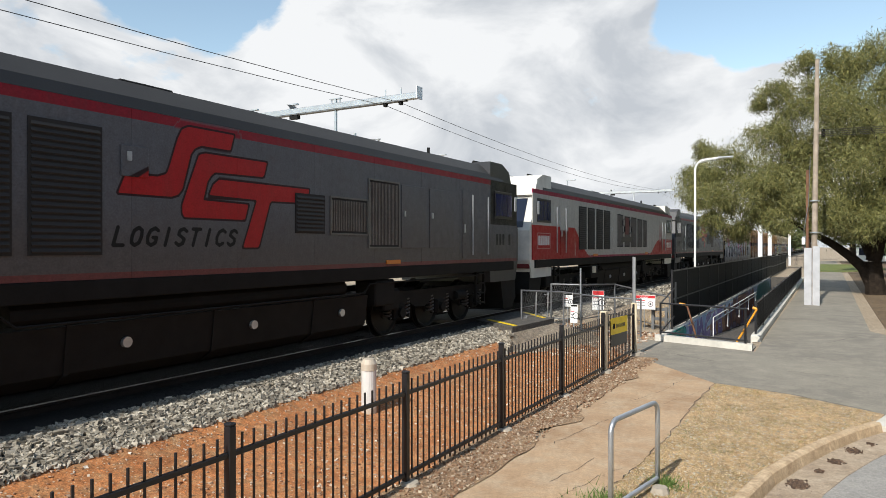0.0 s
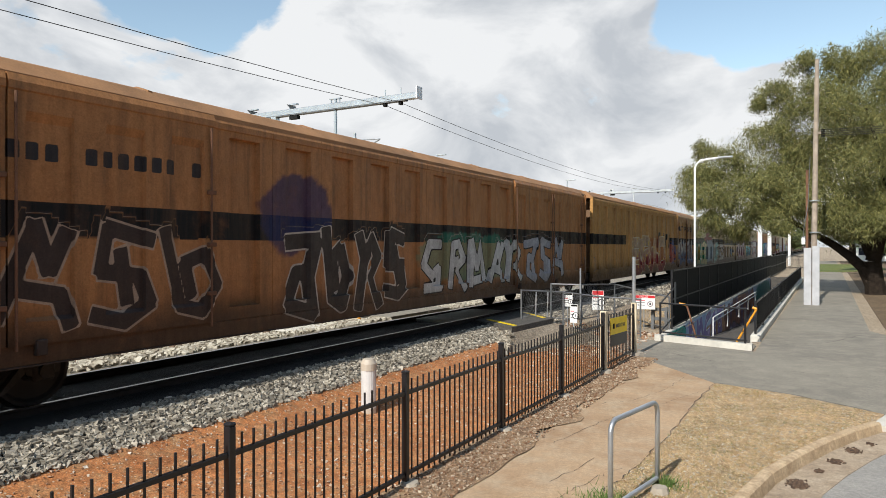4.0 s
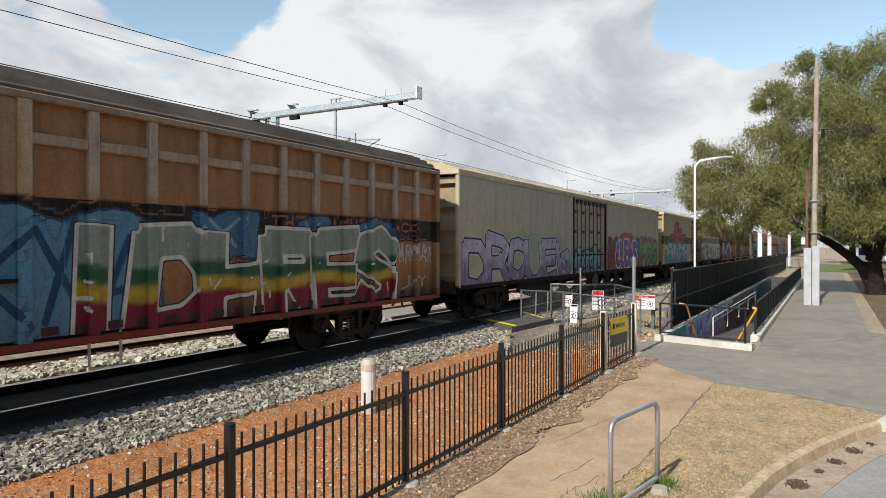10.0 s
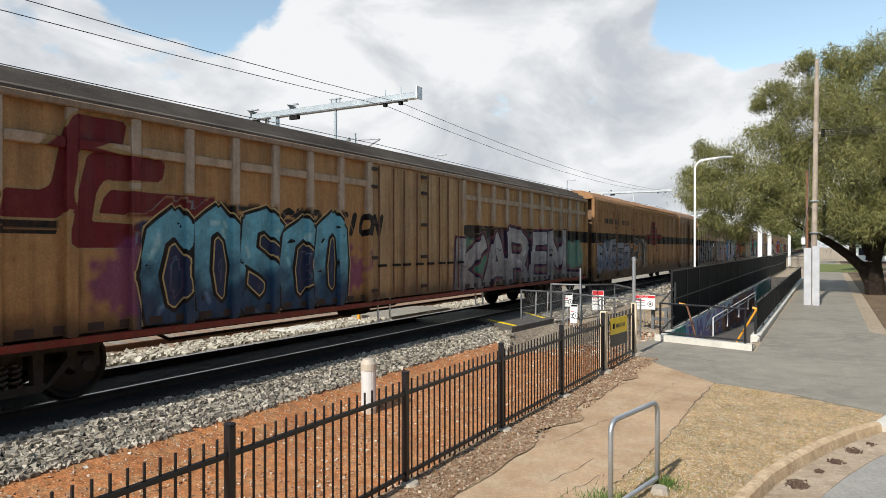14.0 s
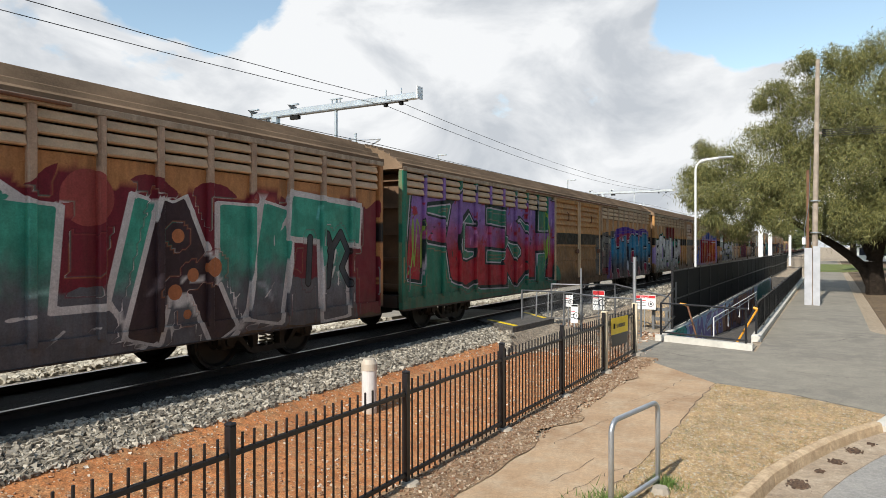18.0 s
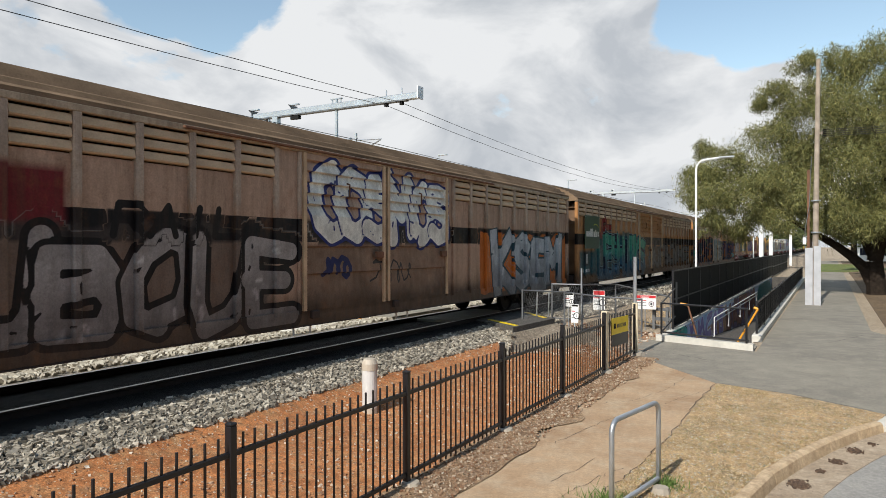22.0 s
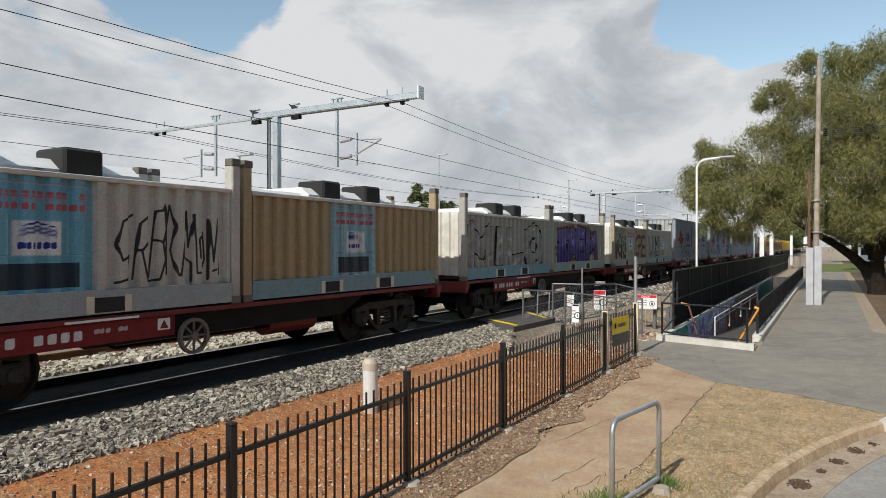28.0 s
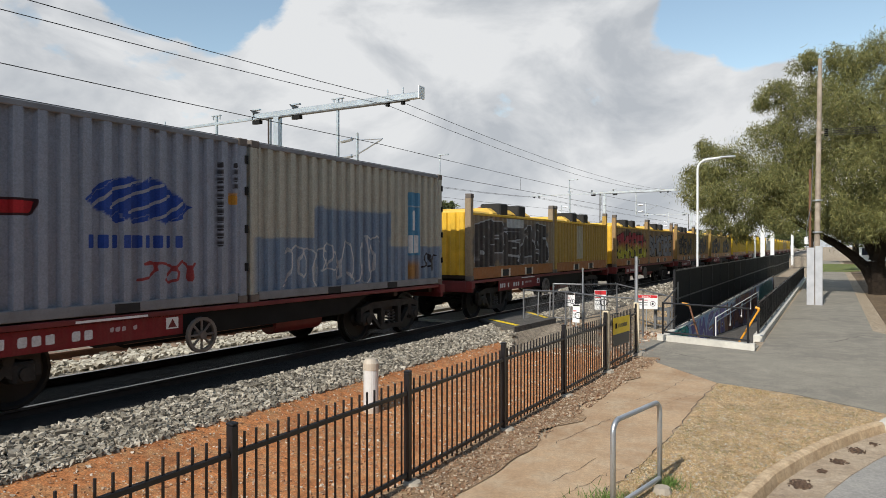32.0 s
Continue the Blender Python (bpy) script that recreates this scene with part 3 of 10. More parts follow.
    def scrawl(self, n, y0, y1, z0, z1, colour, seed=1, thick=0.018):
        """A quick hand-drawn line, looping."""
        r = random.Random(seed)
        loops = max(2, n // 3)
        wide, tall, pts = (y1 - y0) / loops, (z1 - z0) / 2, []
        for k in range(loops):
            up, back, lift, skip = r.uniform(0.55, 1.0), r.uniform(0.25, 0.7), r.uniform(-0.25, 0.25), r.choice((6, 8, 8, 10))
            for j in range(skip):
                t = 2 * math.pi * j / 8
                pts.append((y0 + wide * (k + j / 8 + back * math.sin(t)), (z0 + z1) / 2 + tall * (lift + up * math.cos(t) * (1 if k % 3 else -1))))
        segs = [(*p, *q) for p, q in zip(pts, pts[1:])]
        self.fine.append((y0, y1, z0, z1))
        return self.cut(y0 - 0.3, y1 + 0.3, z0 - 0.1, z1 + 0.1, lambda y, z: (near(segs, y, z) - thick,) * 3, lambda y, z: colour)

    def bars(self, y0, y1, z0, z1, n, colour, seed=2):
        """Writing too small to read, as short upright bars."""
        r = random.Random(seed)
        w = (y1 - y0) / n
        kept = [(y0 + k * w, y0 + (k + 0.66) * w) for k in range(n) if r.random() < 0.86]
        self.fine.append((y0, y1, z0, z1))

        def gaps(y, z):
            d = np.full(y.shape, 9.0)
            for a, b in kept:
                d = np.minimum(d, box_gap(y, z, a, b, z0, z1))
            return d, d, d
        return self.cut(y0, y1, z0, z1, gaps, lambda y, z: colour, fresh=0.4)

    def emblem(self, y0, y1, z0, z1, colour, edge=(0.03, 0.01, 0.012)):
        """The operator's mark: three stepped, leaning shapes, drawn plain."""
        def p(*uv):
            return [(y0 + u * (y1 - y0), z0 + v * (z1 - z0)) for u, v in uv]
        shapes = (p((0.03, 0.56), (0.16, 0.56), (0.2, 0.59), (0.21, 0.64), (0.25, 0.89), (0.27, 0.97), (0.3, 1.0), (0.53, 1.0), (0.51, 0.86), (0.36, 0.86), (0.33, 0.83), (0.31, 0.78), (0.27, 0.48), (0.25, 0.43), (0.22, 0.41), (0.0, 0.41)),
                  p((0.72, 0.8), (0.7, 0.66), (0.43, 0.65), (0.41, 0.62), (0.39, 0.56), (0.37, 0.4), (0.61, 0.39), (0.59, 0.25), (0.28, 0.25), (0.27, 0.28), (0.27, 0.35), (0.34, 0.73), (0.35, 0.78), (0.38, 0.8)),
                  p((0.4, 0.45), (0.42, 0.54), (0.45, 0.59), (1.0, 0.59), (0.98, 0.45), (0.74, 0.44), (0.67, 0.0), (0.58, 0.0), (0.66, 0.44)))

        def gaps(y, z):
            d = np.minimum.reduce([outline_gap(q, y, z) for q in shapes])
            return d, d - 0.03, d - 0.03
        return self.cut(y0, y1, z0, z1, gaps, lambda y, z: colour, edge, fresh=0.5)

    def at(self, y, z):
        """Sixteen values a point: ground colour and freshness; then fill, outline and halo, each a colour and the distance to its edge."""
        c = np.zeros((len(y), 16))
        c[:, :3] = self.base
        c[:, 7] = c[:, 11] = c[:, 15] = REACH
        lo_y, hi_y, lo_z, hi_z = y.min(), y.max(), z.min(), z.max()
        for y0, y1, z0, z1, alpha, colour, fresh, *sharp in self.coats:
            if y1 < lo_y or y0 > hi_y or z1 < lo_z or z0 > hi_z:
                continue
            pick = np.nonzero((y >= y0) & (y <= y1) & (z >= z0) & (z <= z1))[0]
            if not len(pick):
                continue
            if not sharp:
                a = np.clip(alpha(y[pick], z[pick]), 0, 1)[:, None]
                tint = np.asarray(colour(y[pick], z[pick]))
                for k in (0, 4, 8, 12):
                    c[pick, k:k + 3] += (tint - c[pick, k:k + 3]) * a
                c[pick, 3:4] += (fresh - c[pick, 3:4]) * a
                continue
            gaps = np.stack(alpha(y[pick], z[pick]), 1)
            use = gaps.min(1) < REACH
            pick, gaps = pick[use], gaps[use]
            if not len(pick):
                continue
            # what lay here before sinks into the ground colour
            for k in (12, 8, 4):
                under = smooth(0.012, -0.012, c[pick, k + 3])[:, None]
                c[pick, :3] += (c[pick, k:k + 3] - c[pick, :3]) * under
            fill = np.broadcast_to(np.asarray(colour(y[pick], z[pick]), float), (len(pick), 3))
            edge, halo = sharp
            c[pick, 4:7] = fill
            c[pick, 8:11] = edge if edge else fill
            c[pick, 12:15] = halo if halo else (edge if edge else fill)
            gaps = np.clip(gaps, -REACH, REACH)
            c[pick, 7] = gaps[:, 0]
            c[pick, 11] = gaps[:, 1] if edge else gaps[:, 0]
            c[pick, 15] = gaps[:, 2] if halo else REACH
            c[pick, 3] += (fresh - c[pick, 3]) * smooth(0.03, 0.0, gaps.min(1))
        return c


COATS = ("paint", "fill", "outline", "halo")


def set_coats(me, col):
    for k, name in enumerate(COATS):
        me.attributes.new(name, "FLOAT_COLOR", "POINT").data.foreach_set("color", np.ascontiguousarray(col[:, 4 * k:4 * k + 4], np.float32).ravel())


def finer(values, spans, size=0.027):
    """Adds stations inside the spans that carry small writing."""
    out = [values[0]]
    for a, b in zip(values, values[1:]):
        if b - a > size * 1.2 and any(a < hi and b > lo for lo, hi in spans):
            n = int(math.ceil((b - a) / size))
            out += [a + (b - a) * k / n for k in range(1, n)]
        out.append(b)
    return out


def steps(a, b, size):
    return list(np.linspace(a, b, max(1, int(round((b - a) / size))) + 1))


def needed(values, at, tol=0.012):
    """Which lines of a grid carry a change of paint or form: those that lie evenly between their neighbours may be left out."""
    keep, last = [0], 0
    for j in range(1, len(values) - 1):
        flat = j - last < 7
        for k in range(last + 1, j + 1):
            if not flat:
                break
            u = (at[k] - at[last]) / (at[j + 1] - at[last])
            flat = np.abs(values[last] * (1 - u) + values[j + 1] * u - values[k]).max() < tol
        if not flat:
            keep.append(j)
            last = j
    return keep + [len(values) - 1]


def plate(name, ys, zs, depth, paint, parent, material="weathered", label="", x=1.45, thick=0.03):
    """A pressed steel plate on the near side: a grid over y and z, set in or out by depth(y, z), carrying its paint; its rim is folded back."""
    here = [f for f in paint.fine if f[0] < ys[-1] and f[1] > ys[0] and f[2] < zs[-1] and f[3] > zs[0]]
    ys, zs = np.array(finer(list(ys), [f[:2] for f in here])), np.array(finer(list(zs), [f[2:] for f in here]))
    Y, Z = np.meshgrid(ys, zs, indexing="ij")
    coats = paint.at(Y.ravel(), Z.ravel())
    first = np.concatenate([coats, np.reshape((depth(Y.ravel(), Z.ravel()) if depth else 0 * Y.ravel()) * 3, (-1, 1))], 1).reshape(len(ys), len(zs), 17)
    first[:, :, 7:16:4] = np.clip(first[:, :, 7:16:4], -0.03, 0.03)
    keep_y, keep_z = needed(first, ys), needed(first.transpose(1, 0, 2), zs)
    c = coats.reshape(len(ys), len(zs), 16)[keep_y][:, keep_z].reshape(-1, 16)
    ys, zs = ys[keep_y], zs[keep_z]
    Y, Z = np.meshgrid(ys, zs, indexing="ij")
    y, z = Y.ravel(), Z.ravel()
    X = x + (depth(y, z) if depth else 0 * y)
    n, m = len(ys), len(zs)
    idx = np.arange(n * m).reshape(n, m)
    quads = np.stack([idx[:-1, :-1], idx[1:, :-1], idx[1:, 1:], idx[:-1, 1:]], -1).reshape(-1, 4)
    rim = np.concatenate([idx[:, 0], idx[-1, 1:], idx[-2::-1, -1], idx[0, -2:0:-1]])
    verts = np.concatenate([np.stack([X, y, z], 1), np.stack([X[rim] * 0 + x - thick, y[rim], z[rim]], 1)])
    k = len(rim)
    back = n * m + np.arange(k)
    edge = np.stack([rim, back, np.roll(back, -1), np.roll(rim, -1)], 1)
    faces = np.concatenate([quads, edge])
    me = bpy.data.meshes.new(name)
    me.from_pydata(verts.tolist(), [], faces.tolist())
    set_coats(me, np.concatenate([c, c[rim]]))
    return part_of_mesh(name, me, material, parent, label)


def coated(bm, paint, name, parent, material="weathered", label="", pale=0.0):
    """A bar or box that takes its paint from the same coats."""
    me = bpy.data.meshes.new(name)
    bm.to_mesh(me)
    bm.free()
    co = np.empty(len(me.vertices) * 3, np.float32)
    me.vertices.foreach_get("co", co)
    co = co.reshape(-1, 3).astype(float)
    col = paint.at(co[:, 1], co[:, 2])
    if pale:
        # the posts stand out: weathered to bare grey wood above the graffiti
        bare = smooth(0.12, 0.05, np.abs(col[:, :3] - np.array(paint.base)).max(axis=1))
        k = (pale * bare * smooth(2.45, 2.7, co[:, 2]))[:, None]
        col[:, :3] = col[:, :3] * (1 - k) + np.array((0.47, 0.41, 0.325)) * k
    set_coats(me, col)
    return part_of_mesh(name, me, material, parent, label)


def upright(y0, y1, z0, z1, x0, x1, paint_step=0.05):
    """A rib with rounded shoulders, cut across often enough to take paint."""
    bm = bmesh.new()
    zs = steps(z0, z1, paint_step)
    b = min(0.02, (y1 - y0) * 0.2)
    rows = [[bm.verts.new((x, y, z)) for x, y in ((x0, y0), (x1 - 0.02, y0), (x1, y0 + b), (x1, y1 - b), (x1 - 0.02, y1), (x0, y1))] for z in zs]
    for a, c in zip(rows, rows[1:]):
        for i in range(5):
            bm.faces.new((a[i], a[i + 1], c[i + 1], c[i]))
    bm.faces.new(rows[0][::-1])
    bm.faces.new(rows[-1])
    return bm


def weathered(name, grime, rust, streak=1.0, rough=0.6):
    """Old vehicle paint: its colour comes from the coats, with runs of dirt, chalking and rust on top."""
    n = Nodes(name)
    coat = {}
    for key in COATS:
        coat[key] = n.node("ShaderNodeAttribute")
        coat[key].attribute_name = key
    a = coat["paint"]
    painted = a.outputs["Color"]
    for key in COATS[:0:-1]:
        there = n.tree.nodes.new("ShaderNodeMapRange")
        n.tree.links.new(coat[key].outputs["Alpha"], there.inputs[0])
        for i, v in enumerate((0.004, -0.004, 0.0, 1.0)):
            there.inputs[i + 1].default_value = v
        painted = n.mix(there.outputs[0], painted, coat[key].outputs["Color"])
    info = n.tree.nodes.new("ShaderNodeObjectInfo")
    geo = n.tree.nodes.new("ShaderNodeNewGeometry")
    n.coord = n.tree.nodes.new("ShaderNodeTexCoord").outputs["Object"]
    shift = n.tree.nodes.new("ShaderNodeVectorMath")
    shift.operation = "MULTIPLY_ADD"
    n.tree.links.new(info.outputs["Random"], shift.inputs[0])
    shift.inputs[1].default_value = (3.0, 9.0, 2.0)
    n.tree.links.new(n.coord, shift.inputs[2])
    n.coord = shift.outputs[0]
    runs = n.mix(1.0, n.ramp(n.noise(3.0, 6, 0.65, stretch=(1, 2.2, 0.12)), (0.44, 0.0), (0.70, 1.0)), n.ramp(n.noise(0.8, 3), (0.36, grey(0.25)), (0.62, grey(1.5))), "MULTIPLY")
    spots = n.ramp(n.noise(2.6, 7, 0.72), (0.54, 0.0), (0.72, 1.0))
    c = n.mix(0.35, painted, n.ramp(n.noise(9.0, 5, 0.7), (0.3, grey(0.45)), (0.7, grey(1.0))), "MULTIPLY")
    worn = n.ramp(a.outputs["Alpha"], (0.0, 1.0), (1.0, 0.18))
    scaled = n.mix(1.0, n.mix(1.0, runs, grey(0.46 * streak), "MULTIPLY"), worn, "MULTIPLY")
    c = n.mix(scaled, c, grime)
    c = n.mix(n.mix(1.0, n.mix(1.0, spots, grey(0.4 * streak), "MULTIPLY"), worn, "MULTIPLY"), c, rust)
    c = n.mix(0.5, c, n.ramp(n.noise(38.0, 5, 0.8), (0.34, grey(0.6)), (0.64, grey(1.3))), "MULTIPLY")
    drips = n.ramp(n.noise(4.5, 6, 0.75, stretch=(1, 1.3, 0.3)), (0.40, grey(0.5)), (0.58, grey(1.22)))
    c = n.mix(max(0.0, 0.6 * streak - 0.36), c, drips, "MULTIPLY")
    n.bump(n.noise(26.0, 4, 0.7), 0.2, 0.012)
    n.bsdf.inputs["Specular IOR Level"].default_value = 0.22
    return n.done(c, n.ramp(n.noise(6.0), (0.3, rough - 0.12), (0.7, rough + 0.15)))


MAT["weathered"] = weathered("weathered", (0.11, 0.065, 0.035), (0.20, 0.08, 0.028), 1.0, 0.5)
MAT["weathered_cream"] = weathered("weathered_cream", (0.20, 0.145, 0.085), (0.24, 0.12, 0.05), 0.7, 0.5)
MAT["weathered_steel"] = weathered("weathered_steel", (0.16, 0.13, 0.10), (0.2, 0.11, 0.06), 0.3, 0.5)
MAT["loco_paint"] = weathered("loco_paint", (0.06, 0.055, 0.05), (0.09, 0.06, 0.04), 0.35, 0.42)
MAT["roof_grey"] = plain("roof_grey", (0.12, 0.10, 0.082), 0.9, vary=0.5, scale=1.2, gloss=0.2)
MAT["roof_brown"] = plain("roof_brown", (0.215, 0.145, 0.09), 0.9, vary=0.5, scale=1.0, gloss=0.2)
MAT["roof_cream"] = plain("roof_cream", (0.52, 0.43, 0.29), 0.75, vary=0.4, scale=1.0)
MAT["roof_rust"] = plain("roof_rust", (0.34, 0.17, 0.07), 0.75, vary=0.5, scale=1.0)
MAT["loco_roof"] = plain("loco_roof", (0.011, 0.011, 0.012), 0.55, vary=0.5, scale=1.0)
MAT["end_brown"] = plain("end_brown", (0.17, 0.095, 0.048), 0.7, vary=0.45, scale=2.0)
# ends darker than the sides: shade from the wagon ahead is in the colour
MAT["end_cream"] = plain("end_cream", (0.33, 0.255, 0.155), 0.7, vary=0.35, scale=2.0)
MAT["frame_red"] = plain("frame_red", (0.15, 0.016, 0.016), 0.6, vary=0.4)
MAT["frame_brown"] = plain("frame_brown", (0.036, 0.022, 0.016), 0.75, vary=0.45)
MAT["wheel_steel"] = plain("wheel_steel", (0.02, 0.018, 0.0165), 0.55, 0.5, vary=0.35)
MAT["spring_steel"] = plain("spring_steel", (0.11, 0.10, 0.09), 0.5, 0.5)
MAT["bogie_dust"] = plain("bogie_dust", (0.04, 0.035, 0.030), 0.8, vary=0.45, scale=6.0, gloss=0.25)
MAT["tyre_dark"] = plain("tyre_dark", (0.02, 0.019, 0.018), 0.85, vary=0.3)
MAT["glass"] = plain("glass", (0.012, 0.016, 0.03), 0.06, vary=0.1, bump=0.0)
MAT["casting"] = plain("casting", (0.15, 0.125, 0.105), 0.75, vary=0.4)
MAT["cover_cream"] = plain("cover_cream", (0.62, 0.56, 0.45), 0.7, vary=0.2)
MAT["cover_white"] = plain("cover_white", (0.74, 0.74, 0.71), 0.6, vary=0.15)
MAT["cover_amber"] = plain("cover_amber", (0.72, 0.45, 0.08), 0.6, vary=0.2)


# ---------- running gear ----------
SHARED = {}


def shared(key, build):
    if key not in SHARED:
        bm = build()
        me = bpy.data.meshes.new(key)
        bm.to_mesh(me)
        bm.free()
        SHARED[key] = me
    return SHARED[key]


def put(name, key, build, material, parent, at=(0, 0, 0), label="", turn=None):
    ob = part_of_mesh(name, shared(key, build), material, parent, label)
    ob.location = at
    if turn:
        ob.rotation_euler = turn
    return ob


def wheel_mesh(r=0.46):
    """Flange, tread, dished web and hub, turned about x."""
    bm = bmesh.new()
    prof = [(0.0, 0.07), (0.06, 0.07), (0.06, 0.12), (0.02, 0.16), (0.02, r - 0.09), (0.055, r - 0.05), (0.055, r - 0.01), (-0.04, r), (-0.055, r + 0.03), (-0.075, r + 0.025), (-0.075, r - 0.06), (-0.02, r - 0.1), (-0.02, 0.16), (-0.06, 0.12), (-0.06, 0.0)]
    n = 18
    rings = [[bm.verts.new((x, rr * math.cos(2 * math.pi * k / n), rr * math.sin(2 * math.pi * k / n))) for k in range(n)] for x, rr in prof[:-1]]
    for a, b in zip(rings, rings[1:]):
        for i in range(n):
            j = (i + 1) % n
            bm.faces.new((a[i], a[j], b[j], b[i]))
    bm.faces.new(rings[0])
    bm.faces.new(rings[-1][::-1])
    return bm


def flat_prism(bm, pts, x0, x1):
    """Adds a slab with an outline of (y, z)."""
    a = [bm.verts.new((x0, y, z)) for y, z in pts]
    b = [bm.verts.new((x1, y, z)) for y, z in pts]
    n = len(pts)
    for i in range(n):
        j = (i + 1) % n
        bm.faces.new((a[i], a[j], b[j], b[i]))
    bm.faces.new(a[::-1])
    bm.faces.new(b)
    return bm


def sideframe_mesh(w):
    bm = bmesh.new()
    t = 0.055
    flat_prism(bm, [(-w - 0.18, 0.60), (-w + 0.15, 0.66), (w - 0.15, 0.66), (w + 0.18, 0.60), (w + 0.2, 0.70), (w - 0.2, 0.80), (-w + 0.2, 0.80), (-w - 0.2, 0.70)], -t, t)
    flat_prism(bm, [(-0.36, 0.20), (0.36, 0.20), (0.40, 0.30), (-0.40, 0.30)], -t, t)
    for s in (-1, 1):
        for q in ([(s * 0.34, 0.20), (s * 0.46, 0.26), (s * (w - 0.12), 0.54), (s * (w - 0.18), 0.64)], [(s * 0.26, 0.28), (s * 0.36, 0.28), (s * 0.38, 0.68), (s * 0.24, 0.68)],
                  [(s * (w - 0.2), 0.44), (s * (w - 0.12), 0.40), (s * (w - 0.10), 0.66), (s * (w - 0.24), 0.66)], [(s * (w + 0.12), 0.42), (s * (w + 0.2), 0.42), (s * (w + 0.18), 0.66), (s * (w + 0.10), 0.66)]):
            flat_prism(bm, q if s > 0 else q[::-1], -t, t)
    return bm


def spring_mesh():
    return helix(0.058, 0.27, 4, 0.017)


def bogie(parent, y, axles=(-0.89, 0.89), r=0.46, frame_x=0.99):
    """A cast three-piece bogie: bolster with wheels, axles, side frames, boxes and springs."""
    w = axles[-1]
    bolster = put("bogie", "bogie", lambda: box(bmesh.new(), -0.95, 0.95, -0.2, 0.2, 0.5, 0.72, 0.03), "bogie_dust", parent, (0, y, 0))
    for a in axles:
        put("axle", "axle", lambda: rod(bmesh.new(), (-1.0, 0, 0), (1.0, 0, 0), 0.075, 10), "bogie_dust", bolster, (0, a, r))
        for s in (-1, 1):
            put("wheel", "wheel%.2f" % r, lambda: wheel_mesh(r), "wheel_steel", bolster, (s * 0.75, a, r), turn=(0, 0, 0 if s > 0 else math.pi))
            put("axle_box", "axle_box", lambda: rod(box(bmesh.new(), -0.09, 0.09, -0.13, 0.13, -0.12, 0.14, 0.03), (0.05, 0, 0), (0.13, 0, 0), 0.085, 12), "bogie_dust", bolster, (s * frame_x, a, r), turn=(0, 0, 0 if s > 0 else math.pi))
    for s in (-1, 1):
        put("side_frame", "side_frame%.2f" % w, lambda: sideframe_mesh(w), "bogie_dust", bolster, (s * frame_x, 0, 0))
        for d in (-0.08, 0.08):
            put("spring", "spring", spring_mesh, "spring_steel", bolster, (s * frame_x, d, 0.31))
    return bolster


def coupler(parent, y, way):
    def build():
        bm = box(bmesh.new(), -0.08, 0.08, -0.1, 0.34, 0.74, 0.90, 0.02)
        box(bm, -0.16, 0.13, 0.3, 0.52, 0.70, 0.94, 0.03)
        return bm
    put("coupler", "coupler", build, "dark_steel", parent, (0, y, 0), turn=(0, 0, 0 if way > 0 else math.pi))
    put("brake_hose", "brake_hose", lambda: tube(bmesh.new(), [(0.3, 0, 0.85), (0.3, 0.12, 0.78), (0.29, 0.2, 0.62), (0.26, 0.3, 0.5), (0.22, 0.42, 0.48)], 0.025, 6), "tyre_dark", parent, (0, y, 0), turn=(0, 0, 0 if way > 0 else math.pi))


def underframe(parent, L, belly=False, top=0.98, steps_at=(), seed=1):
    """Centre sill, cross members, brake gear; or the deep side girder with oval holes."""
    part("centre_sill", boxed(-0.22, 0.22, 0.15, L - 0.15, 0.70, top - 0.01), "frame_brown", parent)
    for k in range(5):
        y = L * (0.2 + 0.15 * k)
        part("cross_member", boxed(-1.3, 1.3, y - 0.06, y + 0.06, top - 0.16, top - 0.012), "frame_brown", parent)
    if belly:
        for s in (-1, 1):
            bm = bmesh.new()
            holes = [7.1, 8.6, 10.1, 12.4, 13.9, 15.4] if s > 0 else [7.1, 8.6, 10.1, 12.4, 13.9, 15.4]
            girder(bm, s * 1.28, L, holes, top)
            part("side_girder", bm, "dark_steel", parent)
        part("hand_wheel", hand_wheel(0.27), "grey_steel", parent).matrix_basis = pose(1.36, 11.3, 0.62)
        return
    r = random.Random(seed)
    part("brake_cylinder", rod(bmesh.new(), (0.45, L * 0.42, 0.66), (0.45, L * 0.42 + 0.75, 0.66), 0.17, 14), "dark_steel", parent)
    part("air_tank", rod(bmesh.new(), (-0.6, L * 0.52, 0.62), (-0.6, L * 0.52 + 1.1, 0.62), 0.2, 14), "dark_steel", parent)
    part("brake_rod", rod(bmesh.new(), (0.1, 4.3, 0.58), (0.1, L - 4.3, 0.58), 0.022, 6), "dark_steel", parent)
    part("train_pipe", tube(bmesh.new(), [(0.75, 0.3, 0.83), (0.75, 4.6, 0.83), (0.9, 5.0, 0.6), (0.9, L - 5, 0.6), (0.75, L - 4.6, 0.83), (0.75, L - 0.3, 0.83)], 0.025, 6), "dark_steel", parent)
    for y in steps_at:
        part("step", tube(bmesh.new(), [(1.36, y, 0.9), (1.38, y, 0.45), (1.38, y + 0.42, 0.45), (1.36, y + 0.42, 0.9)], 0.022, 6), "galv", parent)


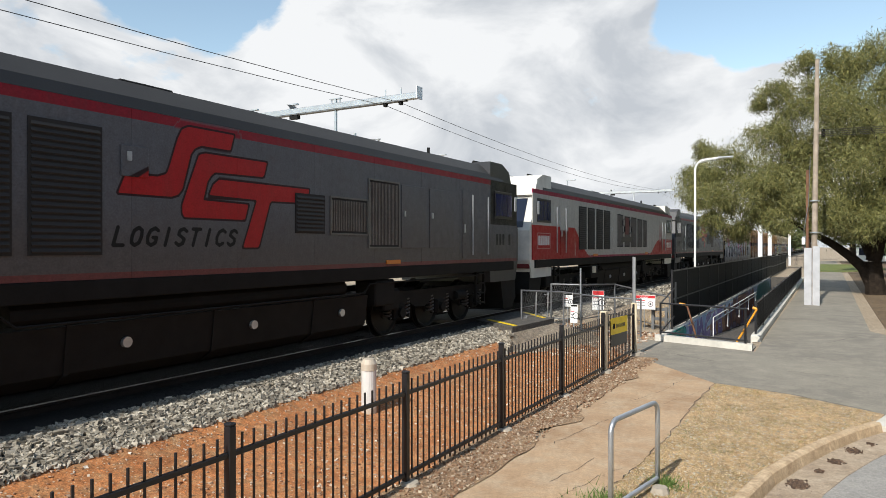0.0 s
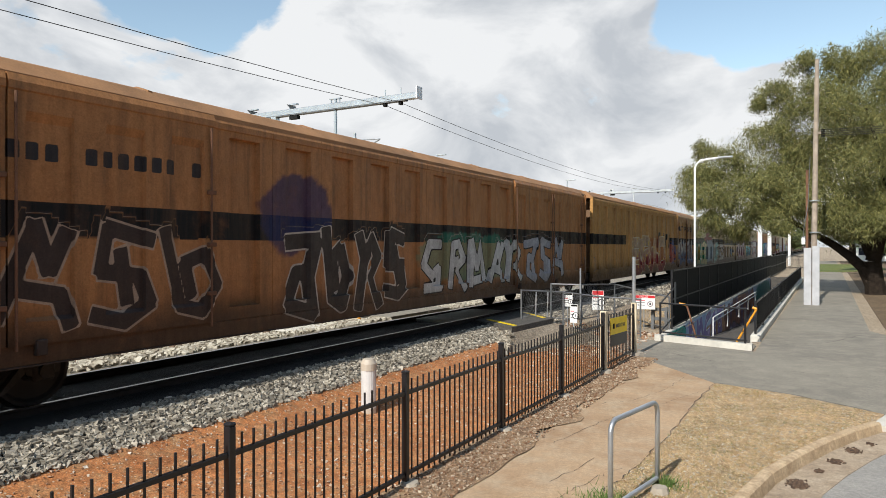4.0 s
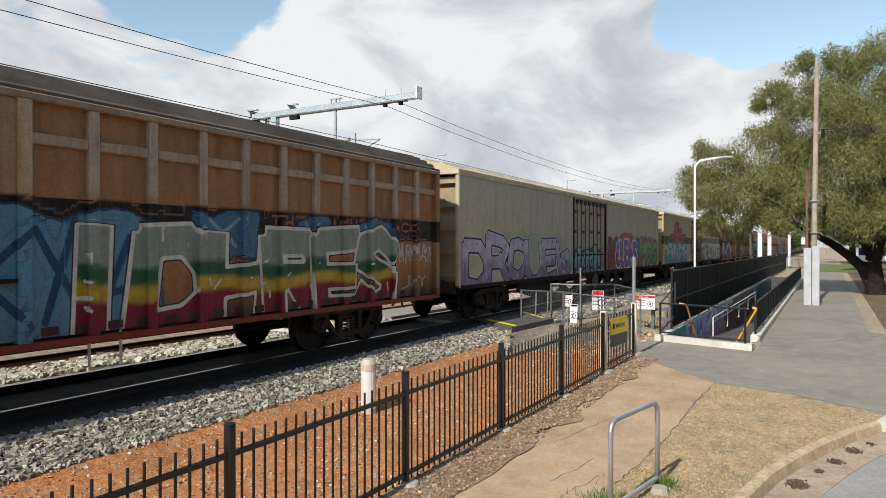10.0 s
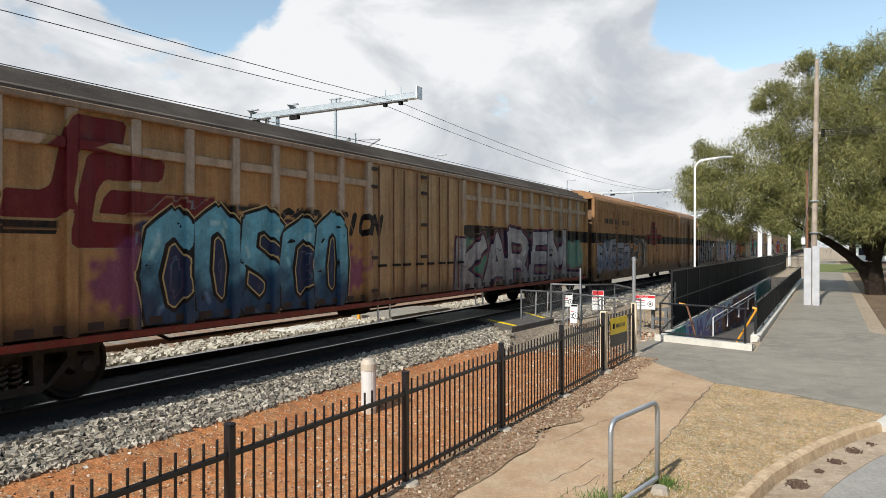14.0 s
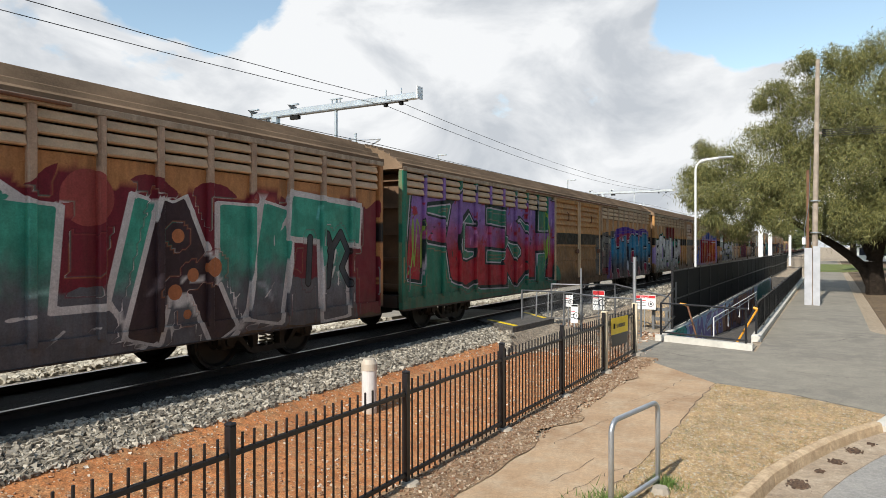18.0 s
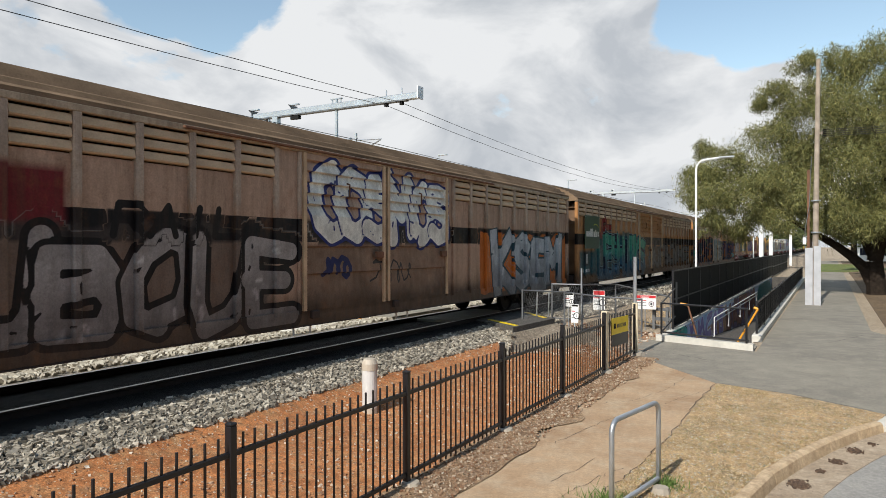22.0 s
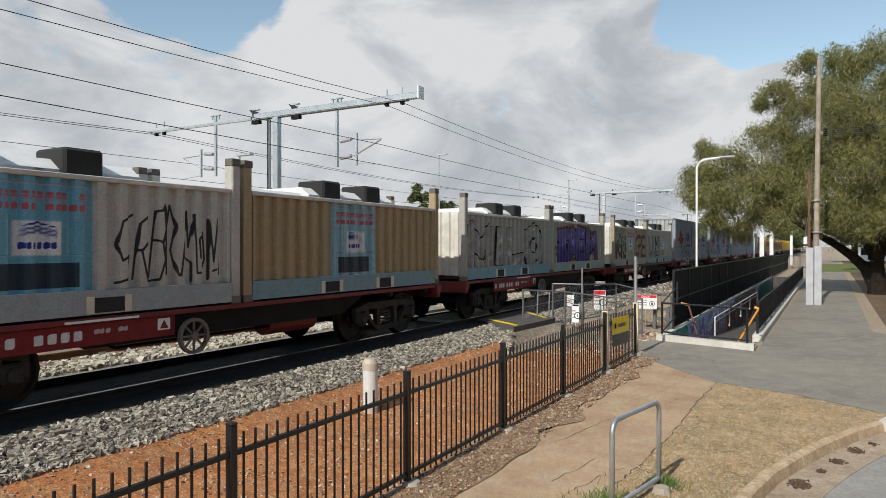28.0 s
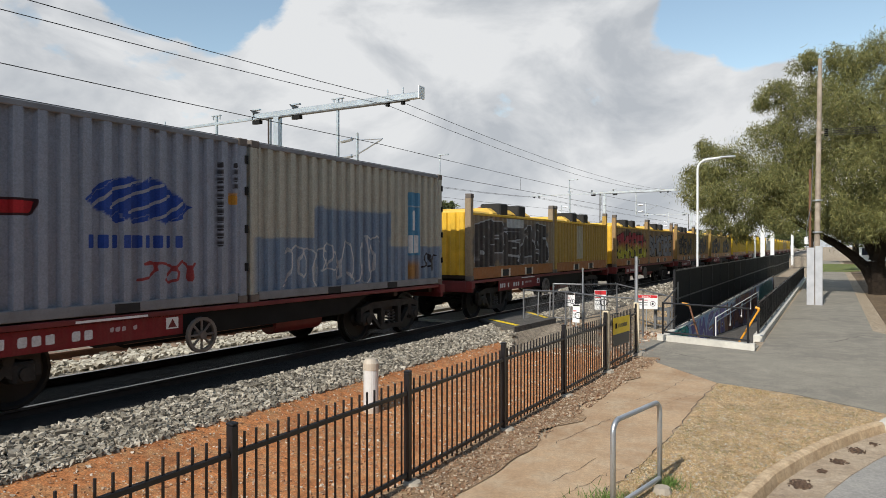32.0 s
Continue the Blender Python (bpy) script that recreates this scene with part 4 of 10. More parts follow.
def girder(bm, x, L, holes, top):
    """A fish-bellied girder along the side with oval holes."""
    ys = [3.9, 5.4] + sorted(h + d for h in holes for d in (-0.46, -0.38, -0.2, 0.0, 0.2, 0.38, 0.46)) + [L - 5.4, L - 3.9]
    low = [0.72, 0.33] + [0.33] * (len(ys) - 4) + [0.33, 0.72]

    def gap(y):
        d = min(abs(y - h) for h in holes)
        return 0.19 * math.sqrt(max(0.0, 1 - (d / 0.46) ** 2))
    for k in (0, 1):
        for i in range(len(ys) - 1):
            a, b = ys[i], ys[i + 1]
            ga, gb = gap(a), gap(b)
            mid = 0.66
            quad = [(a, mid + ga), (b, mid + gb), (b, top), (a, top)] if k else [(a, low[i]), (b, low[i + 1]), (b, mid - gb), (a, mid - ga)]
            if i in (0, len(ys) - 2):
                quad = [(a, mid), (b, mid), (b, top), (a, top)] if k else [(a, low[i]), (b, low[i + 1]), (b, mid), (a, mid)]
                if not k and low[i] > mid or not k and low[i + 1] > mid:
                    quad = [(a, low[i] - 0.1 if i == 0 else low[i]), (b, low[i + 1]), (b, mid), (a, mid)]
            flat_prism(bm, quad, x - 0.02, x + 0.02)


def hand_wheel(r=0.27):
    """A spoked hand brake wheel that faces the side."""
    bm = bmesh.new()
    n = 20
    for k in range(n):
        a, b = 2 * math.pi * k / n, 2 * math.pi * (k + 1) / n
        ring = [(u * math.cos(t), u * math.sin(t)) for t in (a, b) for u in (r * 0.86, r * 1.04)]
        flat_prism(bm, [ring[0], ring[1], ring[3], ring[2]], -0.03, 0.03)
    for k in range(8):
        a = 2 * math.pi * k / 8
        rod(bm, (0, 0, 0), (0, 0.9 * r * math.cos(a), 0.9 * r * math.sin(a)), 0.018, 6)
    rod(bm, (-0.12, 0, 0), (0.05, 0, 0), 0.06, 10)
    return bm


# ---------- covered vans ----------
def curved_roof(parent, L, eave, rise, material, half=1.47, ridges=9, over=0.02):
    """A barrel roof of long sheets with raised seams."""
    prof = []
    n = ridges * 6
    for k in range(n + 1):
        a = -1 + 2 * k / n
        if k % 6 in (2, 4) or (k % 6 == 3 and rise < 0.4):
            continue
        z = eave + rise * (1 - abs(a) ** 2.4)
        prof.append((half * a, z + (0.05 if k % 6 == 0 else 0.0)))
    bm = bmesh.new()
    run(bm, prof[::-1] + [(-half, eave - 0.06), (half, eave - 0.06)], -over, L + over)
    return part("roof", bm, material, parent)


def flat_roof(parent, L, eave, material, half=1.45):
    bm = bmesh.new()
    run(bm, [(half, eave - 0.05), (half, eave + 0.02), (half - 0.22, eave + 0.20), (half - 0.45, eave + 0.27), (0, eave + 0.31), (-half + 0.45, eave + 0.27), (-half + 0.22, eave + 0.20), (-half, eave + 0.02), (-half, eave - 0.05)], -0.02, L + 0.02)
    roof = part("roof", bm, material, parent)
    for k in range(7):
        y = L * (k + 0.5) / 7
        part("roof_seam", run(bmesh.new(), [(half - 0.2, eave + 0.205), (half - 0.44, eave + 0.285), (0, eave + 0.325), (0, eave + 0.30), (half - 0.44, eave + 0.262), (half - 0.2, eave + 0.18)], y - 0.03, y + 0.03), material, roof)
    return roof


def shell(parent, L, z0, z1, end_mat, deep=0.3):
    """The floor, the far side, and the two ends with posts and shelves of stiffeners."""
    part("floor", boxed(-1.38, 1.40, deep, L - deep, z0 + 0.02, z0 + 0.12), "frame_brown", parent)
    part("far_wall", boxed(-1.45, -1.40, 0.0, L, z0, z1), end_mat, parent)
    for y, s in ((0.0, 1), (L, -1)):
        a, b = sorted((y + s * deep, y + s * (deep + 0.05)))
        part("end_wall", boxed(-1.40, 1.38, a, b, z0 - 0.1, z1 - 0.02), end_mat, parent)
        for k in range(5):
            z = z0 + 0.25 + k * (z1 - z0 - 0.4) / 4
            a, b = sorted((y + s * (deep - 0.12), y + s * deep))
            part("end_rib", boxed(-1.40, 1.38, a, b, z - 0.04, z + 0.04), end_mat, parent)
        a, b = sorted((y + s * 0.02, y + s * 0.12))
        part("corner_post", boxed(-1.45, -1.33, a, b, z0 - 0.1, z1), end_mat, parent)
        part("hand_rail", tube(bmesh.new(), [(1.49, y + s * 0.2, 1.0), (1.52, y + s * 0.2, 1.05), (1.52, y + s * 0.2, 1.5), (1.49, y + s * 0.2, 1.55)], 0.014, 6), "grey_steel", parent)
    part("beam", boxed(-1.30, 1.30, 0.02, deep, z0 - 0.2, z0 + 0.06), "frame_brown", parent)
    part("beam", boxed(-1.30, 1.30, L - deep, L - 0.02, z0 - 0.2, z0 + 0.06), "frame_brown", parent)


def van(name, label, L):
    return thing(name, label, "wagon", group="wagons of the goods train")


def running_gear(ob, L, inset=2.75, **kw):
    bogie(ob, inset)
    bogie(ob, L - inset)
    coupler(ob, 0.0, -1)
    coupler(ob, L, 1)
    underframe(ob, L, **kw)


GRID_Y, GRID_Z = 0.052, 0.047


def rows(z0, z1, cuts=(), top=2.75):
    """Heights from z0 to z1: close together where the paintwork is busy, wide above."""
    if z1 <= top:
        return edges(z0, z1, cuts, GRID_Z)
    return edges(z0, top, cuts, GRID_Z)[:-1] + edges(top, z1, cuts, 0.11)


def edges(a, b, cuts, size=GRID_Y):
    """Stations from a to b with a close pair at every cut, so that folds stay crisp."""
    marks = sorted({a, b} | {c + d for c in cuts for d in (-0.008, 0.008) if a < c + d < b})
    out = []
    for p, q in zip(marks, marks[1:]):
        out += steps(p, q, size)[:-1]
    return out + [b]


def sill(ob, L, paint, lo, hi, x, material="weathered"):
    """The solebar under the body, painted over with the rest of the side; a flange runs along its foot."""
    plate("side_sill", steps(0.05, L - 0.05, 0.08), steps(lo, hi, 0.055), None, paint, ob, material, x=x, thick=0.1)
    part("sill_flange", boxed(x - 0.1, x + 0.02, 0.05, L - 0.05, lo - 0.02, lo - 0.003), "frame_brown", ob)


def cream_van(L, paint, label, top=3.4):
    """High cream van: a row of small recesses above, a row of larger ones below, two doors amid."""
    ob = van("covered_wagon", label, L)
    z0, z1 = 0.82, 3.86
    k = L / 22.6
    doors = (8.2 * k, 11.3 * k, 14.3 * k)
    small = [(0.95 + 1.15 * i, 1.53 + 1.15 * i) for i in range(6)] + [(15.1 + 1.15 * i, 15.68 + 1.15 * i) for i in range(6)] + [(21.95, 22.3)]
    large = [(0.9 + 1.9 * i, 1.9 + 1.9 * i) for i in range(4)] + [(14.9 + 1.9 * i, 15.9 + 1.9 * i) for i in range(4)]

    def inset(holes, lo, hi, d):
        def f(y, z):
            s = np.zeros(y.shape)
            for a, b in holes:
                s = np.maximum(s, ((y > a) & (y < b) & (z > lo) & (z < hi)).astype(float))
            return -d * s
        return f
    mid_rib = lambda y, z: sum(0.05 * smooth(0.03, 0.01, np.abs(y - (a + b) / 2)) * ((z > 3.05) & (z < 3.56)) for a, b in small)
    up, down = (lambda y, z, f=inset(small, 3.03, 3.58, 0.17): f(y, z) + mid_rib(y, z)), inset(large, 1.02, 1.95, 0.10)
    # insets coated darker brown: the shade inside the recesses is in the colour
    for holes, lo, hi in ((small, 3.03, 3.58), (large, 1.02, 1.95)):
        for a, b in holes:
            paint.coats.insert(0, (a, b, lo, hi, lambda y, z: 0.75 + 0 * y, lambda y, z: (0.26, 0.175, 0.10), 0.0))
    # the lower half has browned with age
    paint.coats.insert(0, (-1, L + 1, 0.5, 2.2, lambda y, z: 0.8 * smooth(2.2, 1.9, z) + 0.15 * smooth(1.3, 0.9, z), lambda y, z: (0.30, 0.215, 0.125), 0.0))
    cuts = [v + e for pair in small + large for v in pair for e in (-0.006, 0.006)]
    zs = rows(z0, z1, [1.02, 1.95, 2.69, 2.75, 3.03, 3.58, 3.7, 3.74], top)
    cornice = lambda y, z: 0.045 * smooth(3.69, 3.71, z) - 0.06 * smooth(3.74, 3.86, z) + 0.02 * smooth(0.035, 0.02, np.abs(z - 2.72))
    for a, b in ((0.02, doors[0]), (doors[2], L - 0.02)):
        n = 3
        for i in range(n):
            p, q = a + (b - a) * i / n, a + (b - a) * (i + 1) / n
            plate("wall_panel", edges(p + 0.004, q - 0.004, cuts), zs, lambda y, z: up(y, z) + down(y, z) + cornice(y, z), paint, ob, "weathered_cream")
    for i, (p, q) in enumerate(zip(doors, doors[1:])):
        folds = [p + 0.35 + 0.62 * j for j in range(5)]
        door = plate("door", edges(p + 0.012, q - 0.012, [f + d + e for f in folds for d in (-0.14, 0.14) for e in (-0.006, 0.006)]), zs, lambda y, z: 0.03 - 0.05 * sum((np.abs(y - f) < 0.14) & (z > 1.0) & (z < 3.6) & (np.abs(z - 2.05) > 0.12) for f in folds), paint, ob, "weathered_cream")
        part("lock_bar", rod(bmesh.new(), (1.52, q - 0.12, 0.95), (1.52, q - 0.12, 3.65), 0.016, 6), "rust", door)
        part("door_handle", boxed(1.48, 1.56, q - 0.3, q - 0.06, 1.95, 2.02, 0.01), "rust", door)
    coated(upright(0.0, 0.09, z0 - 0.1, z1, 1.38, 1.49), paint, "corner_post", ob, "weathered_cream")
    coated(upright(L - 0.09, L, z0 - 0.1, z1, 1.38, 1.49), paint, "corner_post", ob, "weathered_cream")
    sill(ob, L, paint, 0.60, 0.815, 1.455, "weathered_cream")
    shell(ob, L, z0, z1, "end_cream", 0.55)
    flat_roof(ob, L, 3.86, "roof_cream")
    running_gear(ob, L, 2.75)
    return ob


def ribbed_van(L, paint, label, doors, roof="roof_rust"):
    """Orange van of pressed panels: upright recesses side by side and a pair of doors at one end."""
    ob = van("covered_wagon", label, L)
    z0, z1 = 0.85, 3.86
    zs = rows(z0, z1, [1.05, 3.58, 3.68], 3.25)
    cornice = lambda y, z: 0.03 * smooth(3.66, 3.70, z) - 0.05 * smooth(3.74, 3.86, z)
    marks = [0.05] + [v for d in doors for v in (d[0], d[-1])] + [L - 0.05]
    for a, b in zip(marks[::2], marks[1::2]):
        if b - a < 0.3:
            continue
        n = max(1, int(round((b - a) / 1.18)))
        w = (b - a) / n
        for i in range(n):
            p = a + i * w
            f0, f1 = p + w * 0.26, p + w * 0.76
            plate("wall_panel", edges(p + 0.003, p + w - 0.003, [f0 - 0.02, f0 + 0.02, f1 - 0.02, f1 + 0.02]), zs, lambda y, z: -0.075 * ((y > f0) & (y < f1) & (z > 1.05) & (z < 3.58)) + cornice(y, z), paint, ob)
    for p, q in [pair for d in doors for pair in zip(d, d[1:])]:
        folds = [p + (q - p) * (j + 0.5) / 3 for j in range(3)]
        door = plate("door", edges(p + 0.012, q - 0.012, [f + d for f in folds for d in (-0.27, 0.27)]), zs, lambda y, z: 0.045 - 0.045 * sum((np.abs(y - f) < 0.27) & (z > 1.15) & (z < 3.45) for f in folds) + cornice(y, z), paint, ob)
        for yy in (p + 0.08, q - 0.1):
            part("lock_bar", rod(bmesh.new(), (1.53, yy, 0.8), (1.53, yy, 3.66), 0.016, 6), "rust", door)
        for zz in (1.25, 1.95, 2.7):
            part("hinge", boxed(1.49, 1.55, q - 0.16, q - 0.02, zz, zz + 0.06, 0.008), "rust", door)
        part("roller", boxed(1.40, 1.54, p + 0.3, p + 0.42, 0.72, 0.90, 0.01), "frame_brown", door)
    coated(upright(0.0, 0.1, z0 - 0.1, z1, 1.38, 1.50), paint, "corner_post", ob)
    coated(upright(L - 0.1, L, z0 - 0.1, z1, 1.38, 1.50), paint, "corner_post", ob)
    sill(ob, L, paint, 0.62, 0.845, 1.455)
    shell(ob, L, z0, z1, "end_brown", 0.5)
    flat_roof(ob, L, 3.86, roof)
    running_gear(ob, L, 2.75)
    return ob


def framed_van(L, paint, label, doors, open_end=False):
    """Insulated brown van: outside posts, a rail between them, a grey barrel roof, doors with lock rods."""
    ob = van("refrigerated_wagon", label, L)
    z0, z1 = 0.90, 3.60
    start = 1.55 if open_end else 0.16
    d0, d1 = doors
    zs = rows(z0, z1, (), 2.7)
    for a, b in ((start, d0), (d1, L - 0.1)):
        n = int(round((b - a) / 0.84))
        w = (b - a) / n
        for i in range(n):
            p = a + i * w
            plate("wall_panel", steps(p + 0.07, p + w - 0.07, GRID_Y), zs, lambda y, z: 0.012 * np.sin((y - p) / w * 2 * np.pi * 2), paint, ob, x=1.40)
            coated(upright(p - 0.07, p + 0.07, z0 - 0.03, z1, 1.37, 1.47), paint, "rib", ob, pale=0.8)
            coated(boxed(1.375, 1.45, p + 0.075, p + w - 0.075, 3.12, 3.25, 0.012), paint, "rail", ob, pale=0.6)
    paint.coats.insert(0, (d0, d1, 0.8, 3.7, lambda y, z: 0.6 + 0.3 * wobble(y, z * 0.4, 6, 0.8), lambda y, z: (0.50, 0.37, 0.20), 0.0))
    for p, q in ((d0 + 0.08, (d0 + d1) / 2 - 0.01), ((d0 + d1) / 2 + 0.01, d1 - 0.08)):
        m = (p + q) / 2
        door = plate("door", edges(p, q, [m - 0.02, m + 0.02]), zs, lambda y, z: 0.012 - 0.02 * (np.abs(y - m) < 0.02), paint, ob, x=1.42)
        for yy in (p + 0.22, m - 0.2, m + 0.2, q - 0.22):
            part("lock_rod", rod(bmesh.new(), (1.475, yy, 0.95), (1.475, yy, 3.56), 0.02, 6), "rust", door)
            part("handle", boxed(1.47, 1.53, yy - 0.05, yy + 0.2, 1.55, 1.60, 0.01), "dark_steel", door)
        for zz in (1.05, 1.7, 2.4, 3.1, 3.45):
            part("hinge", boxed(1.46, 1.51, p - 0.06, p + 0.14, zz, zz + 0.07, 0.01), "frame_brown", door)
    for y in (d0, d1):
        coated(upright(y - 0.08, y + 0.08, z0 - 0.03, z1, 1.37, 1.49), paint, "door_post", ob, pale=0.8)
    for y in (0.0, L - 0.16):
        coated(upright(y, y + 0.16, z0 - 0.1, z1, 1.36, 1.49), paint, "corner_post", ob)
    coated(boxed(1.36, 1.47, 0.0, L, z0 - 0.12, z0 - 0.035), Paint((0.20, 0.035, 0.025)), "side_sill", ob)
    coated(boxed(1.36, 1.49, 0.0, L, z1 + 0.003, z1 + 0.09, 0.012), Paint((0.34, 0.25, 0.17)), "gutter", ob)
    if open_end:
        # the cooling unit in its bay at the leading end
        unit = part("cooling_unit", boxed(-1.0, 1.05, 0.35, 1.35, 1.0, 3.5, 0.06), "white_paint", ob, "white cooling unit with a slatted grille")
        for k in range(7):
            part("grille_slat", boxed(-0.8, 0.85, 0.28, 0.345, 2.3 + 0.15 * k, 2.38 + 0.15 * k), "galv", unit)
        part("bay_panel", boxed(1.38, 1.42, 0.2, 1.4, 0.95, 1.75), "white_paint", ob)
        coated(upright(1.40, 1.55, z0 - 0.03, z1, 1.37, 1.48), paint, "post", ob)
    shell(ob, L, z0, z1, "end_cream" if open_end else "end_brown", 1.5 if open_end else 0.3)
    curved_roof(ob, L, 3.68, 0.46, "roof_grey", ridges=16)
    running_gear(ob, L, 2.75, top=0.9, steps_at=(d0 + 0.4, d1 + 0.8))
    return ob


def smooth_van(L, paint, label, doors):
    """Smooth cream insulated van on a deep girder with oval holes."""
    ob = van("refrigerated_wagon", label, L)
    z0, z1 = 1.0, 3.70
    d0, d1 = doors
    zs = rows(z0, z1, [3.6], 3.2)
    for a, b in ((0.1, d0), (d1, L - 0.1)):
        n = 4
        for i in range(n):
            p, q = a + (b - a) * i / n, a + (b - a) * (i + 1) / n
            plate("wall_panel", steps(p + 0.003, q - 0.003, GRID_Y), zs, lambda y, z: 0.006 * wobble(y, z, 5, 1.5), paint, ob, "weathered_cream")
    n = 4
    for i in range(n):
        p, q = d0 + 0.06 + (d1 - d0 - 0.12) * i / n, d0 + 0.06 + (d1 - d0 - 0.12) * (i + 1) / n
        door = plate("door", steps(p + 0.012, q - 0.012, GRID_Y), zs, None, paint, ob, "weathered_cream", x=1.43)
        for yy in (p + 0.25, q - 0.25):
            part("lock_rod", rod(bmesh.new(), (1.48, yy, 1.02), (1.48, yy, 3.66), 0.022, 6), "rust", door)
            part("handle", boxed(1.48, 1.54, yy - 0.05, yy + 0.16, 1.62, 1.68, 0.01), "dark_steel", door)
            part("rod_catch", boxed(1.44, 1.53, yy - 0.05, yy + 0.05, 3.50, 3.66, 0.01), "dark_steel", door)
        for zz in (1.1, 1.75, 2.45, 3.15):
            part("hinge", boxed(1.44, 1.50, p - 0.02, p + 0.16, zz, zz + 0.1, 0.01), "rust", door)
    for y in (d0, d1):
        part("door_post", boxed(1.38, 1.47, y - 0.055, y + 0.055, z0, z1), "dark_steel", ob)
    for y in (0.0, L - 0.1):
        coated(upright(y, y + 0.1, z0 - 0.05, z1, 1.36, 1.46), paint, "corner_post", ob, "weathered_cream")
    coated(boxed(1.36, 1.475, 0.0, L, z1 + 0.003, z1 + 0.12, 0.012), Paint((0.50, 0.42, 0.28)), "gutter", ob, "weathered_cream")
    part("side_sill", boxed(1.36, 1.455, 0.0, L, z0 - 0.1, z0 - 0.004), "dark_steel", ob)
    shell(ob, L, z0, z1, "end_cream", 0.12)
    curved_roof(ob, L, 3.80, 0.34, "roof_cream", ridges=6)
    running_gear(ob, L, 2.75, belly=True, top=0.99)
    return ob


def louvre_van(L, paint, label, slat_mat="slat_brown", top=2.7):
    """Brown van with posts, three louvre slats at the top of every bay and two slatted doors amid."""
    ob = van("louvre_wagon", label, L)
    z0, z1 = 0.85, 3.56
    d = (9.0, 11.5, 14.05)
    zs = rows(z0, 3.06, (), top)
    for a, b in ((0.12, d[0] - 0.55), (d[2] + 0.3, L - 0.12)):
        n = int(round((b - a) / 0.84))
        w = (b - a) / n
        for i in range(n):
            p = a + i * w
            plate("wall_panel", steps(p + 0.055, p + w - 0.055, GRID_Y), zs, lambda y, z: 0.015 * np.sin((y - p) / w * np.pi) ** 2, paint, ob, x=1.40)
            coated(upright(p - 0.055, p + 0.055, z0 - 0.05, z1, 1.37, 1.475), paint, "rib", ob, pale=0.6)
            for k in range(3):
                z = 3.08 + 0.16 * k
                key = "slat%.3f" % w
                put("slat", key, lambda: flat_prism_y(w - 0.125), slat_mat, ob, (1.37, p + 0.0625, z))
    coated(upright(d[0] - 0.605, d[0] - 0.495, z0 - 0.05, z1, 1.37, 1.46), paint, "rib", ob, pale=0.6)
    for a, b in ((d[0] - 0.49, d[0] - 0.06), (d[2] + 0.05, d[2] + 0.24)):
        plate("door_pocket", steps(a, b, GRID_Y), rows(z0, z1, (), top), None, paint, ob, x=1.42)
    paint.coats.insert(0, (d[0], d[2], 0.8, 2.0, lambda y, z: 0.65 + 0.2 * wobble(y, z, 3, 0.8), lambda y, z: (0.13, 0.075, 0.042), 0.0))
    for y in (d[0], d[2]):
        coated(upright(y - 0.052, y + 0.042, z0 - 0.05, z1, 1.37, 1.46), paint, "rib", ob, pale=0.6)
    for i in (0, 1):
        p, q = d[i] + 0.05, d[i + 1] - 0.05
        def boards(y, z):
            """Five lapped boards above the band, two below it, each leaning back to its upper edge."""
            inside = (y > p + 0.1) & (y < q - 0.1)
            high, low_ = inside & (z > 2.5) & (z < 3.45), inside & (z > 1.0) & (z < 1.95)
            return 0.03 - 0.075 * high * (((z - 2.5) / 0.19) % 1.0) - 0.045 * low_ * (((z - 1.0) / 0.475) % 1.0)
        door = plate("door", edges(p, q, [p + 0.1, q - 0.1]), edges(z0, z1, [1.0, 1.475, 1.95, 2.05, 2.45] + [2.5 + 0.19 * k for k in range(6)], 0.06), boards, paint, ob, x=1.43)
        part("door_frame", boxed(1.44, 1.49, p - 0.01, p + 0.07, z0, z1), "slat_brown", door)
        part("door_frame", boxed(1.44, 1.49, q - 0.07, q + 0.01, z0, z1), "slat_brown", door)
        part("hand_hold", tube(bmesh.new(), [(1.46, (p + q) / 2, 2.85), (1.52, (p + q) / 2, 2.87), (1.52, (p + q) / 2, 3.1), (1.46, (p + q) / 2, 3.12)], 0.018, 6), "rust", door)
        part("latch", boxed(1.46, 1.53, q - 0.34, q - 0.1, 1.72, 1.86, 0.015), "rust", door)
        part("roller", boxed(1.38, 1.50, p + 0.2, p + 0.4, 0.70, 0.84, 0.015), "frame_brown", door)
    coated(boxed(1.36, 1.475, 0, L, z1 + 0.003, z1 + 0.10, 0.012), Paint((0.46, 0.36, 0.25)), "gutter", ob)
    part("door_track", boxed(1.44, 1.52, d[0] - 2.4, d[2] + 2.4, z1 + 0.035, z1 + 0.075, 0.008), "rust", ob)
    sill(ob, L, paint, 0.60, z0 + 0.012, 1.435)
    for y in (0.0, L - 0.12):
        coated(upright(y, y + 0.12, z0 - 0.08, z1, 1.36, 1.47), paint, "corner_post", ob)
    shell(ob, L, z0, z1, "end_brown", 0.35)
    curved_roof(ob, L, 3.66, 0.52, "roof_brown", ridges=18)
    running_gear(ob, L, 2.75, steps_at=(8.9, 12.0))
    return ob


def flat_prism_y(w):
    """One sloping louvre slat."""
    return run(bmesh.new(), [(0.0, 0.0), (0.075, 0.01), (0.085, 0.03), (0.06, 0.12), (0.03, 0.135), (0.0, 0.12)], 0.0, w)


MAT["slat_brown"] = plain("slat_brown", (0.54, 0.385, 0.235), 0.7, vary=0.4, scale=2.0)


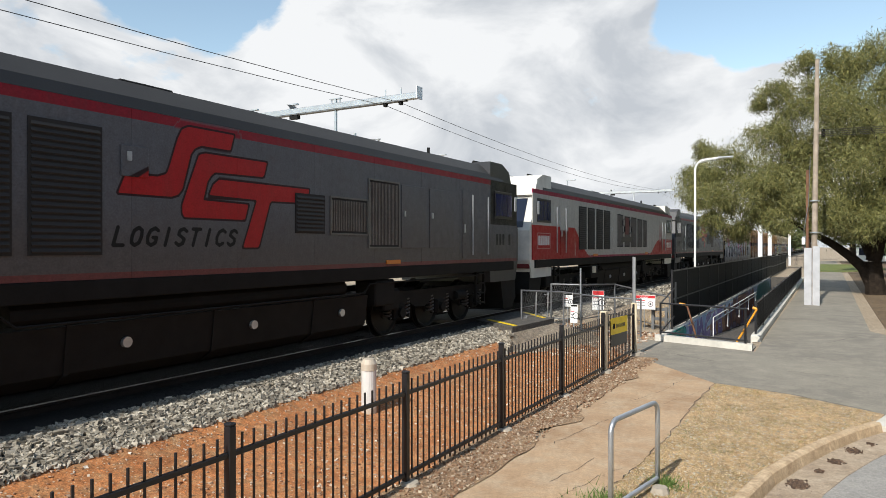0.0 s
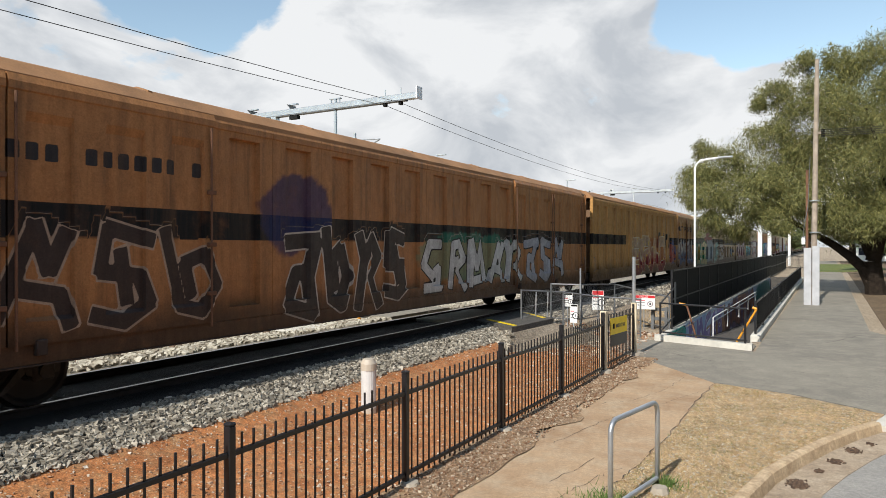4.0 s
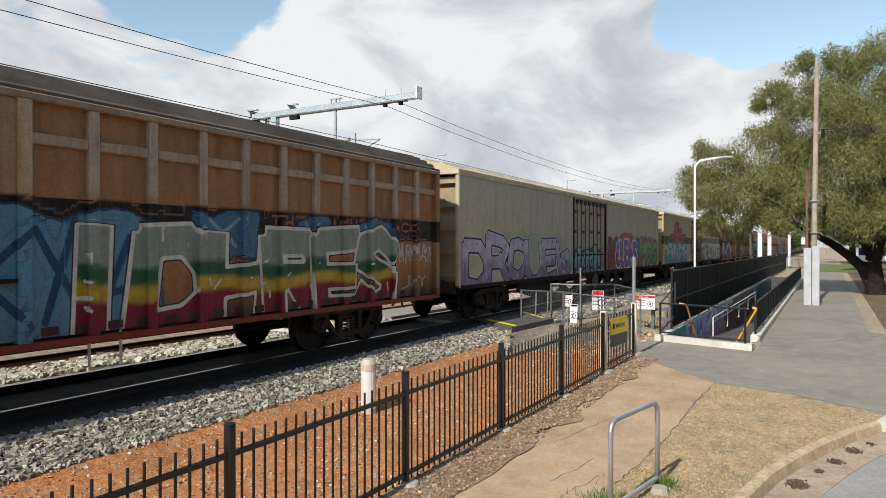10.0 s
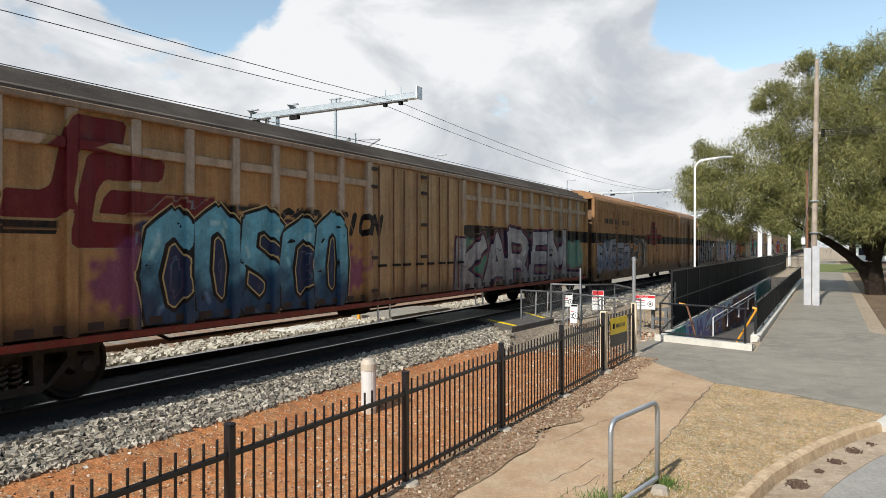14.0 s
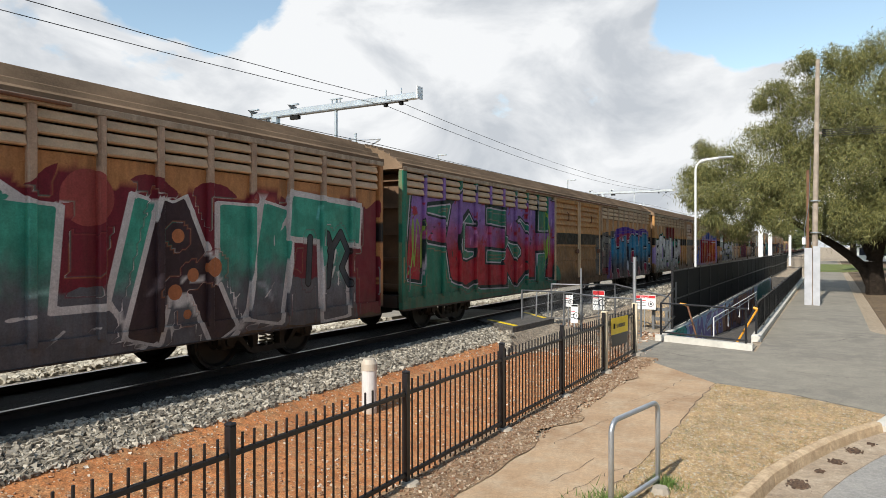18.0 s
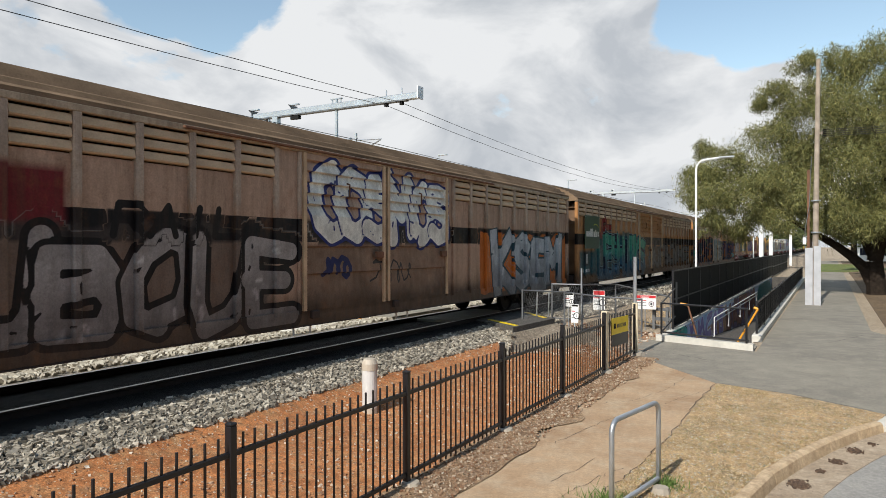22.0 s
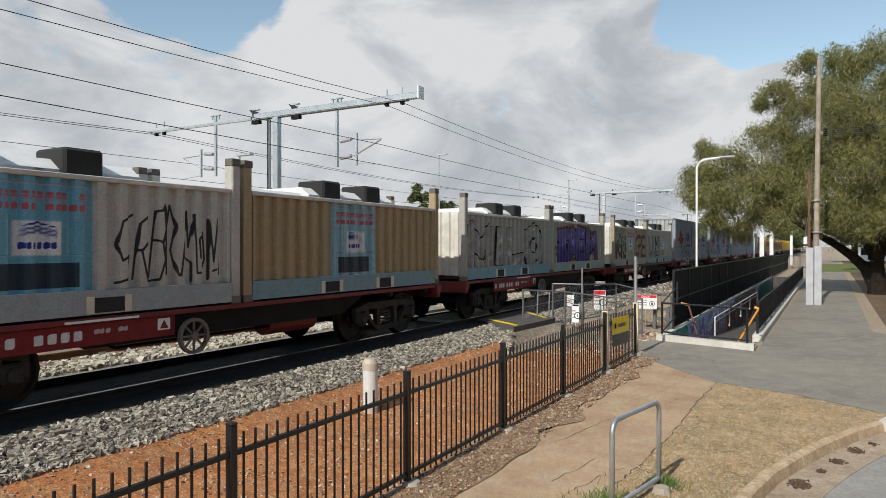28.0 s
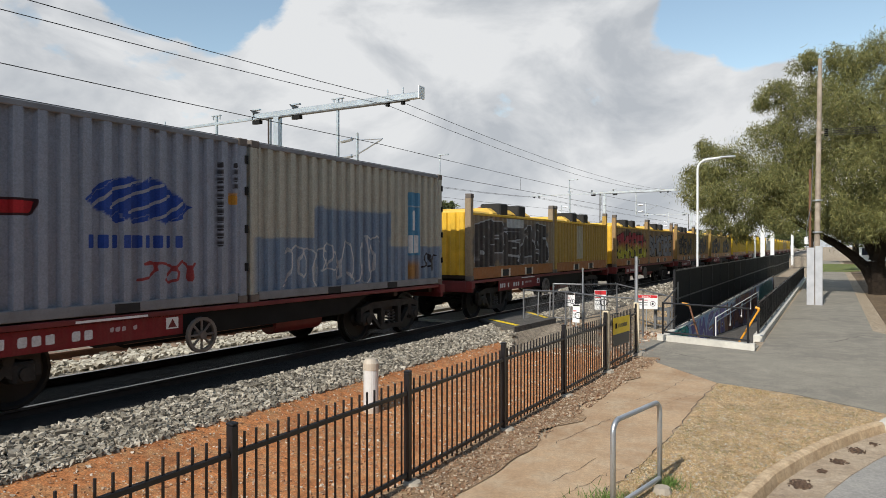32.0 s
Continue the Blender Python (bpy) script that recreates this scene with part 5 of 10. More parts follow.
# ---------- containers on flat wagons ----------
def corrugated(y0, y1, pitch=0.278, d=0.06):
    """Stations and depths of trapezoid folds."""
    n = max(1, int(round((y1 - y0) / pitch)))
    w = (y1 - y0) / n
    cuts = sorted(y0 + w * (i + f) for i in range(n) for f in (0.20, 0.30, 0.70, 0.80))

    def depth(y, z):
        u = ((y - y0) / w) % 1.0
        return -d * (smooth(0.20, 0.30, u) - smooth(0.70, 0.80, u))
    return depth, [y0] + cuts + [y1], n


def wagon_flat(label, seed=1, colour="frame_red"):
    """A short red flat wagon for two small containers."""
    L = 12.25
    ob = thing("flat_wagon", label, "wagon", group="wagons of the goods train")
    for s in (-1, 1):
        part("side_sill", boxed(min(s * 1.22, s * 1.08), max(s * 1.22, s * 1.08), 0, L, 0.985, 1.055, 0.008), colour, ob)
        bm = flat_prism(bmesh.new(), [(2.9, 0.98), (3.6, 0.66), (L - 3.6, 0.66), (L - 2.9, 0.98)], min(s * 1.12, s * 1.16), max(s * 1.12, s * 1.16))
        part("web", bm, "dark_steel", ob)
    part("centre_sill", boxed(-0.25, 0.25, 0.1, L - 0.1, 0.66, 0.98), "frame_brown", ob)
    for k in range(9):
        y = 0.35 + (L - 0.7) * k / 8
        part("cross_member", boxed(-1.08, 1.08, y - 0.07, y + 0.07, 0.88, 1.04), "frame_brown", ob)
    for y in (0.02, L - 0.14):
        part("head_stock", boxed(-1.25, 1.25, y, y + 0.12, 0.76, 1.05, 0.012), colour, ob)
        for s in (-1, 1):
            part("container_lock", boxed(s * 1.18 - 0.09, s * 1.18 + 0.09, y - 0.04, y + 0.16, 0.86, 1.05, 0.015), colour, ob)
    part("hand_wheel", hand_wheel(0.25), "casting", ob).matrix_basis = pose(1.27, 5.15, 0.66)
    part("air_tank", rod(bmesh.new(), (0.75, 7.0, 0.62), (0.75, 8.2, 0.62), 0.2, 14), "frame_red", ob)
    plate_p = Paint((0.20, 0.018, 0.022)).bars(1.9, 2.55, 0.78, 0.90, 5, (0.7, 0.7, 0.7), seed).bars(2.65, 3.6, 0.78, 0.90, 6, (0.7, 0.7, 0.7), seed + 1).bars(3.7, 4.2, 0.84, 0.9, 6, (0.5, 0.4, 0.4), seed + 2)
    pl = plate("number_board", steps(1.8, 4.9, 0.03), steps(0.70, 0.975, 0.03), None, plate_p, ob, "weathered_steel", "red board with white writing", x=1.175, thick=0.01)
    part("white_mark", boxed(1.222, 1.226, 3.3, 4.3, 1.0, 1.03), "white_paint", ob)
    part("stencil", flat_prism(bmesh.new(), [(4.62, 0.79), (4.82, 0.79), (4.82, 0.95), (4.62, 0.95)], 1.178, 1.181), "white_paint", ob)
    part("stencil", flat_prism(bmesh.new(), [(4.65, 0.81), (4.79, 0.81), (4.72, 0.93)], 1.183, 1.185), "frame_red", ob)
    part("train_pipe", tube(bmesh.new(), [(0.7, 0.2, 0.9), (0.7, 3.6, 0.86), (0.85, 4.2, 0.58), (0.85, L - 4.2, 0.58), (0.7, L - 3.4, 0.86), (0.7, L - 0.2, 0.9)], 0.025, 6), "dark_steel", ob)
    bogie(ob, 1.9)
    bogie(ob, L - 1.9)
    coupler(ob, 0.0, -1)
    coupler(ob, L, 1)
    return ob


def castings(ob, y0, y1, zs, x=1.219):
    for y in (y0, y1 - 0.178):
        for z in zs:
            for s in (-1, 1):
                put("corner_casting", "corner_casting", lambda: box(bmesh.new(), -0.162, 0.004, -0.002, 0.18, 0, 0.118, 0.01), "casting", ob, (s * x + (0 if s > 0 else 0.162 - 0.004), y, z))


def tall_container(label, paint, y0, fine=0.05):
    """A twenty-foot box of corrugated steel; its own frame starts at its leading end."""
    L, h, zb = 6.058, 2.591, 1.06
    ob = thing("shipping_container", label, "container", group="containers on the train")
    depth, ys, n = corrugated(y0 + 0.17, y0 + L - 0.17, d=0.07)
    ys2 = sorted(set(ys) | set(steps(y0 + 0.17, y0 + L - 0.17, 0.06)))
    plate("side_wall", ys2, steps(zb + 0.16, zb + h - 0.09, 0.05), depth, paint, ob, "weathered_steel", x=1.205)
    part("far_wall", boxed(-1.205, -1.17, y0 + 0.17, y0 + L - 0.17, zb + 0.16, zb + h - 0.09), "container_grey", ob)
    for y in (y0, y0 + L - 0.16):
        coated(upright(y, y + 0.16, zb + 0.118, zb + h - 0.118, 1.06, 1.219), paint, "corner_post", ob, "weathered_steel")
        part("corner_post", boxed(-1.219, -1.06, y, y + 0.16, zb + 0.118, zb + h - 0.118), "container_grey", ob)
    for s in (-1, 1):
        for z in (zb + 0.02, zb + h - 0.1):
            part("rail", boxed(min(s * 1.212, s * 1.13), max(s * 1.212, s * 1.13), y0 + 0.18, y0 + L - 0.18, z, z + 0.14 if z < 2 else z + 0.08, 0.01), "container_grey", ob)
    for yy in (y0 + 1.9, y0 + 3.8):
        part("fork_pocket", boxed(1.15, 1.216, yy, yy + 0.36, zb + 0.02, zb + 0.14), "tyre_dark", ob)
    for z in (0.5, 1.1, 1.7, 2.2):
        part("hinge", boxed(1.17, 1.235, y0 + L - 0.06, y0 + L + 0.012, zb + z, zb + z + 0.13, 0.008), "dark_steel", ob)
    part("roof", boxed(-1.19, 1.19, y0 + 0.05, y0 + L - 0.05, zb + h - 0.035, zb + h - 0.015), "container_grey", ob)
    part("base", boxed(-1.12, 1.12, y0 + 0.1, y0 + L - 0.1, zb + 0.03, zb + 0.13), "frame_brown", ob)
    # ribbed leading end and plain trailing end
    part("end_wall", end_sheet(-1.06, 1.06, y0 + 0.03, zb + 0.13, zb + h - 0.1, 9), "container_end", ob)
    part("end_wall", boxed(-1.07, 1.07, y0 + L - 0.1, y0 + L - 0.06, zb + 0.13, zb + h - 0.1), "container_end", ob)
    for y in (y0 + 0.03, y0 + L - 0.13):
        for z in (zb + 0.01, zb + h - 0.12):
            part("end_rail", boxed(-1.06, 1.06, y, y + 0.1, z, z + 0.11), "container_grey", ob)
    castings(ob, y0, y0 + L, (zb, zb + h - 0.118))
    return ob


def low_container(label, paint, y0, frame, cover, base_paint, fine=0.05, cap="tyre_dark"):
    """A half-height open box with tall corner posts, a base with fork pockets, and covers over its load."""
    L, zb, z1 = 6.058, 1.06, 2.84
    ob = thing("open_container", label, "container", group="containers on the train")
    depth, ys, n = corrugated(y0 + 0.2, y0 + L - 0.2, 0.30, 0.06)
    ys2 = sorted(set(ys) | set(steps(y0 + 0.2, y0 + L - 0.2, 0.06)))
    plate("side_wall", ys2, steps(1.40, z1 - 0.07, fine), depth, paint, ob, "weathered_steel", x=1.2)
    part("far_wall", boxed(-1.2, -1.16, y0 + 0.2, y0 + L - 0.2, 1.40, z1 - 0.07), frame, ob)
    for s in (-1, 1):
        part("top_rail", boxed(min(s * 1.215, s * 1.12), max(s * 1.215, s * 1.12), y0 + 0.18, y0 + L - 0.18, z1 - 0.066, z1, 0.01), frame, ob)
    coated(boxed(1.1, 1.212, y0 + 0.18, y0 + L - 0.18, zb + 0.03, 1.394), base_paint, "base_rail", ob, "weathered_steel")
    part("base_rail", boxed(-1.212, -1.1, y0 + 0.18, y0 + L - 0.18, zb + 0.03, 1.394), frame, ob)
    for yy in (y0 + 1.95, y0 + 3.65):
        part("fork_pocket", boxed(1.13, 1.2145, yy, yy + 0.42, zb + 0.05, 1.30), "tyre_dark", ob)
        for e in (yy - 0.1, yy + 0.42):
            part("pocket_cheek", boxed(1.13, 1.222, e, e + 0.1, zb + 0.04, 1.32), "cover_cream", ob)
    part("floor", boxed(-1.1, 1.1, y0 + 0.15, y0 + L - 0.15, zb + 0.05, zb + 0.2), "frame_brown", ob)
    for y in (y0, y0 + L - 0.17):
        for s in (-1, 1):
            if s > 0:
                coated(upright(y, y + 0.17, zb + 0.118, 3.20, 1.05, 1.219), paint, "corner_post", ob, "weathered_steel")
            else:
                part("corner_post", boxed(-1.219, -1.05, y, y + 0.17, zb + 0.118, 3.20), frame, ob)
        a = y + 0.05
        part("end_wall", end_sheet(-1.05, 1.05, a, 1.2, z1, 8), frame, ob)
    castings(ob, y0, y0 + L, (zb, 3.20))
    # the load's covers: a tent-like hood with dark rolled ends
    for a, b in ((y0 + 2.0, y0 + 2.95), (y0 + 3.3, y0 + 4.25)):
        bm = bmesh.new()
        run(bm, [(-1.0, z1 - 0.3), (1.0, z1 - 0.3), (1.0, z1 + 0.06), (0.8, z1 + 0.2), (-0.8, z1 + 0.2), (-1.0, z1 + 0.06)], a - 0.25, b + 0.2)
        part("cover", bm, cover, ob)
        bm = bmesh.new()
        box(bm, 0.45, 1.10, a + 0.04, a + 0.56, z1 - 0.02, z1 + 0.34, 0.035)
        if label.startswith("weathered"):
            tube(bm, [(1.0, a + 0.56, z1 + 0.28), (1.02, a + 0.72, z1 + 0.32), (1.05, a + 0.82, z1 + 0.24), (1.06, a + 0.84, z1 + 0.12)], 0.03, 6)
        part("hood", bm, cap, ob, "black rolled hood")
    part("cover", boxed(-1.0, 1.0, y0 + 0.3, y0 + 1.6, z1 - 0.2, z1 + 0.07, 0.05), cover, ob)
    return ob


MAT["container_grey"] = plain("container_grey", (0.19, 0.195, 0.205), 0.55, vary=0.3)
MAT["container_end"] = plain("container_end", (0.37, 0.375, 0.365), 0.6, vary=0.35)
MAT["box_orange"] = plain("box_orange", (0.42, 0.22, 0.09), 0.65, vary=0.35)
MAT["box_white"] = plain("box_white", (0.60, 0.57, 0.50), 0.6, vary=0.3)
MAT["box_yellow"] = plain("box_yellow", (0.70, 0.42, 0.03), 0.55, vary=0.3)


# ---------- locomotives ----------
def locomotive(label, paint, features, roof_mat="loco_roof", roof_low=3.73):
    """A double-ended diesel: long body, raked cabs, louvres, tanks and two three-axle bogies."""
    L = 21.55
    ob = thing("locomotive", label, "locomotive", group="locomotives of the train")
    z0, z1, cab = 1.55, roof_low, 1.95
    zs = steps(z0, z1, 0.04)
    cuts = sorted(c for f in features for c in f[1:3])
    n = 10
    for i in range(n):
        p, q = cab + (L - 2 * cab) * i / n, cab + (L - 2 * cab) * (i + 1) / n
        plate("body_panel", edges(p + 0.002, q - 0.002, [c for c in cuts if p < c < q]), zs, None, paint, ob, "loco_paint", x=1.46)
    part("far_wall", boxed(-1.46, -1.42, cab, L - cab, z0, z1), "loco_grey", ob)
    part("floor", boxed(-1.44, 1.43, cab, L - cab, z0 - 0.12, z0 - 0.005), "dark_steel", ob)
    part("sole_bar", boxed(-1.47, 1.47, 0.5, L - 0.5, 1.30, 1.545, 0.01), "dark_steel", ob)
    # roof with chamfered shoulders and hatches
    bm = bmesh.new()
    run(bm, [(1.46, z1 + 0.003), (1.40, z1 + 0.16), (1.12, z1 + 0.42), (0.7, z1 + 0.50), (-0.7, z1 + 0.50), (-1.12, z1 + 0.42), (-1.40, z1 + 0.16), (-1.46, z1 + 0.003)], 1.2, L - 1.2)
    roof = part("roof", bm, roof_mat, ob)
    for k in range(8):
        y = 3.0 + k * 2.0
        part("roof_hatch", boxed(-0.66, 0.66, y, y + 1.7, z1 + 0.505, z1 + 0.545, 0.01), roof_mat, roof)
    for y in (1.6, L - 1.6):
        part("horn", rod(bmesh.new(), (0.75, y, z1 + 0.56), (0.75, y + 0.35, z1 + 0.56), 0.05, 8), "dark_steel", roof)
    part("aerial", rod(bmesh.new(), (0.5, L - 3.6, z1 + 0.5), (0.5, L - 3.6, z1 + 0.72), 0.04, 8), "dark_steel", roof)
    part("exhaust", boxed(-0.5, 0.5, 9.5, 10.4, z1 + 0.55, z1 + 0.62, 0.02), "dark_steel", roof)
    # cabs
    for s in (0, 1):
        def at(v):
            return v if s == 0 else L - v
        side_cut = sorted((at(0.28), at(cab)))
        plate("cab_side", edges(side_cut[0], side_cut[1], [at(0.8), at(1.75)]), zs, None, paint, ob, "loco_paint", x=1.46)
        bm = bmesh.new()
        nose = [(0.30, 1.0), (0.12, 1.55), (0.12, 2.45), (0.62, 3.52), (0.50, 3.56), (0.75, 4.05), (1.2, z1 + 0.5), (cab, z1 + 0.5), (cab, 1.0)]
        flat_prism(bm, [(at(y), z) for y, z in (nose if s else nose[::-1])], -1.40, 1.425)
        part("cab_shell", bm, "loco_nose_dark" if "grey" in label else "loco_nose_white", ob)
        glass = flat_prism(bmesh.new(), [(at(y), z) for y, z in ((0.145, 2.55), (0.575, 3.46), (0.595, 3.45), (0.165, 2.54))], -1.15, 1.18)
        part("windscreen", glass, "glass", ob)
        win = sorted((at(0.62), at(1.78)))
        frame_ = part("cab_window", boxed(1.466, 1.485, win[0], win[1], 2.72, 3.46, 0.01), "black_paint", ob)
        for a, b in ((0.06, 0.42), (0.47, 0.78), (0.82, 1.10)):
            part("pane", boxed(1.486, 1.49, win[0] + a, win[0] + b, 2.79, 3.39), "cab_glass", frame_)
        part("mirror", boxed(1.52, 1.56, at(0.55) - 0.05, at(0.55) + 0.05, 2.95, 3.35, 0.01), "galv", ob)
        part("headlight", boxed(-0.35, 0.35, min(at(0.58), at(0.66)), max(at(0.58), at(0.66)), 3.66, 3.84, 0.02), "white_paint", ob)
        # plough, steps, coupler
        bm = flat_prism(bmesh.new(), [(at(y), z) for y, z in ((0.25, 1.28), (0.18, 0.5), (0.45, 0.22), (1.0, 0.22), (1.25, 1.28))][::(1 if s == 0 else -1)], -1.38, 1.38)
        part("plough", bm, "dark_steel", ob)
        part("buffer_beam", boxed(-1.4, 1.4, min(at(0.16), at(0.5)), max(at(0.16), at(0.5)), 1.29, 1.54, 0.02), "frame_red", ob)
        ladder(at(2.5), 0.45, 1.3, ob)
        coupler(ob, at(0.2), -1 if s == 0 else 1)
        three_axle(ob, at(4.2))
        for dz in (0.15, 0.75):
            part("grab_rail", rod(bmesh.new(), (1.52, at(2.25) if dz < 0.5 else at(3.12), 1.75), (1.52, at(2.25) if dz < 0.5 else at(3.12), 3.25), 0.02, 6), "galv", ob)
        part("marker_light", boxed(1.465, 1.49, at(6.6) - 0.25, at(6.6) + 0.25, 1.60, 1.68), "marker_amber", ob)
    # tank, pipes, air reservoirs
    tank = bmesh.new()
    run(tank, [(1.38, 1.0), (1.30, 0.42), (1.05, 0.25), (-1.05, 0.25), (-1.30, 0.42), (-1.38, 1.0)], 7.3, 14.2)
    part("fuel_tank", tank, "dark_steel", ob)
    for y in (8.2, 10.4, 12.6):
        part("tank_strap", run(bmesh.new(), [(1.40, 1.02), (1.32, 0.40), (1.06, 0.23), (1.04, 0.25), (1.29, 0.42), (1.37, 1.02)], y, y + 0.06), "dark_steel", ob)
        part("tank_cap", rod(bmesh.new(), (1.30, y + 0.8, 0.72), (1.39, y + 0.8, 0.72), 0.07, 12), "galv", ob)
    part("air_reservoir", rod(bmesh.new(), (1.2, 7.6, 1.17), (1.2, 13.6, 1.17), 0.14, 14), "dark_steel", ob)
    part("equipment_box", boxed(0.9, 1.42, 6.2, 7.1, 0.75, 1.28, 0.03), "dark_steel", ob)
    part("equipment_box", boxed(0.9, 1.42, 14.4, 15.1, 0.75, 1.28, 0.03), "dark_steel", ob)
    part("lamp", boxed(1.42, 1.45, 6.35, 6.75, 0.95, 1.2), "cover_cream", ob)
    part("pipe", tube(bmesh.new(), [(1.42, 2.6, 1.22), (1.42, 7.4, 1.22), (1.44, 7.6, 1.05), (1.44, 14, 1.05), (1.42, 14.2, 1.22), (1.42, 19, 1.22)], 0.02, 6), "dark_steel", ob)
    for kind, a, b, lo, hi in features:
        if kind == "louvre":
            fr = part("louvre", boxed(1.462, 1.475, a, b, lo, hi), "tyre_dark", ob)
            k = int((hi - lo) / 0.075)
            for i in range(k):
                z = lo + 0.03 + i * (hi - lo - 0.05) / k
                part("louvre_blade", shared_box("blade%.2f" % (b - a), b - a - 0.06), "loco_blade", fr).location = (1.476, a + 0.03, z)
        elif kind == "grille":
            fr = part("grille", boxed(1.462, 1.47, a, b, lo, hi), "tyre_dark", ob)
            k = int((b - a) / 0.05)
            bm = bmesh.new()
            for i in range(k):
                y = a + 0.02 + i * (b - a - 0.03) / k
                box(bm, 1.471, 1.482, y, y + 0.022, lo + 0.04, hi - 0.04)
            tagged(part("screen", bm, "grille_bar", fr), kind="stuff")
            for e in (a - 0.03, b):
                part("frame", boxed(1.462, 1.485, e, e + 0.03, lo - 0.03, hi + 0.03), "loco_trim" if "grey" in label else "loco_trim_pale", fr)
            for e in (lo - 0.03, hi):
                part("frame", boxed(1.462, 1.485, a, b, e, e + 0.03), "loco_trim" if "grey" in label else "loco_trim_pale", fr)
        elif kind == "hatch":
            fr = coated(box(bmesh.new(), 1.462, 1.48, a, b, lo, hi, 0.008), paint, "hatch", ob, "loco_paint")
            part("handle", boxed(1.481, 1.50, a + 0.08, a + 0.14, lo + 0.5 * (hi - lo), lo + 0.5 * (hi - lo) + 0.12), "galv", fr)
        elif kind == "door":
            fr = coated(box(bmesh.new(), 1.462, 1.478, a, b, lo, hi, 0.006), paint, "door", ob, "loco_paint")
            part("handle", boxed(1.479, 1.51, a + 0.07, a + 0.12, 2.3, 2.5), "galv", fr)
    return ob


def shared_box(key, w):
    bm = bmesh.new()
    run(bm, [(0.0, 0.0), (0.012, 0.0), (0.016, 0.012), (0.0, 0.05)], 0.0, w)
    return bm


def ladder(y, z0, z1, ob):
    first = part("ladder", boxed(1.36, 1.42, y - 0.24, y - 0.20, z0, z1), "dark_steel", ob)
    part("stile", boxed(1.36, 1.42, y + 0.20, y + 0.24, z0, z1), "dark_steel", first)
    for k in range(4):
        z = z0 + 0.04 + k * (z1 - z0 - 0.1) / 3
        part("rung", boxed(1.28, 1.46, y - 0.199, y + 0.199, z, z + 0.03), "dark_steel", first)


def end_sheet(x0, x1, y, z0, z1, folds, deep=0.045, thick=0.02):
    """A folded steel end wall, all one sheet."""
    w = (x1 - x0) / folds
    line = [(x0, y + deep)]
    for k in range(folds):
        a = x0 + k * w
        line += [(a + 0.18 * w, y + deep), (a + 0.3 * w, y), (a + 0.75 * w, y), (a + 0.87 * w, y + deep)]
    line.append((x1, y + deep))
    return prism(bmesh.new(), line + [(x1, y + deep + thick), (x0, y + deep + thick)], z0, z1)


def three_axle(ob, y):
    bol = put("bogie", "loco_bogie", lambda: box(bmesh.new(), -0.9, 0.9, -2.4, 2.4, 0.62, 0.86, 0.03), "dark_steel", ob, (0, y, 0))
    for a in (-1.75, 0.0, 1.75):
        put("axle", "axle", lambda: rod(bmesh.new(), (-1.0, 0, 0), (1.0, 0, 0), 0.075, 10), "dark_steel", bol, (0, a, 0.53))
        for s in (-1, 1):
            put("wheel", "wheel0.53", lambda: wheel_mesh(0.53), "wheel_steel", bol, (s * 0.75, a, 0.53), turn=(0, 0, 0 if s > 0 else math.pi))
            put("axle_box", "loco_axle_box", lambda: rod(box(bmesh.new(), -0.14, 0.1, -0.2, 0.2, -0.16, 0.2, 0.04), (0.08, 0, 0), (0.17, 0, 0), 0.11, 12), "dark_steel", bol, (s * 1.12, a, 0.53), turn=(0, 0, 0 if s > 0 else math.pi))
            for d in (-0.36, 0.36):
                put("coil_spring", "coil", coil_mesh, "spring_steel", bol, (s * 1.12, a + d, 0.42))
    for s in (-1, 1):
        put("side_frame", "loco_side", loco_side, "dark_steel", bol, (s * 1.12, 0, 0))
        put("brake_cylinder", "loco_brake", lambda: rod(bmesh.new(), (0, -0.22, 0), (0, 0.22, 0), 0.11, 12), "dark_steel", bol, (s * 1.22, 0.88, 0.75))
        put("sand_box", "sand_box", lambda: box(bmesh.new(), -0.16, 0.16, -0.3, 0.3, -0.22, 0.22, 0.04), "dark_steel", bol, (s * 1.22, -2.3, 0.85))


def coil_mesh():
    return helix(0.085, 0.39, 5, 0.02)


def helix(r, h, turns, thick):
    """A coil spring."""
    n = turns * 7
    return tube(bmesh.new(), [(r * math.cos(2 * math.pi * turns * k / n), r * math.sin(2 * math.pi * turns * k / n), h * k / n) for k in range(n + 1)], thick, 5)


def loco_side():
    bm = flat_prism(bmesh.new(), [(-2.5, 0.80), (-2.4, 0.70), (-1.3, 0.70), (-1.1, 0.60), (-0.65, 0.60), (-0.45, 0.72), (0.45, 0.72), (0.65, 0.60), (1.1, 0.60), (1.3, 0.70), (2.4, 0.70), (2.5, 0.80), (2.4, 0.98), (-2.4, 0.98)], -0.07, 0.07)
    return bm


MAT["loco_grey"] = plain("loco_grey", (0.16, 0.165, 0.18), 0.45, vary=0.2)
MAT["loco_nose_dark"] = plain("loco_nose_dark", (0.03, 0.03, 0.033), 0.4, vary=0.3)
MAT["loco_nose_white"] = plain("loco_nose_white", (0.66, 0.64, 0.58), 0.45, vary=0.2)
MAT["grille_bar"] = plain("grille_bar", (0.15, 0.135, 0.12), 0.6, vary=0.3)
MAT["loco_blade"] = plain("loco_blade", (0.022, 0.02, 0.019), 0.6, 0.2, vary=0.3)
MAT["loco_trim"] = plain("loco_trim", (0.15, 0.145, 0.135), 0.5, 0.3, vary=0.2)
MAT["loco_trim_pale"] = plain("loco_trim_pale", (0.40, 0.385, 0.35), 0.5, 0.2, vary=0.25)
MAT["cab_glass"] = plain("cab_glass", (0.012, 0.02, 0.09), 0.08, vary=0.2, bump=0.0)
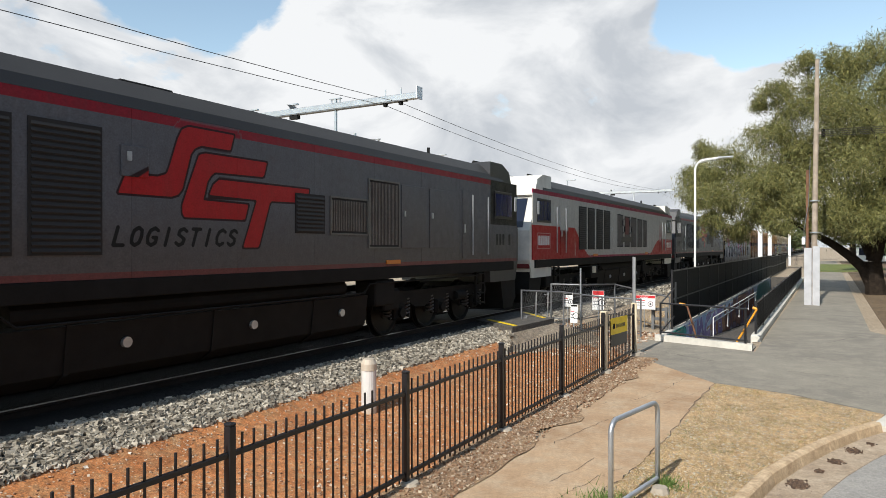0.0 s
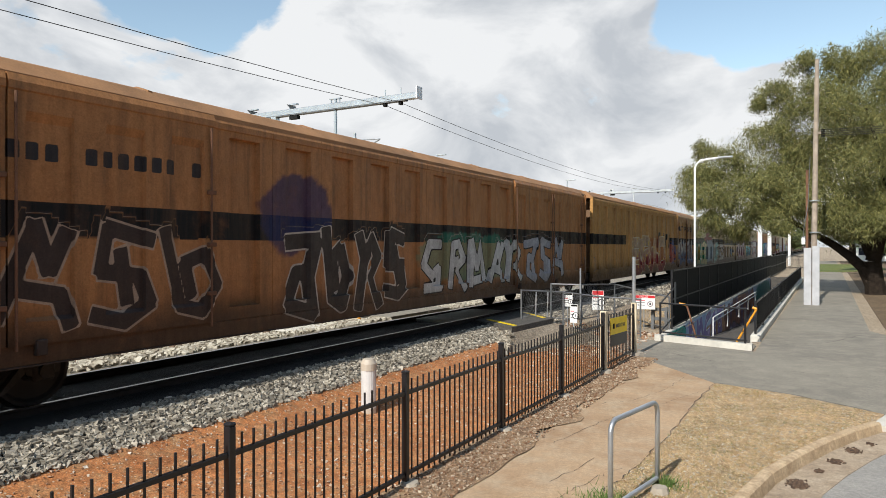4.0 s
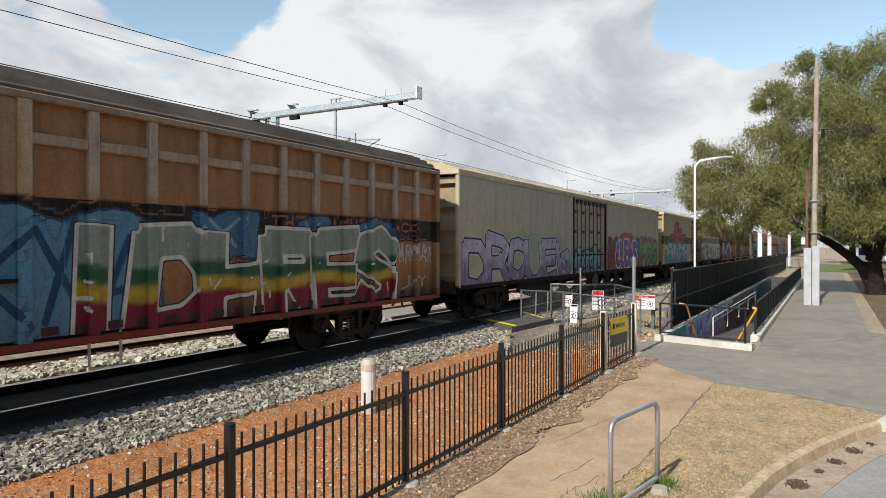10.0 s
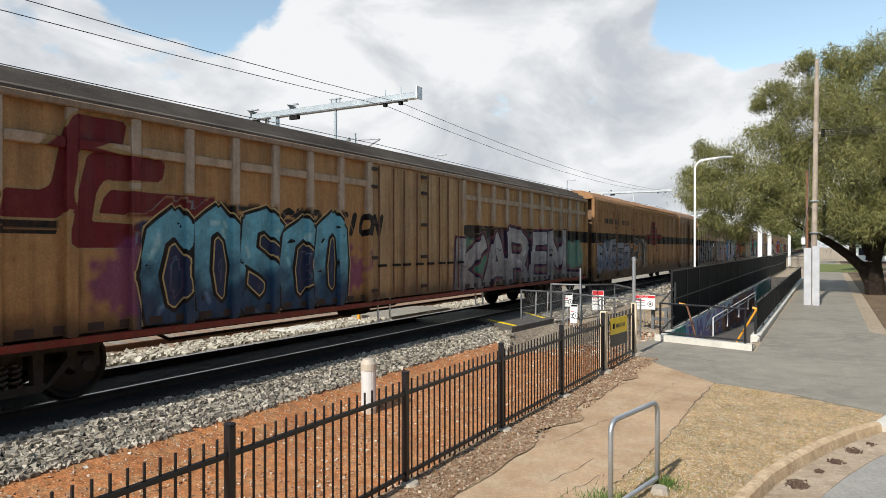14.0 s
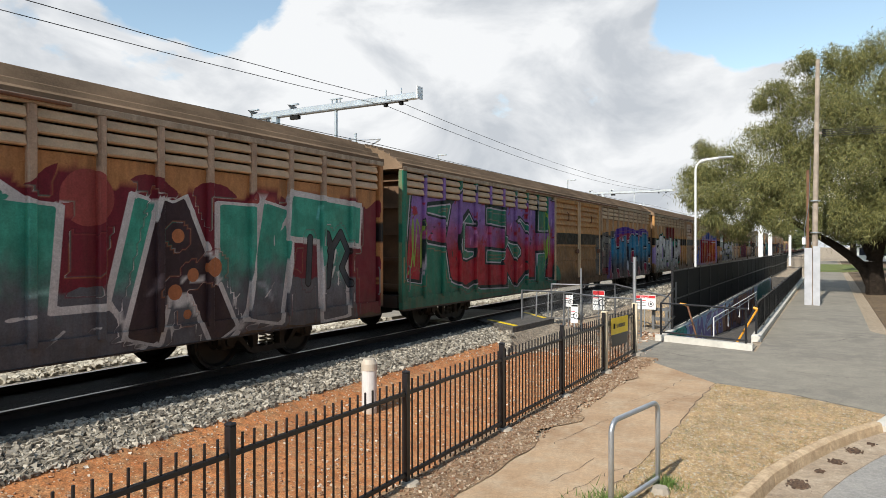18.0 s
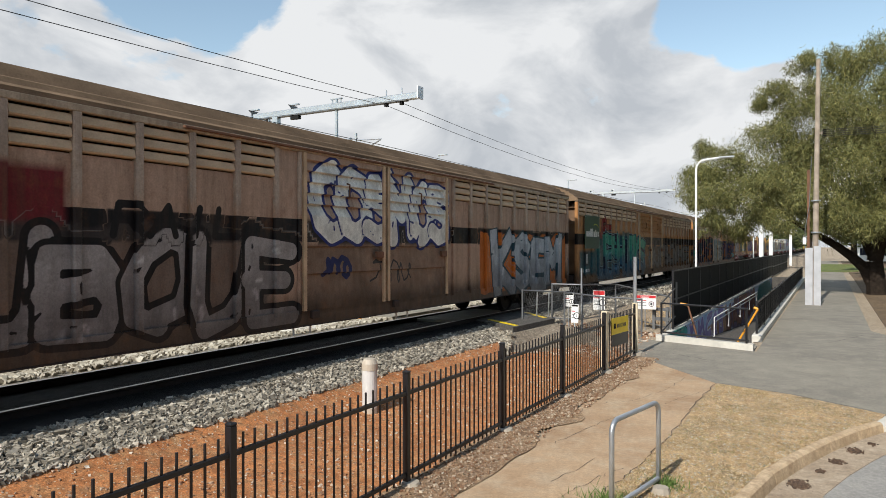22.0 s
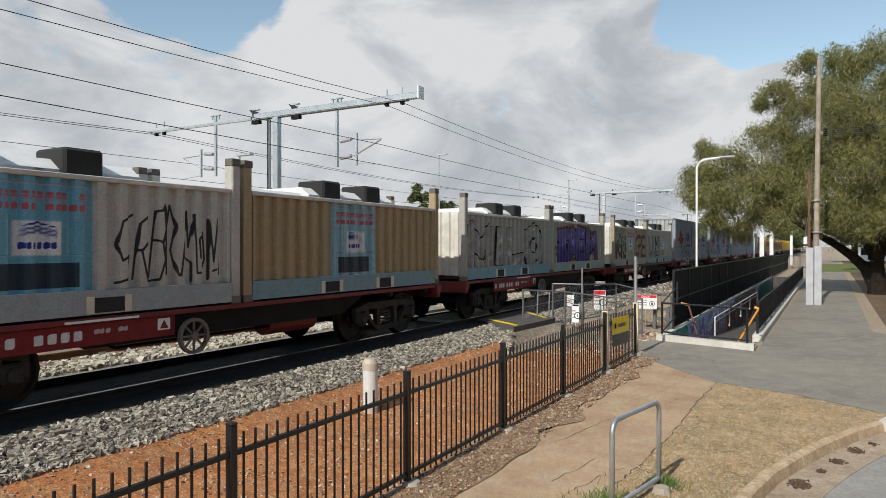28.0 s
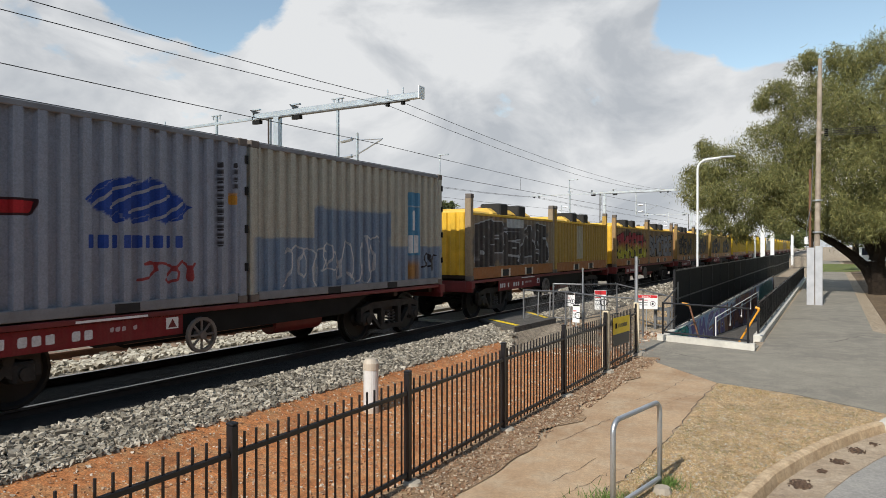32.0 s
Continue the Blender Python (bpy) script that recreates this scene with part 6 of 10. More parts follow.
MAT["marker_amber"] = plain("marker_amber", (0.6, 0.2, 0.02), 0.4, vary=0.1)


# ---------- the train: three locomotives, twenty vans, then flats with containers ----------
def travel(t):
    """How far the train has gone after t seconds: it slows a little."""
    return 21.5829 * t - 0.02127 * t * t


MOVERS = []     # what moves, where its leading end stands at the start

BLACK, INK, WHITE, PALE = (0.009, 0.009, 0.010), (0.03, 0.028, 0.03), (0.72, 0.72, 0.70), (0.52, 0.53, 0.52)
SILVER, ASH, GREY = (0.36, 0.37, 0.40), (0.22, 0.22, 0.23), (0.12, 0.12, 0.125)
RED, MAROON, ORANGE, YELLOW = (0.40, 0.018, 0.02), (0.15, 0.016, 0.02), (0.62, 0.17, 0.02), (0.66, 0.44, 0.04)
GREEN, TEAL, LIME, SEA = (0.02, 0.16, 0.05), (0.02, 0.20, 0.17), (0.25, 0.40, 0.06), (0.03, 0.26, 0.17)
BLUE, SKYB, NAVY, VIOLET, LILAC, PINK = (0.02, 0.10, 0.36), (0.06, 0.32, 0.52), (0.012, 0.02, 0.09), (0.12, 0.045, 0.30), (0.32, 0.24, 0.52), (0.50, 0.12, 0.30)
CREAM, TAN, RUSTY, BROWN = (0.52, 0.42, 0.26), (0.52, 0.39, 0.21), (0.42, 0.19, 0.07), (0.37, 0.20, 0.09)


def dirty(p, L, top=1.6, strength=0.85):
    """Road dirt thrown up along the foot of the side, most of it older than the graffiti."""
    p.coats.insert(0, (-1, L + 1, 0.4, top + 0.4, lambda y, z: strength * (1 - smooth(0.75, top, z + 0.22 * wobble(y, z, 77, 1.2))), lambda y, z: (0.03, 0.02, 0.014), 0.0))
    return p.lay(-1, L + 1, 0.4, 1.3, lambda y, z: 0.4 * (1 - smooth(0.7, 1.15, z + 0.2 * wobble(y, z, 78, 0.7))), lambda y, z: (0.045, 0.034, 0.027), 0.3)


def loco_side_paint(base, stripe):
    p = Paint(base)
    p.rect(-1, 30, 3.60, 3.73, stripe).rect(-1, 30, 1.50, 1.63, stripe)
    return p


def grey_loco(seed):
    p = loco_side_paint((0.12, 0.125, 0.14), (0.26, 0.015, 0.028))
    p.lay(-1, 23, 1.4, 2.9, lambda y, z: 0.6 * smooth(2.8, 1.7, z + 0.1 * wobble(y, z, seed, 1.5)), lambda y, z: (0.095, 0.08, 0.065))
    p.rect(-1, 2.0, 2.55, 3.73, BLACK).rect(19.55, 23, 2.55, 3.73, BLACK)
    p.emblem(8.82, 12.4, 1.94, 3.63, RED)
    p.word("LOGISTICS", 8.75, 10.72, 1.97, 2.2, BLACK, thick=0.024, slant=0.3, gap=0.4)
    p.bars(0.75, 1.75, 2.0, 2.3, 6, BLACK, seed).bars(19.9, 21.1, 2.0, 2.3, 6, BLACK, seed)
    feats = [("louvre", 3.9, 4.75, 1.85, 3.42), ("louvre", 4.9, 5.7, 1.85, 3.42), ("louvre", 5.85, 6.55, 1.85, 3.42), ("louvre", 6.7, 7.55, 1.85, 3.42), ("louvre", 7.72, 8.60, 1.85, 3.42),
             ("hatch", 8.85, 9.25, 2.85, 3.25), ("louvre", 12.04, 12.80, 2.18, 2.86), ("grille", 12.97, 14.05, 2.2, 2.84), ("grille", 14.12, 15.15, 1.95, 3.26), ("hatch", 15.26, 16.25, 1.92, 3.26), ("hatch", 16.4, 17.5, 1.92, 3.26),
             ("door", 17.95, 18.75, 1.66, 3.35), ("door", 2.75, 3.5, 1.66, 3.35)]
    return locomotive("dark grey and red diesel locomotive with a red emblem", p, feats)


def white_loco():
    p = loco_side_paint((0.50, 0.48, 0.44), (0.30, 0.02, 0.06))
    p.rect(-1, 4.2, 1.50, 2.62, RED).rect(17.9, 23, 1.50, 2.36, RED)
    p.poly([(15.7, 1.5), (16.6, 1.9), (17.3, 2.2), (17.95, 2.36), (17.95, 1.5)], RED).poly([(4.2, 2.62), (4.3, 1.5), (6.0, 1.5), (5.0, 2.0)], RED)
    p.bars(0.75, 1.75, 2.0, 2.3, 6, WHITE, 3).bars(19.85, 21.0, 1.9, 2.2, 6, WHITE, 3)
    feats = [("louvre", 4.62, 5.48, 1.85, 3.42), ("louvre", 5.66, 6.49, 1.85, 3.42), ("louvre", 6.73, 7.55, 1.85, 3.42), ("louvre", 7.71, 8.6, 1.85, 3.42), ("hatch", 8.75, 9.28, 1.85, 3.4), ("grille", 9.65, 10.6, 1.95, 3.35),
             ("grille", 10.85, 11.75, 1.95, 3.30), ("grille", 11.95, 12.95, 1.95, 3.30), ("grille", 13.12, 14.1, 1.95, 3.26), ("grille", 14.25, 15.05, 1.95, 3.24), ("door", 17.9, 18.65, 1.66, 3.32), ("door", 2.68, 3.46, 1.66, 3.32)]
    ob = locomotive("white and red diesel locomotive with dark louvres", p, feats)
    # the owner's mark over the grilles, as plain shapes
    sign = part("emblem", boxed(1.487, 1.491, 10.95, 11.5, 2.5, 3.25), "emblem_red", ob, "dark red emblem block")
    for a in (10.5, 11.65):
        part("emblem_arc", tube(bmesh.new(), [(1.489, a, 2.55), (1.489, a + 0.3, 2.6), (1.489, a + 0.3, 2.85), (1.489, a, 2.9), (1.489, a, 3.12), (1.489, a + 0.3, 3.18)], 0.03, 6), "black_paint", ob)
    part("emblem_bar", boxed(1.487, 1.491, 10.35, 12.15, 2.16, 2.4), "black_paint", ob)
    return ob


MAT["emblem_red"] = plain("emblem_red", (0.12, 0.02, 0.025), 0.5, vary=0.2)


def add(ob, start):
    MOVERS.append((ob, start))
    return ob


add(grey_loco(5), -3.6)
add(white_loco(), 18.6)
add(grey_loco(8), 40.75)


def stripe(p, L, lo=2.05, hi=2.46, y0=-1, y1=None, colour=BLACK):
    return p.rect(y0, L + 1 if y1 is None else y1, lo, hi, colour)


# 1: cream, covered in grey letters with green and pink above
L = 23.05
p = stripe(Paint(CREAM), L, 2.08, 2.48)
p.emblem(3.6, 7.6, 1.7, 3.42, RED)
p.cloud(0.3, 9.0, 1.6, 2.62, GREEN, 3).cloud(1.2, 3.4, 1.9, 2.75, PINK, 4, top=0.8).cloud(5.9, 8.2, 1.9, 2.7, PINK, 5, top=0.8).cloud(9.6, 13.2, 0.9, 2.6, PINK, 6, top=0.85)
p.cloud(13.2, 16, 1.9, 2.65, GREEN, 7).cloud(15.5, 19, 1.9, 2.6, PINK, 8, top=0.8).cloud(18.5, 21.5, 1.9, 2.65, GREEN, 9).cloud(21, 23, 1.7, 2.5, PINK, 10, top=0.8)
p.word("abSTDSHe", 0.3, 12.3, 0.92, 2.3, ((0.15, 0.155, 0.18), (0.34, 0.35, 0.39)), BLACK, 0.27, 0.07, seed=4, jitter=0.35, gap=0.04)
p.discs([(8.1, 1.3, 0.09), (9.7, 1.25, 0.08), (6.3, 1.5, 0.2)], (0.03, 0.03, 0.035))
p.word("I", 12.45, 12.75, 1.0, 2.4, (0.62, 0.55, 0.48), BLACK, 0.1, 0.02, seed=6, jitter=0.4)
p.word("eDSUMEf", 13.1, 22.6, 0.92, 2.15, ((0.14, 0.145, 0.16), (0.30, 0.31, 0.34)), BLACK, 0.22, 0.07, seed=5, jitter=0.35, gap=0.02)
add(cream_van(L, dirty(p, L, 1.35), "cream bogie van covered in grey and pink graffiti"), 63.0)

# 2: rust-orange van
L = 23.1
p = stripe(Paint(RUSTY), L)
p.bars(1.4, 5.7, 2.93, 3.13, 19, INK, 3).cloud(6.8, 8.6, 1.8, 3.2, NAVY, 2, top=0.8)
p.word("hadeb", 0.6, 5.9, 1.0, 2.15, (0.05, 0.035, 0.03), (0.40, 0.30, 0.22), 0.1, 0.02, seed=2, jitter=0.2)
p.word("gbfe", 7.4, 11.0, 1.0, 2.25, (0.05, 0.04, 0.035), (0.5, 0.45, 0.38), 0.13, 0.025, seed=7, jitter=0.3)
p.cloud(11.5, 17.0, 1.1, 2.3, SEA, 4, top=0.5).word("cahdf", 11.8, 17.0, 1.0, 2.1, PALE, BLACK, 0.11, 0.03, seed=9, jitter=0.3)
p.word("ged", 17.4, 20.6, 1.0, 2.1, SILVER, BLACK, 0.12, 0.03, seed=10, jitter=0.3)
add(ribbed_van(L, dirty(p, L), "rust-orange bogie van with faded graffiti and lettering", doors=((0.12, 3.0, 5.85), (16.6, 19.6, 22.6))), 86.88)

# 3: orange van with large black lettering
L = 22.4
p = stripe(Paint((0.50, 0.27, 0.09)), L, y0=14.9).rect(-1, 5.0, 2.05, 2.46, BLACK)
p.word("RAIL", 11.55, 14.95, 1.95, 2.62, BLACK, thick=0.1, slant=0.3, gap=0.3)
p.word("MULTI-FREIGHTER", 17.1, 21.5, 2.95, 3.18, INK, thick=0.035, slant=0.25, gap=0.3)
p.cloud(8.5, 13.6, 0.85, 2.5, (0.30, 0.06, 0.02), 3, top=0.5)
p.word("BRAD", 6.5, 13.4, 0.85, 2.2, ((0.20, 0.012, 0.02), (0.42, 0.30, 0.20)), (0.60, 0.55, 0.42), 0.24, 0.04, seed=3, jitter=0.3, gap=0.1, spots=YELLOW)
p.cloud(14.8, 16.4, 0.9, 2.3, BLUE, 5, top=0.75).word("eb", 14.9, 16.2, 1.1, 2.0, (0.3, 0.08, 0.06), NAVY, 0.12, 0.04, seed=4)
p.cloud(16.5, 22.2, 0.95, 2.3, (0.06, 0.12, 0.22), 6, top=0.7).word("dhage", 16.8, 22.0, 1.1, 2.3, ((0.04, 0.08, 0.18), (0.45, 0.44, 0.42)), (0.10, 0.02, 0.02), 0.13, 0.03, seed=8, jitter=0.3)
add(ribbed_van(L, dirty(p, L), "orange bogie van with black lettering and dark red graffiti", doors=((16.57, 19.45, 22.3),)), 110.8)

# 4: cream with a green and yellow piece
L = 22.6
p = stripe(Paint(CREAM), L, 2.12, 2.56)
p.emblem(3.9, 7.9, 1.75, 3.32, (0.22, 0.02, 0.022))
p.cloud(0.2, 1.9, 0.8, 1.9, (0.30, 0.25, 0.34), 2, top=0.8).field(0.3, 5.2, 0.74, 2.2, (0.02, 0.19, 0.09), 3, BLACK, 0.3, 0.06)
p.word("hHOEE", 0.8, 5.1, 0.98, 1.95, ((0.36, 0.32, 0.12), (0.52, 0.45, 0.24)), (0.03, 0.20, 0.11), 0.24, 0.05, seed=3, jitter=0.4, gap=0.04, block=(0.05, -0.06))
p.discs([(2.35, 1.5, 0.075), (2.4, 1.15, 0.06), (2.95, 1.85, 0.075), (3.4, 1.3, 0.07), (3.85, 1.75, 0.08), (4.35, 1.4, 0.06), (4.75, 1.85, 0.06), (3.1, 1.0, 0.06)], (0.04, 0.09, 0.22))
p.cloud(5.1, 8.3, 0.8, 2.45, (0.17, 0.21, 0.23), 6, top=0.85).word("URb", 5.3, 8.1, 0.98, 2.2, (0.20, 0.24, 0.26), (0.24, 0.33, 0.36), 0.14, 0.03, seed=5, jitter=0.4)
p.cloud(8.3, 11.4, 0.85, 2.1, (0.22, 0.29, 0.27), 7, top=0.7).word("UF", 8.5, 11.1, 0.98, 2.15, (0.17, 0.30, 0.27), (0.20, 0.03, 0.035), 0.2, 0.04, seed=9, jitter=0.3)
p.word("ecSS", 11.5, 14.3, 0.98, 2.05, (0.40, 0.38, 0.35), BLACK, 0.12, 0.03, seed=12, jitter=0.35, gap=0.1)
p.cloud(15.2, 17.0, 1.0, 1.8, (0.20, 0.16, 0.12), 8, top=0.5).word("age", 16.0, 18.6, 1.0, 1.9, (0.16, 0.13, 0.1), INK, 0.05, 0.02, seed=14)
p.word("D.COS", 19.4, 22.5, 3.02, 3.75, BLACK, thick=0.045, gap=0.25)
p.scrawl(14, 21.0, 22.1, 1.95, 2.3, BLACK, 3).scrawl(10, 21.5, 22.1, 1.3, 1.75, BLACK, 4).rect(21.5, 22.1, 1.22, 1.29, YELLOW).word("abf", 19.8, 21.3, 1.16, 1.75, (0.06, 0.12, 0.18), (0.20, 0.22, 0.22), 0.13, 0.03, seed=9, jitter=0.4)
p.bars(1.5, 2.2, 1.6, 1.72, 6, YELLOW, 2).rect(0.8, 1.05, 1.5, 1.75, WHITE).bars(2.0, 2.9, 1.04, 1.14, 8, WHITE, 5)
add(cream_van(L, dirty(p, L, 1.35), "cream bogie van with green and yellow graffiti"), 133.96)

# 5: cream with a dull red piece
L = 22.55
p = stripe(Paint(CREAM), L, 2.12, 2.56)
p.emblem(3.4, 6.7, 2.0, 3.45, (0.20, 0.02, 0.022))
p.cloud(1.6, 8.4, 0.9, 2.6, (0.20, 0.15, 0.17), 3, top=0.9).cloud(2.1, 8.0, 1.9, 2.7, (0.25, 0.10, 0.11), 4, top=0.8)
p.word("eEHKNEf", 2.1, 8.3, 1.0, 2.25, ((0.17, 0.09, 0.09), (0.34, 0.30, 0.30)), (0.22, 0.035, 0.04), 0.16, 0.04, seed=3, jitter=0.3, gap=0.1)
p.cloud(9.2, 14.3, 0.9, 2.0, (0.05, 0.14, 0.20), 5, top=0.8).cloud(9.4, 11, 1.0, 1.9, LIME, 7, top=0.6).word("gcaeh", 9.6, 14.3, 1.0, 1.9, ((0.02, 0.10, 0.18), (0.20, 0.55, 0.62)), BLACK, 0.11, 0.03, seed=6, jitter=0.35)
p.word("hafb", 14.7, 17.4, 1.0, 2.2, (0.30, 0.28, 0.28), INK, 0.04, 0.02, seed=8, jitter=0.3)
p.cloud(15.8, 22.7, 1.6, 2.75, (0.13, 0.10, 0.19), 6, top=0.8).field(16.4, 22.3, 0.72, 2.4, (0.20, 0.022, 0.02), 8, (0.26, 0.45, 0.32), 0.2, 0.05)
p.discs([(17.0 + 0.42 * k, 2.5 + 0.04 * (k % 3), 0.12) for k in range(13)], (0.03, 0.02, 0.05))
p.word("YFEe", 16.7, 22.1, 0.98, 2.2, ((0.27, 0.255, 0.26), (0.42, 0.41, 0.42)), (0.24, 0.022, 0.02), 0.28, 0.06, seed=9, jitter=0.25, gap=0.08, block=(0.08, -0.05))
p.discs([(18.5, 1.25, 0.07), (18.55, 1.05, 0.09), (18.9, 2.05, 0.06), (20.3, 1.25, 0.06), (21.0, 1.95, 0.06)], (0.03, 0.05, 0.06))
p.scrawl(10, 0.15, 0.7, 1.1, 1.8, INK, 3).bars(1.0, 1.6, 1.3, 1.5, 5, (0.35, 0.25, 0.05), 3).bars(3.0, 3.9, 1.02, 1.14, 8, WHITE, 5)
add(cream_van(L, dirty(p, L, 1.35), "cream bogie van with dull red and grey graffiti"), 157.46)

# 6: orange with blue pieces
L = 22.7
p = stripe(Paint((0.46, 0.21, 0.075)), L, 2.1, 2.5)
p.bars(0.45, 5.1, 2.94, 3.14, 20, INK, 3).emblem(6.8, 10.2, 1.95, 3.5, MAROON)
p.bars(0.3, 1.0, 0.9, 1.0, 5, WHITE, 2).rect(0.3, 3.0, 3.2, 3.6, (0.22, 0.03, 0.02), soft=0.1, rag=0.1)
p.field(0.2, 5.2, 0.72, 2.5, (0.035, 0.17, 0.40), 3).word("IHBE", 0.5, 5.3, 1.05, 2.3, ((0.012, 0.012, 0.05), (0.05, 0.10, 0.22)), (0.16, 0.35, 0.60), 0.24, 0.05, seed=4, jitter=0.25, gap=0.12, spots=(0.10, 0.02, 0.06))
p.word("POS", 6.3, 10.5, 0.98, 2.1, ((0.03, 0.18, 0.12), (0.13, 0.46, 0.34)), BLACK, 0.26, 0.05, halo=(0.5, 0.72, 0.66), glow=0.04, seed=5, jitter=0.25, gap=0.05)
p.cloud(7.8, 9.2, 1.1, 2.1, (0.35, 0.02, 0.06), 7, top=0.7).cloud(10.4, 16.6, 0.9, 2.55, (0.02, 0.14, 0.30), 6, top=0.85)
p.word("cehdf", 10.7, 16.4, 1.05, 2.3, ((0.03, 0.09, 0.22), (0.14, 0.38, 0.58)), NAVY, 0.17, 0.04, seed=8, jitter=0.35)
p.field(13.6, 17.9, 0.72, 2.5, (0.04, 0.30, 0.58), 9, None, 0.5).word("gFA", 13.8, 17.5, 0.98, 2.15, ((0.22, 0.23, 0.31), (0.40, 0.42, 0.49)), NAVY, 0.28, 0.07, halo=(0.06, 0.20, 0.42), glow=0.05, seed=3, jitter=0.35, gap=0.05)
p.word("MULTI-FREIGHTER", 16.95, 21.5, 2.97, 3.24, INK, thick=0.04, slant=0.25, gap=0.3)
p.word("EN", 16.9, 18.9, 1.1, 2.5, (0.27, 0.13, 0.05), (0.50, 0.42, 0.26), 0.15, 0.035, seed=12, jitter=0.12, gap=0.1).rect(18.72, 19.15, 1.4, 2.4, (0.06, 0.17, 0.20))
p.cloud(19.8, 22.4, 1.0, 2.5, (0.26, 0.17, 0.08), 11, top=0.8).word("OO", 20.3, 21.9, 1.5, 1.95, (0.55, 0.55, 0.50), INK, 0.06, 0.03, gap=0.5).word("Q", 20.1, 22.2, 1.1, 2.35, (0.24, 0.16, 0.08), (0.40, 0.36, 0.24), 0.03, 0.02)
add(ribbed_van(L, dirty(p, L), "orange bogie van with blue and green graffiti", doors=((0.12, 2.9, 5.4), (16.5, 19.6, 22.55)), roof="roof_grey"), 180.92)

# 7: brown refrigerated van
L = 22.75
p = stripe(Paint((0.36, 0.18, 0.08)), L, 2.05, 2.52)
p.emblem(1.4, 5.3, 1.55, 3.05, MAROON).word("REFRIGERATION", 5.7, 10.4, 2.2, 2.5, BLACK, thick=0.05, slant=0.25, gap=0.3)
p.word("bhage", 5.0, 9.6, 1.2, 2.2, (0.30, 0.25, 0.2), None, 0.05, seed=4, jitter=0.3).scrawl(8, 0.4, 1.4, 1.0, 1.7, INK, 3)
p.word("ON THE RIGHT TRACK", 16.6, 21.8, 2.27, 2.45, (0.34, 0.12, 0.07), thick=0.022, gap=0.34)
p.field(13.0, 15.4, 0.72, 2.4, (0.10, 0.26, 0.38), 3, (0.02, 0.06, 0.12), 0.5)
p.word("KXA", 13.2, 15.0, 1.0, 2.2, (0.02, 0.07, 0.14), None, 0.045, jitter=0.4, seed=3)
for y0, y1 in ((15.9, 17.2), (18.0, 19.0), (19.7, 21.0)):
    p.field(y0, y1, 1.8, 2.5, (0.06, 0.17, 0.28), int(y0), (0.012, 0.03, 0.06), 0.4).word("X", y0 + 0.3, y1 - 0.3, 1.95, 2.35, (0.25, 0.40, 0.48), None, 0.03, jitter=0.3, seed=int(y1))


def bands(y, z):
    """Fill in stripes: pale above, then green, yellow and maroon."""
    h = z + 0.05 * np.sin(y * 2.6) + 0.04 * wobble(y, z, 5, 0.5)
    c = np.tile(np.array((0.20, 0.02, 0.035)), (len(y), 1))
    for level, tint in ((1.28, (0.50, 0.36, 0.05)), (1.48, (0.03, 0.11, 0.06)), (1.72, (0.27, 0.33, 0.28))):
        c += (np.array(tint) - c) * smooth(level - 0.05, level + 0.05, h)[:, None]
    return c


p.word("IDHRES", 13.9, 20.9, 0.98, 2.02, bands, (0.66, 0.66, 0.6), 0.2, 0.06, halo=(0.015, 0.015, 0.018), glow=0.02, seed=6, jitter=0.3, gap=0.1)
p.word("hahedf", 21.2, 22.5, 1.6, 2.0, (0.45, 0.5, 0.5), None, 0.016, seed=3, jitter=0.3).scrawl(8, 21.3, 22.4, 1.0, 1.4, (0.3, 0.4, 0.42), 4)
add(framed_van(L, dirty(p, L), "brown refrigerated van with a bright multicoloured piece", doors=(10.2, 13.6)), 204.2)

# 8: plain cream insulated van
L = 22.2
p = Paint((0.50, 0.45, 0.34))
p.cloud(0.3, 8.2, 1.2, 2.4, (0.30, 0.38, 0.26), 3, top=0.6).word("DROUEb", 0.4, 8.1, 1.12, 2.05, ((0.22, 0.17, 0.28), (0.46, 0.42, 0.55)), BLACK, 0.16, 0.04, halo=(0.50, 0.45, 0.55), glow=0.04, seed=4, jitter=0.35, gap=0.1)
p.cloud(8.0, 12.9, 1.0, 2.0, (0.20, 0.42, 0.45), 5, top=0.9).word("dgae", 8.5, 12.8, 1.1, 1.85, ((0.18, 0.38, 0.42), (0.34, 0.55, 0.55)), BLACK, 0.14, 0.05, seed=5, jitter=0.4).word("cf", 12.0, 13.0, 1.3, 1.8, PINK, None, 0.04, seed=6)
p.field(12.7, 18.4, 0.98, 2.4, (0.20, 0.032, 0.04), 6, None, 0.7).cloud(14.6, 17.0, 2.0, 2.6, (0.34, 0.08, 0.03), 8, top=0.9).discs([(12.9, 1.9, 0.1), (13.5, 2.1, 0.13), (14.0, 2.25, 0.12), (14.6, 2.35, 0.1), (17.4, 2.3, 0.16), (17.9, 2.2, 0.2), (18.2, 1.8, 0.15)], (0.03, 0.16, 0.32))
p.word("OUEMS", 14.1, 17.5, 1.2, 2.1, ((0.14, 0.04, 0.21), (0.23, 0.11, 0.34)), (0.62, 0.58, 0.60), 0.17, 0.09, seed=7, jitter=0.2, gap=0.06, round_=True)
p.cloud(17.6, 22.1, 1.2, 2.5, (0.03, 0.15, 0.28), 10, top=0.8).word("MOS", 18.5, 21.7, 1.2, 2.15, ((0.05, 0.22, 0.04), (0.16, 0.38, 0.10)), BLACK, 0.17, 0.05, halo=(0.4, 0.1, 0.25), glow=0.08, seed=8, jitter=0.3, spots=(0.45, 0.14, 0.32))
p.scrawl(5, 11.4, 12.5, 1.3, 1.8, PINK, 4)
